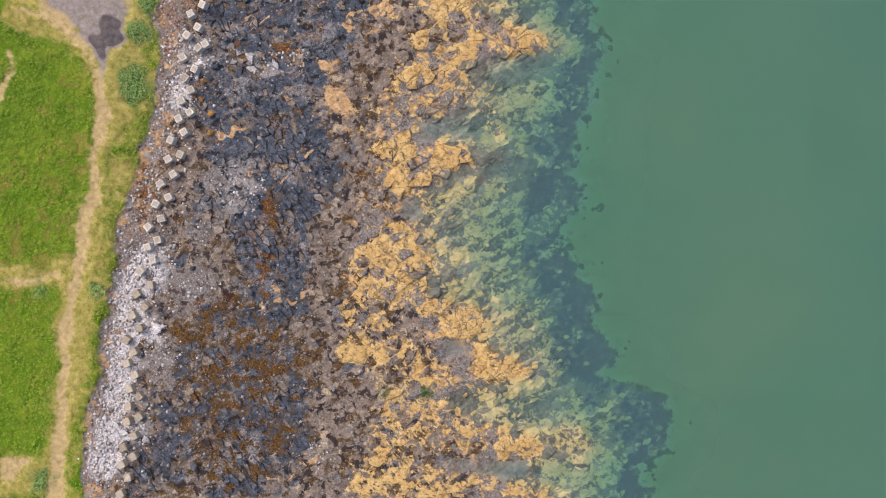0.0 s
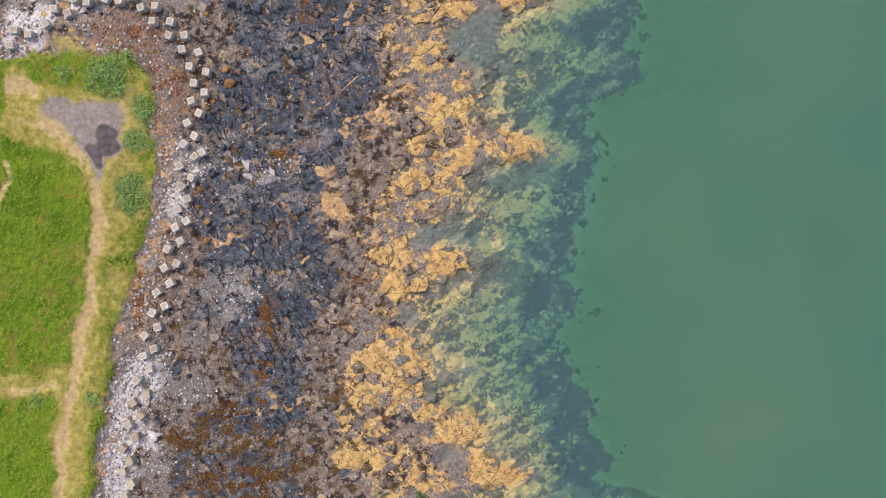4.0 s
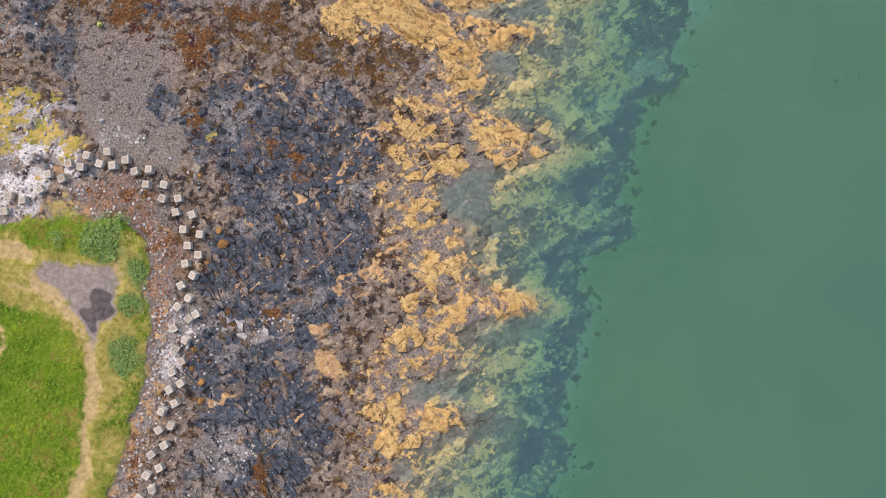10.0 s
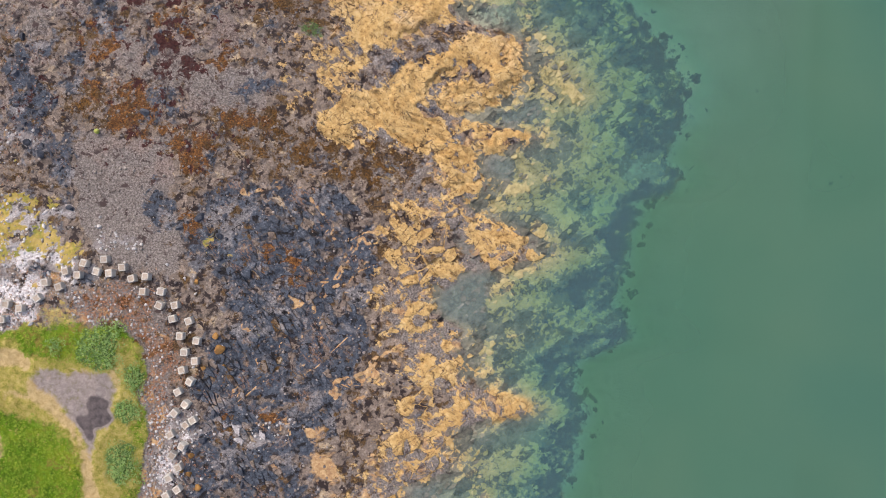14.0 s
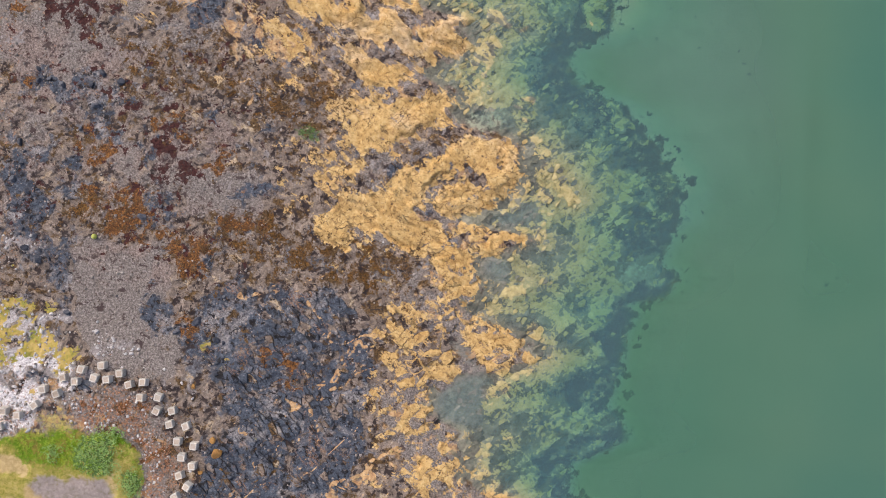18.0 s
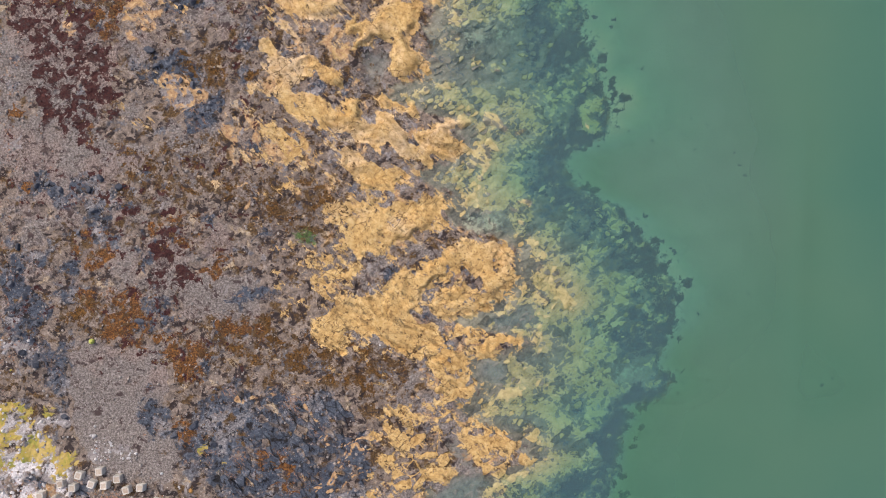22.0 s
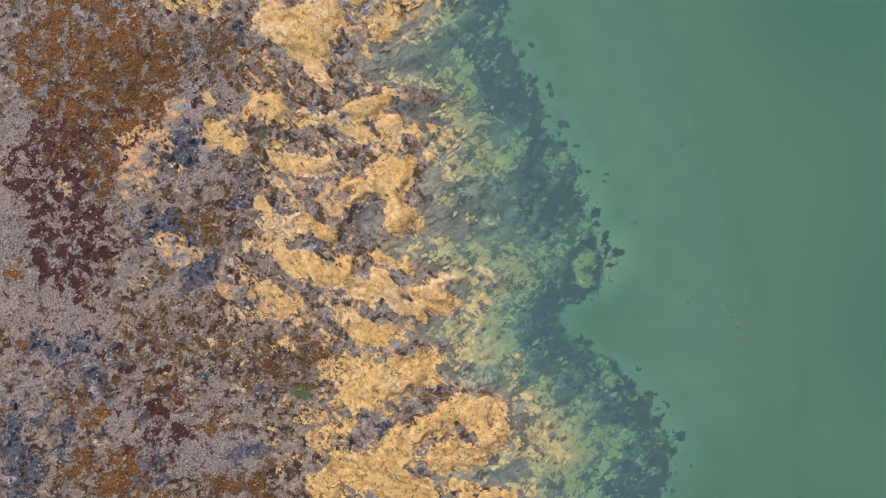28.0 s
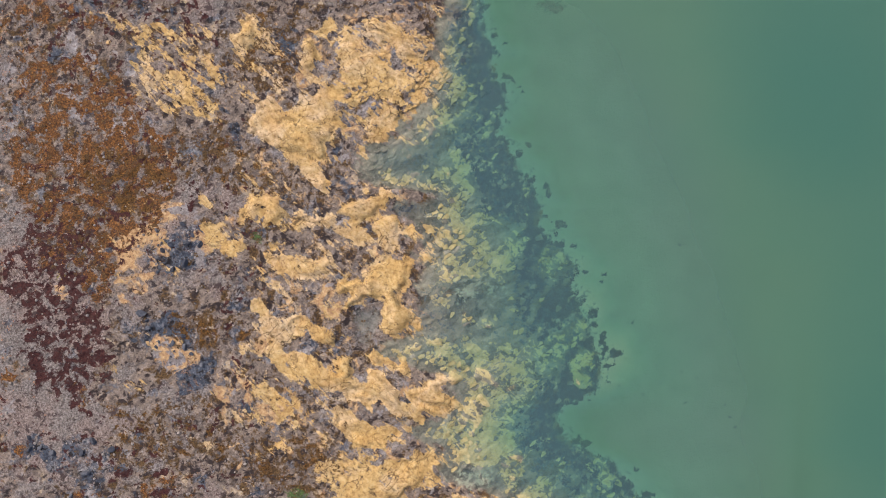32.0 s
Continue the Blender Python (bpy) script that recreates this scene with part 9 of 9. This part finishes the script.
# low bushes on the bank
def bush(x, y, size, seed):
    rnd = random.Random(seed)
    base = tagged(new("bush"), "low dense grey-green bush on the grassy bank", "bush", "bushes on the bank")
    base.matrix_world = pose(x, y, ground_at(x, y) - 0.05)
    bm = bmesh.new()
    for k in range(9):
        a, tip = rnd.uniform(0, 6.28), size * rnd.uniform(0.3, 0.75)
        end = Vector((tip * math.cos(a), tip * math.sin(a), size * rnd.uniform(0.12, 0.26)))
        side = Vector((-math.sin(a), math.cos(a), 0)) * 0.03
        ring = [bm.verts.new(p) for p in (side, -side, Vector((0, 0, 0.06)))]
        top = bm.verts.new(end)
        for i in range(3):
            bm.faces.new((ring[i], ring[(i + 1) % 3], top))
    link("stem", bm, WRACK, base)
    bm = bmesh.new()
    for k in range(int(300 * size)):
        a, r = rnd.uniform(0, 6.28), 1.35 * rnd.random() ** 0.7
        bulge = 1 + 0.25 * math.sin(3 * a + seed) + 0.15 * math.sin(5 * a + 2 * seed)
        c = Vector((size * r * bulge * math.cos(a), size * r * bulge * math.sin(a), size * 0.3 * math.sqrt(max(0, 1 - r * r / 1.9)) + rnd.uniform(-0.1, 0.06)))
        u = Vector((rnd.gauss(0, 1), rnd.gauss(0, 1), rnd.gauss(0, 0.5))).normalized()
        w = u.cross(Vector((rnd.gauss(0, 1), rnd.gauss(0, 1), 1))).normalized()
        s = rnd.uniform(0.07, 0.15)
        bm.faces.new([bm.verts.new(c + q) for q in (u * s, w * s * 0.55, -u * s, -w * s * 0.55)])
    link("crown", bm, BUSH, base)
    return base


for k, (x, y, size) in enumerate([(-43.7, 35.3, 1.7), (-42.1, 36.5, 1.5), (-41.4, 33.7, 1.3), (-38.9, 31.8, 1.2), (-38.5, 30.4, 1.1), (-48.1, 35.2, 0.9), (-40.9, 37.7, 0.9), (-39.9, 21.5, 1.7), (-38.8, 19.8, 1.5), (-40.3, 19.7, 1.2), (-39.5, 27.5, 1.2), (-38.4, 27.3, 0.9), (-48.7, -28.8, 1.3), (-42.9, -5.0, 0.9), (-49.7, -5.3, 0.9)]):
    bush(x, y, size, k + 1)


# a stray float left on the shingle
def stray_float(x, y):
    base = tagged(new("fishing_float"), "small yellow-green plastic float washed up on shingle", "float")
    base.matrix_world = pose(x, y, ground_at(x, y) + 0.28, 20, 15, 0)
    bm = bmesh.new()
    bmesh.ops.create_uvsphere(bm, u_segments=16, v_segments=10, radius=0.34)
    link("ball", bm, FLOAT, base, True)
    bm = bmesh.new()
    bmesh.ops.create_cone(bm, segments=12, radius1=0.1, radius2=0.08, depth=0.16, cap_ends=True, matrix=Matrix.Translation((0, 0, 0.38)))
    link("eye", bm, FLOAT, base)


stray_float(-44.99, 62.36)
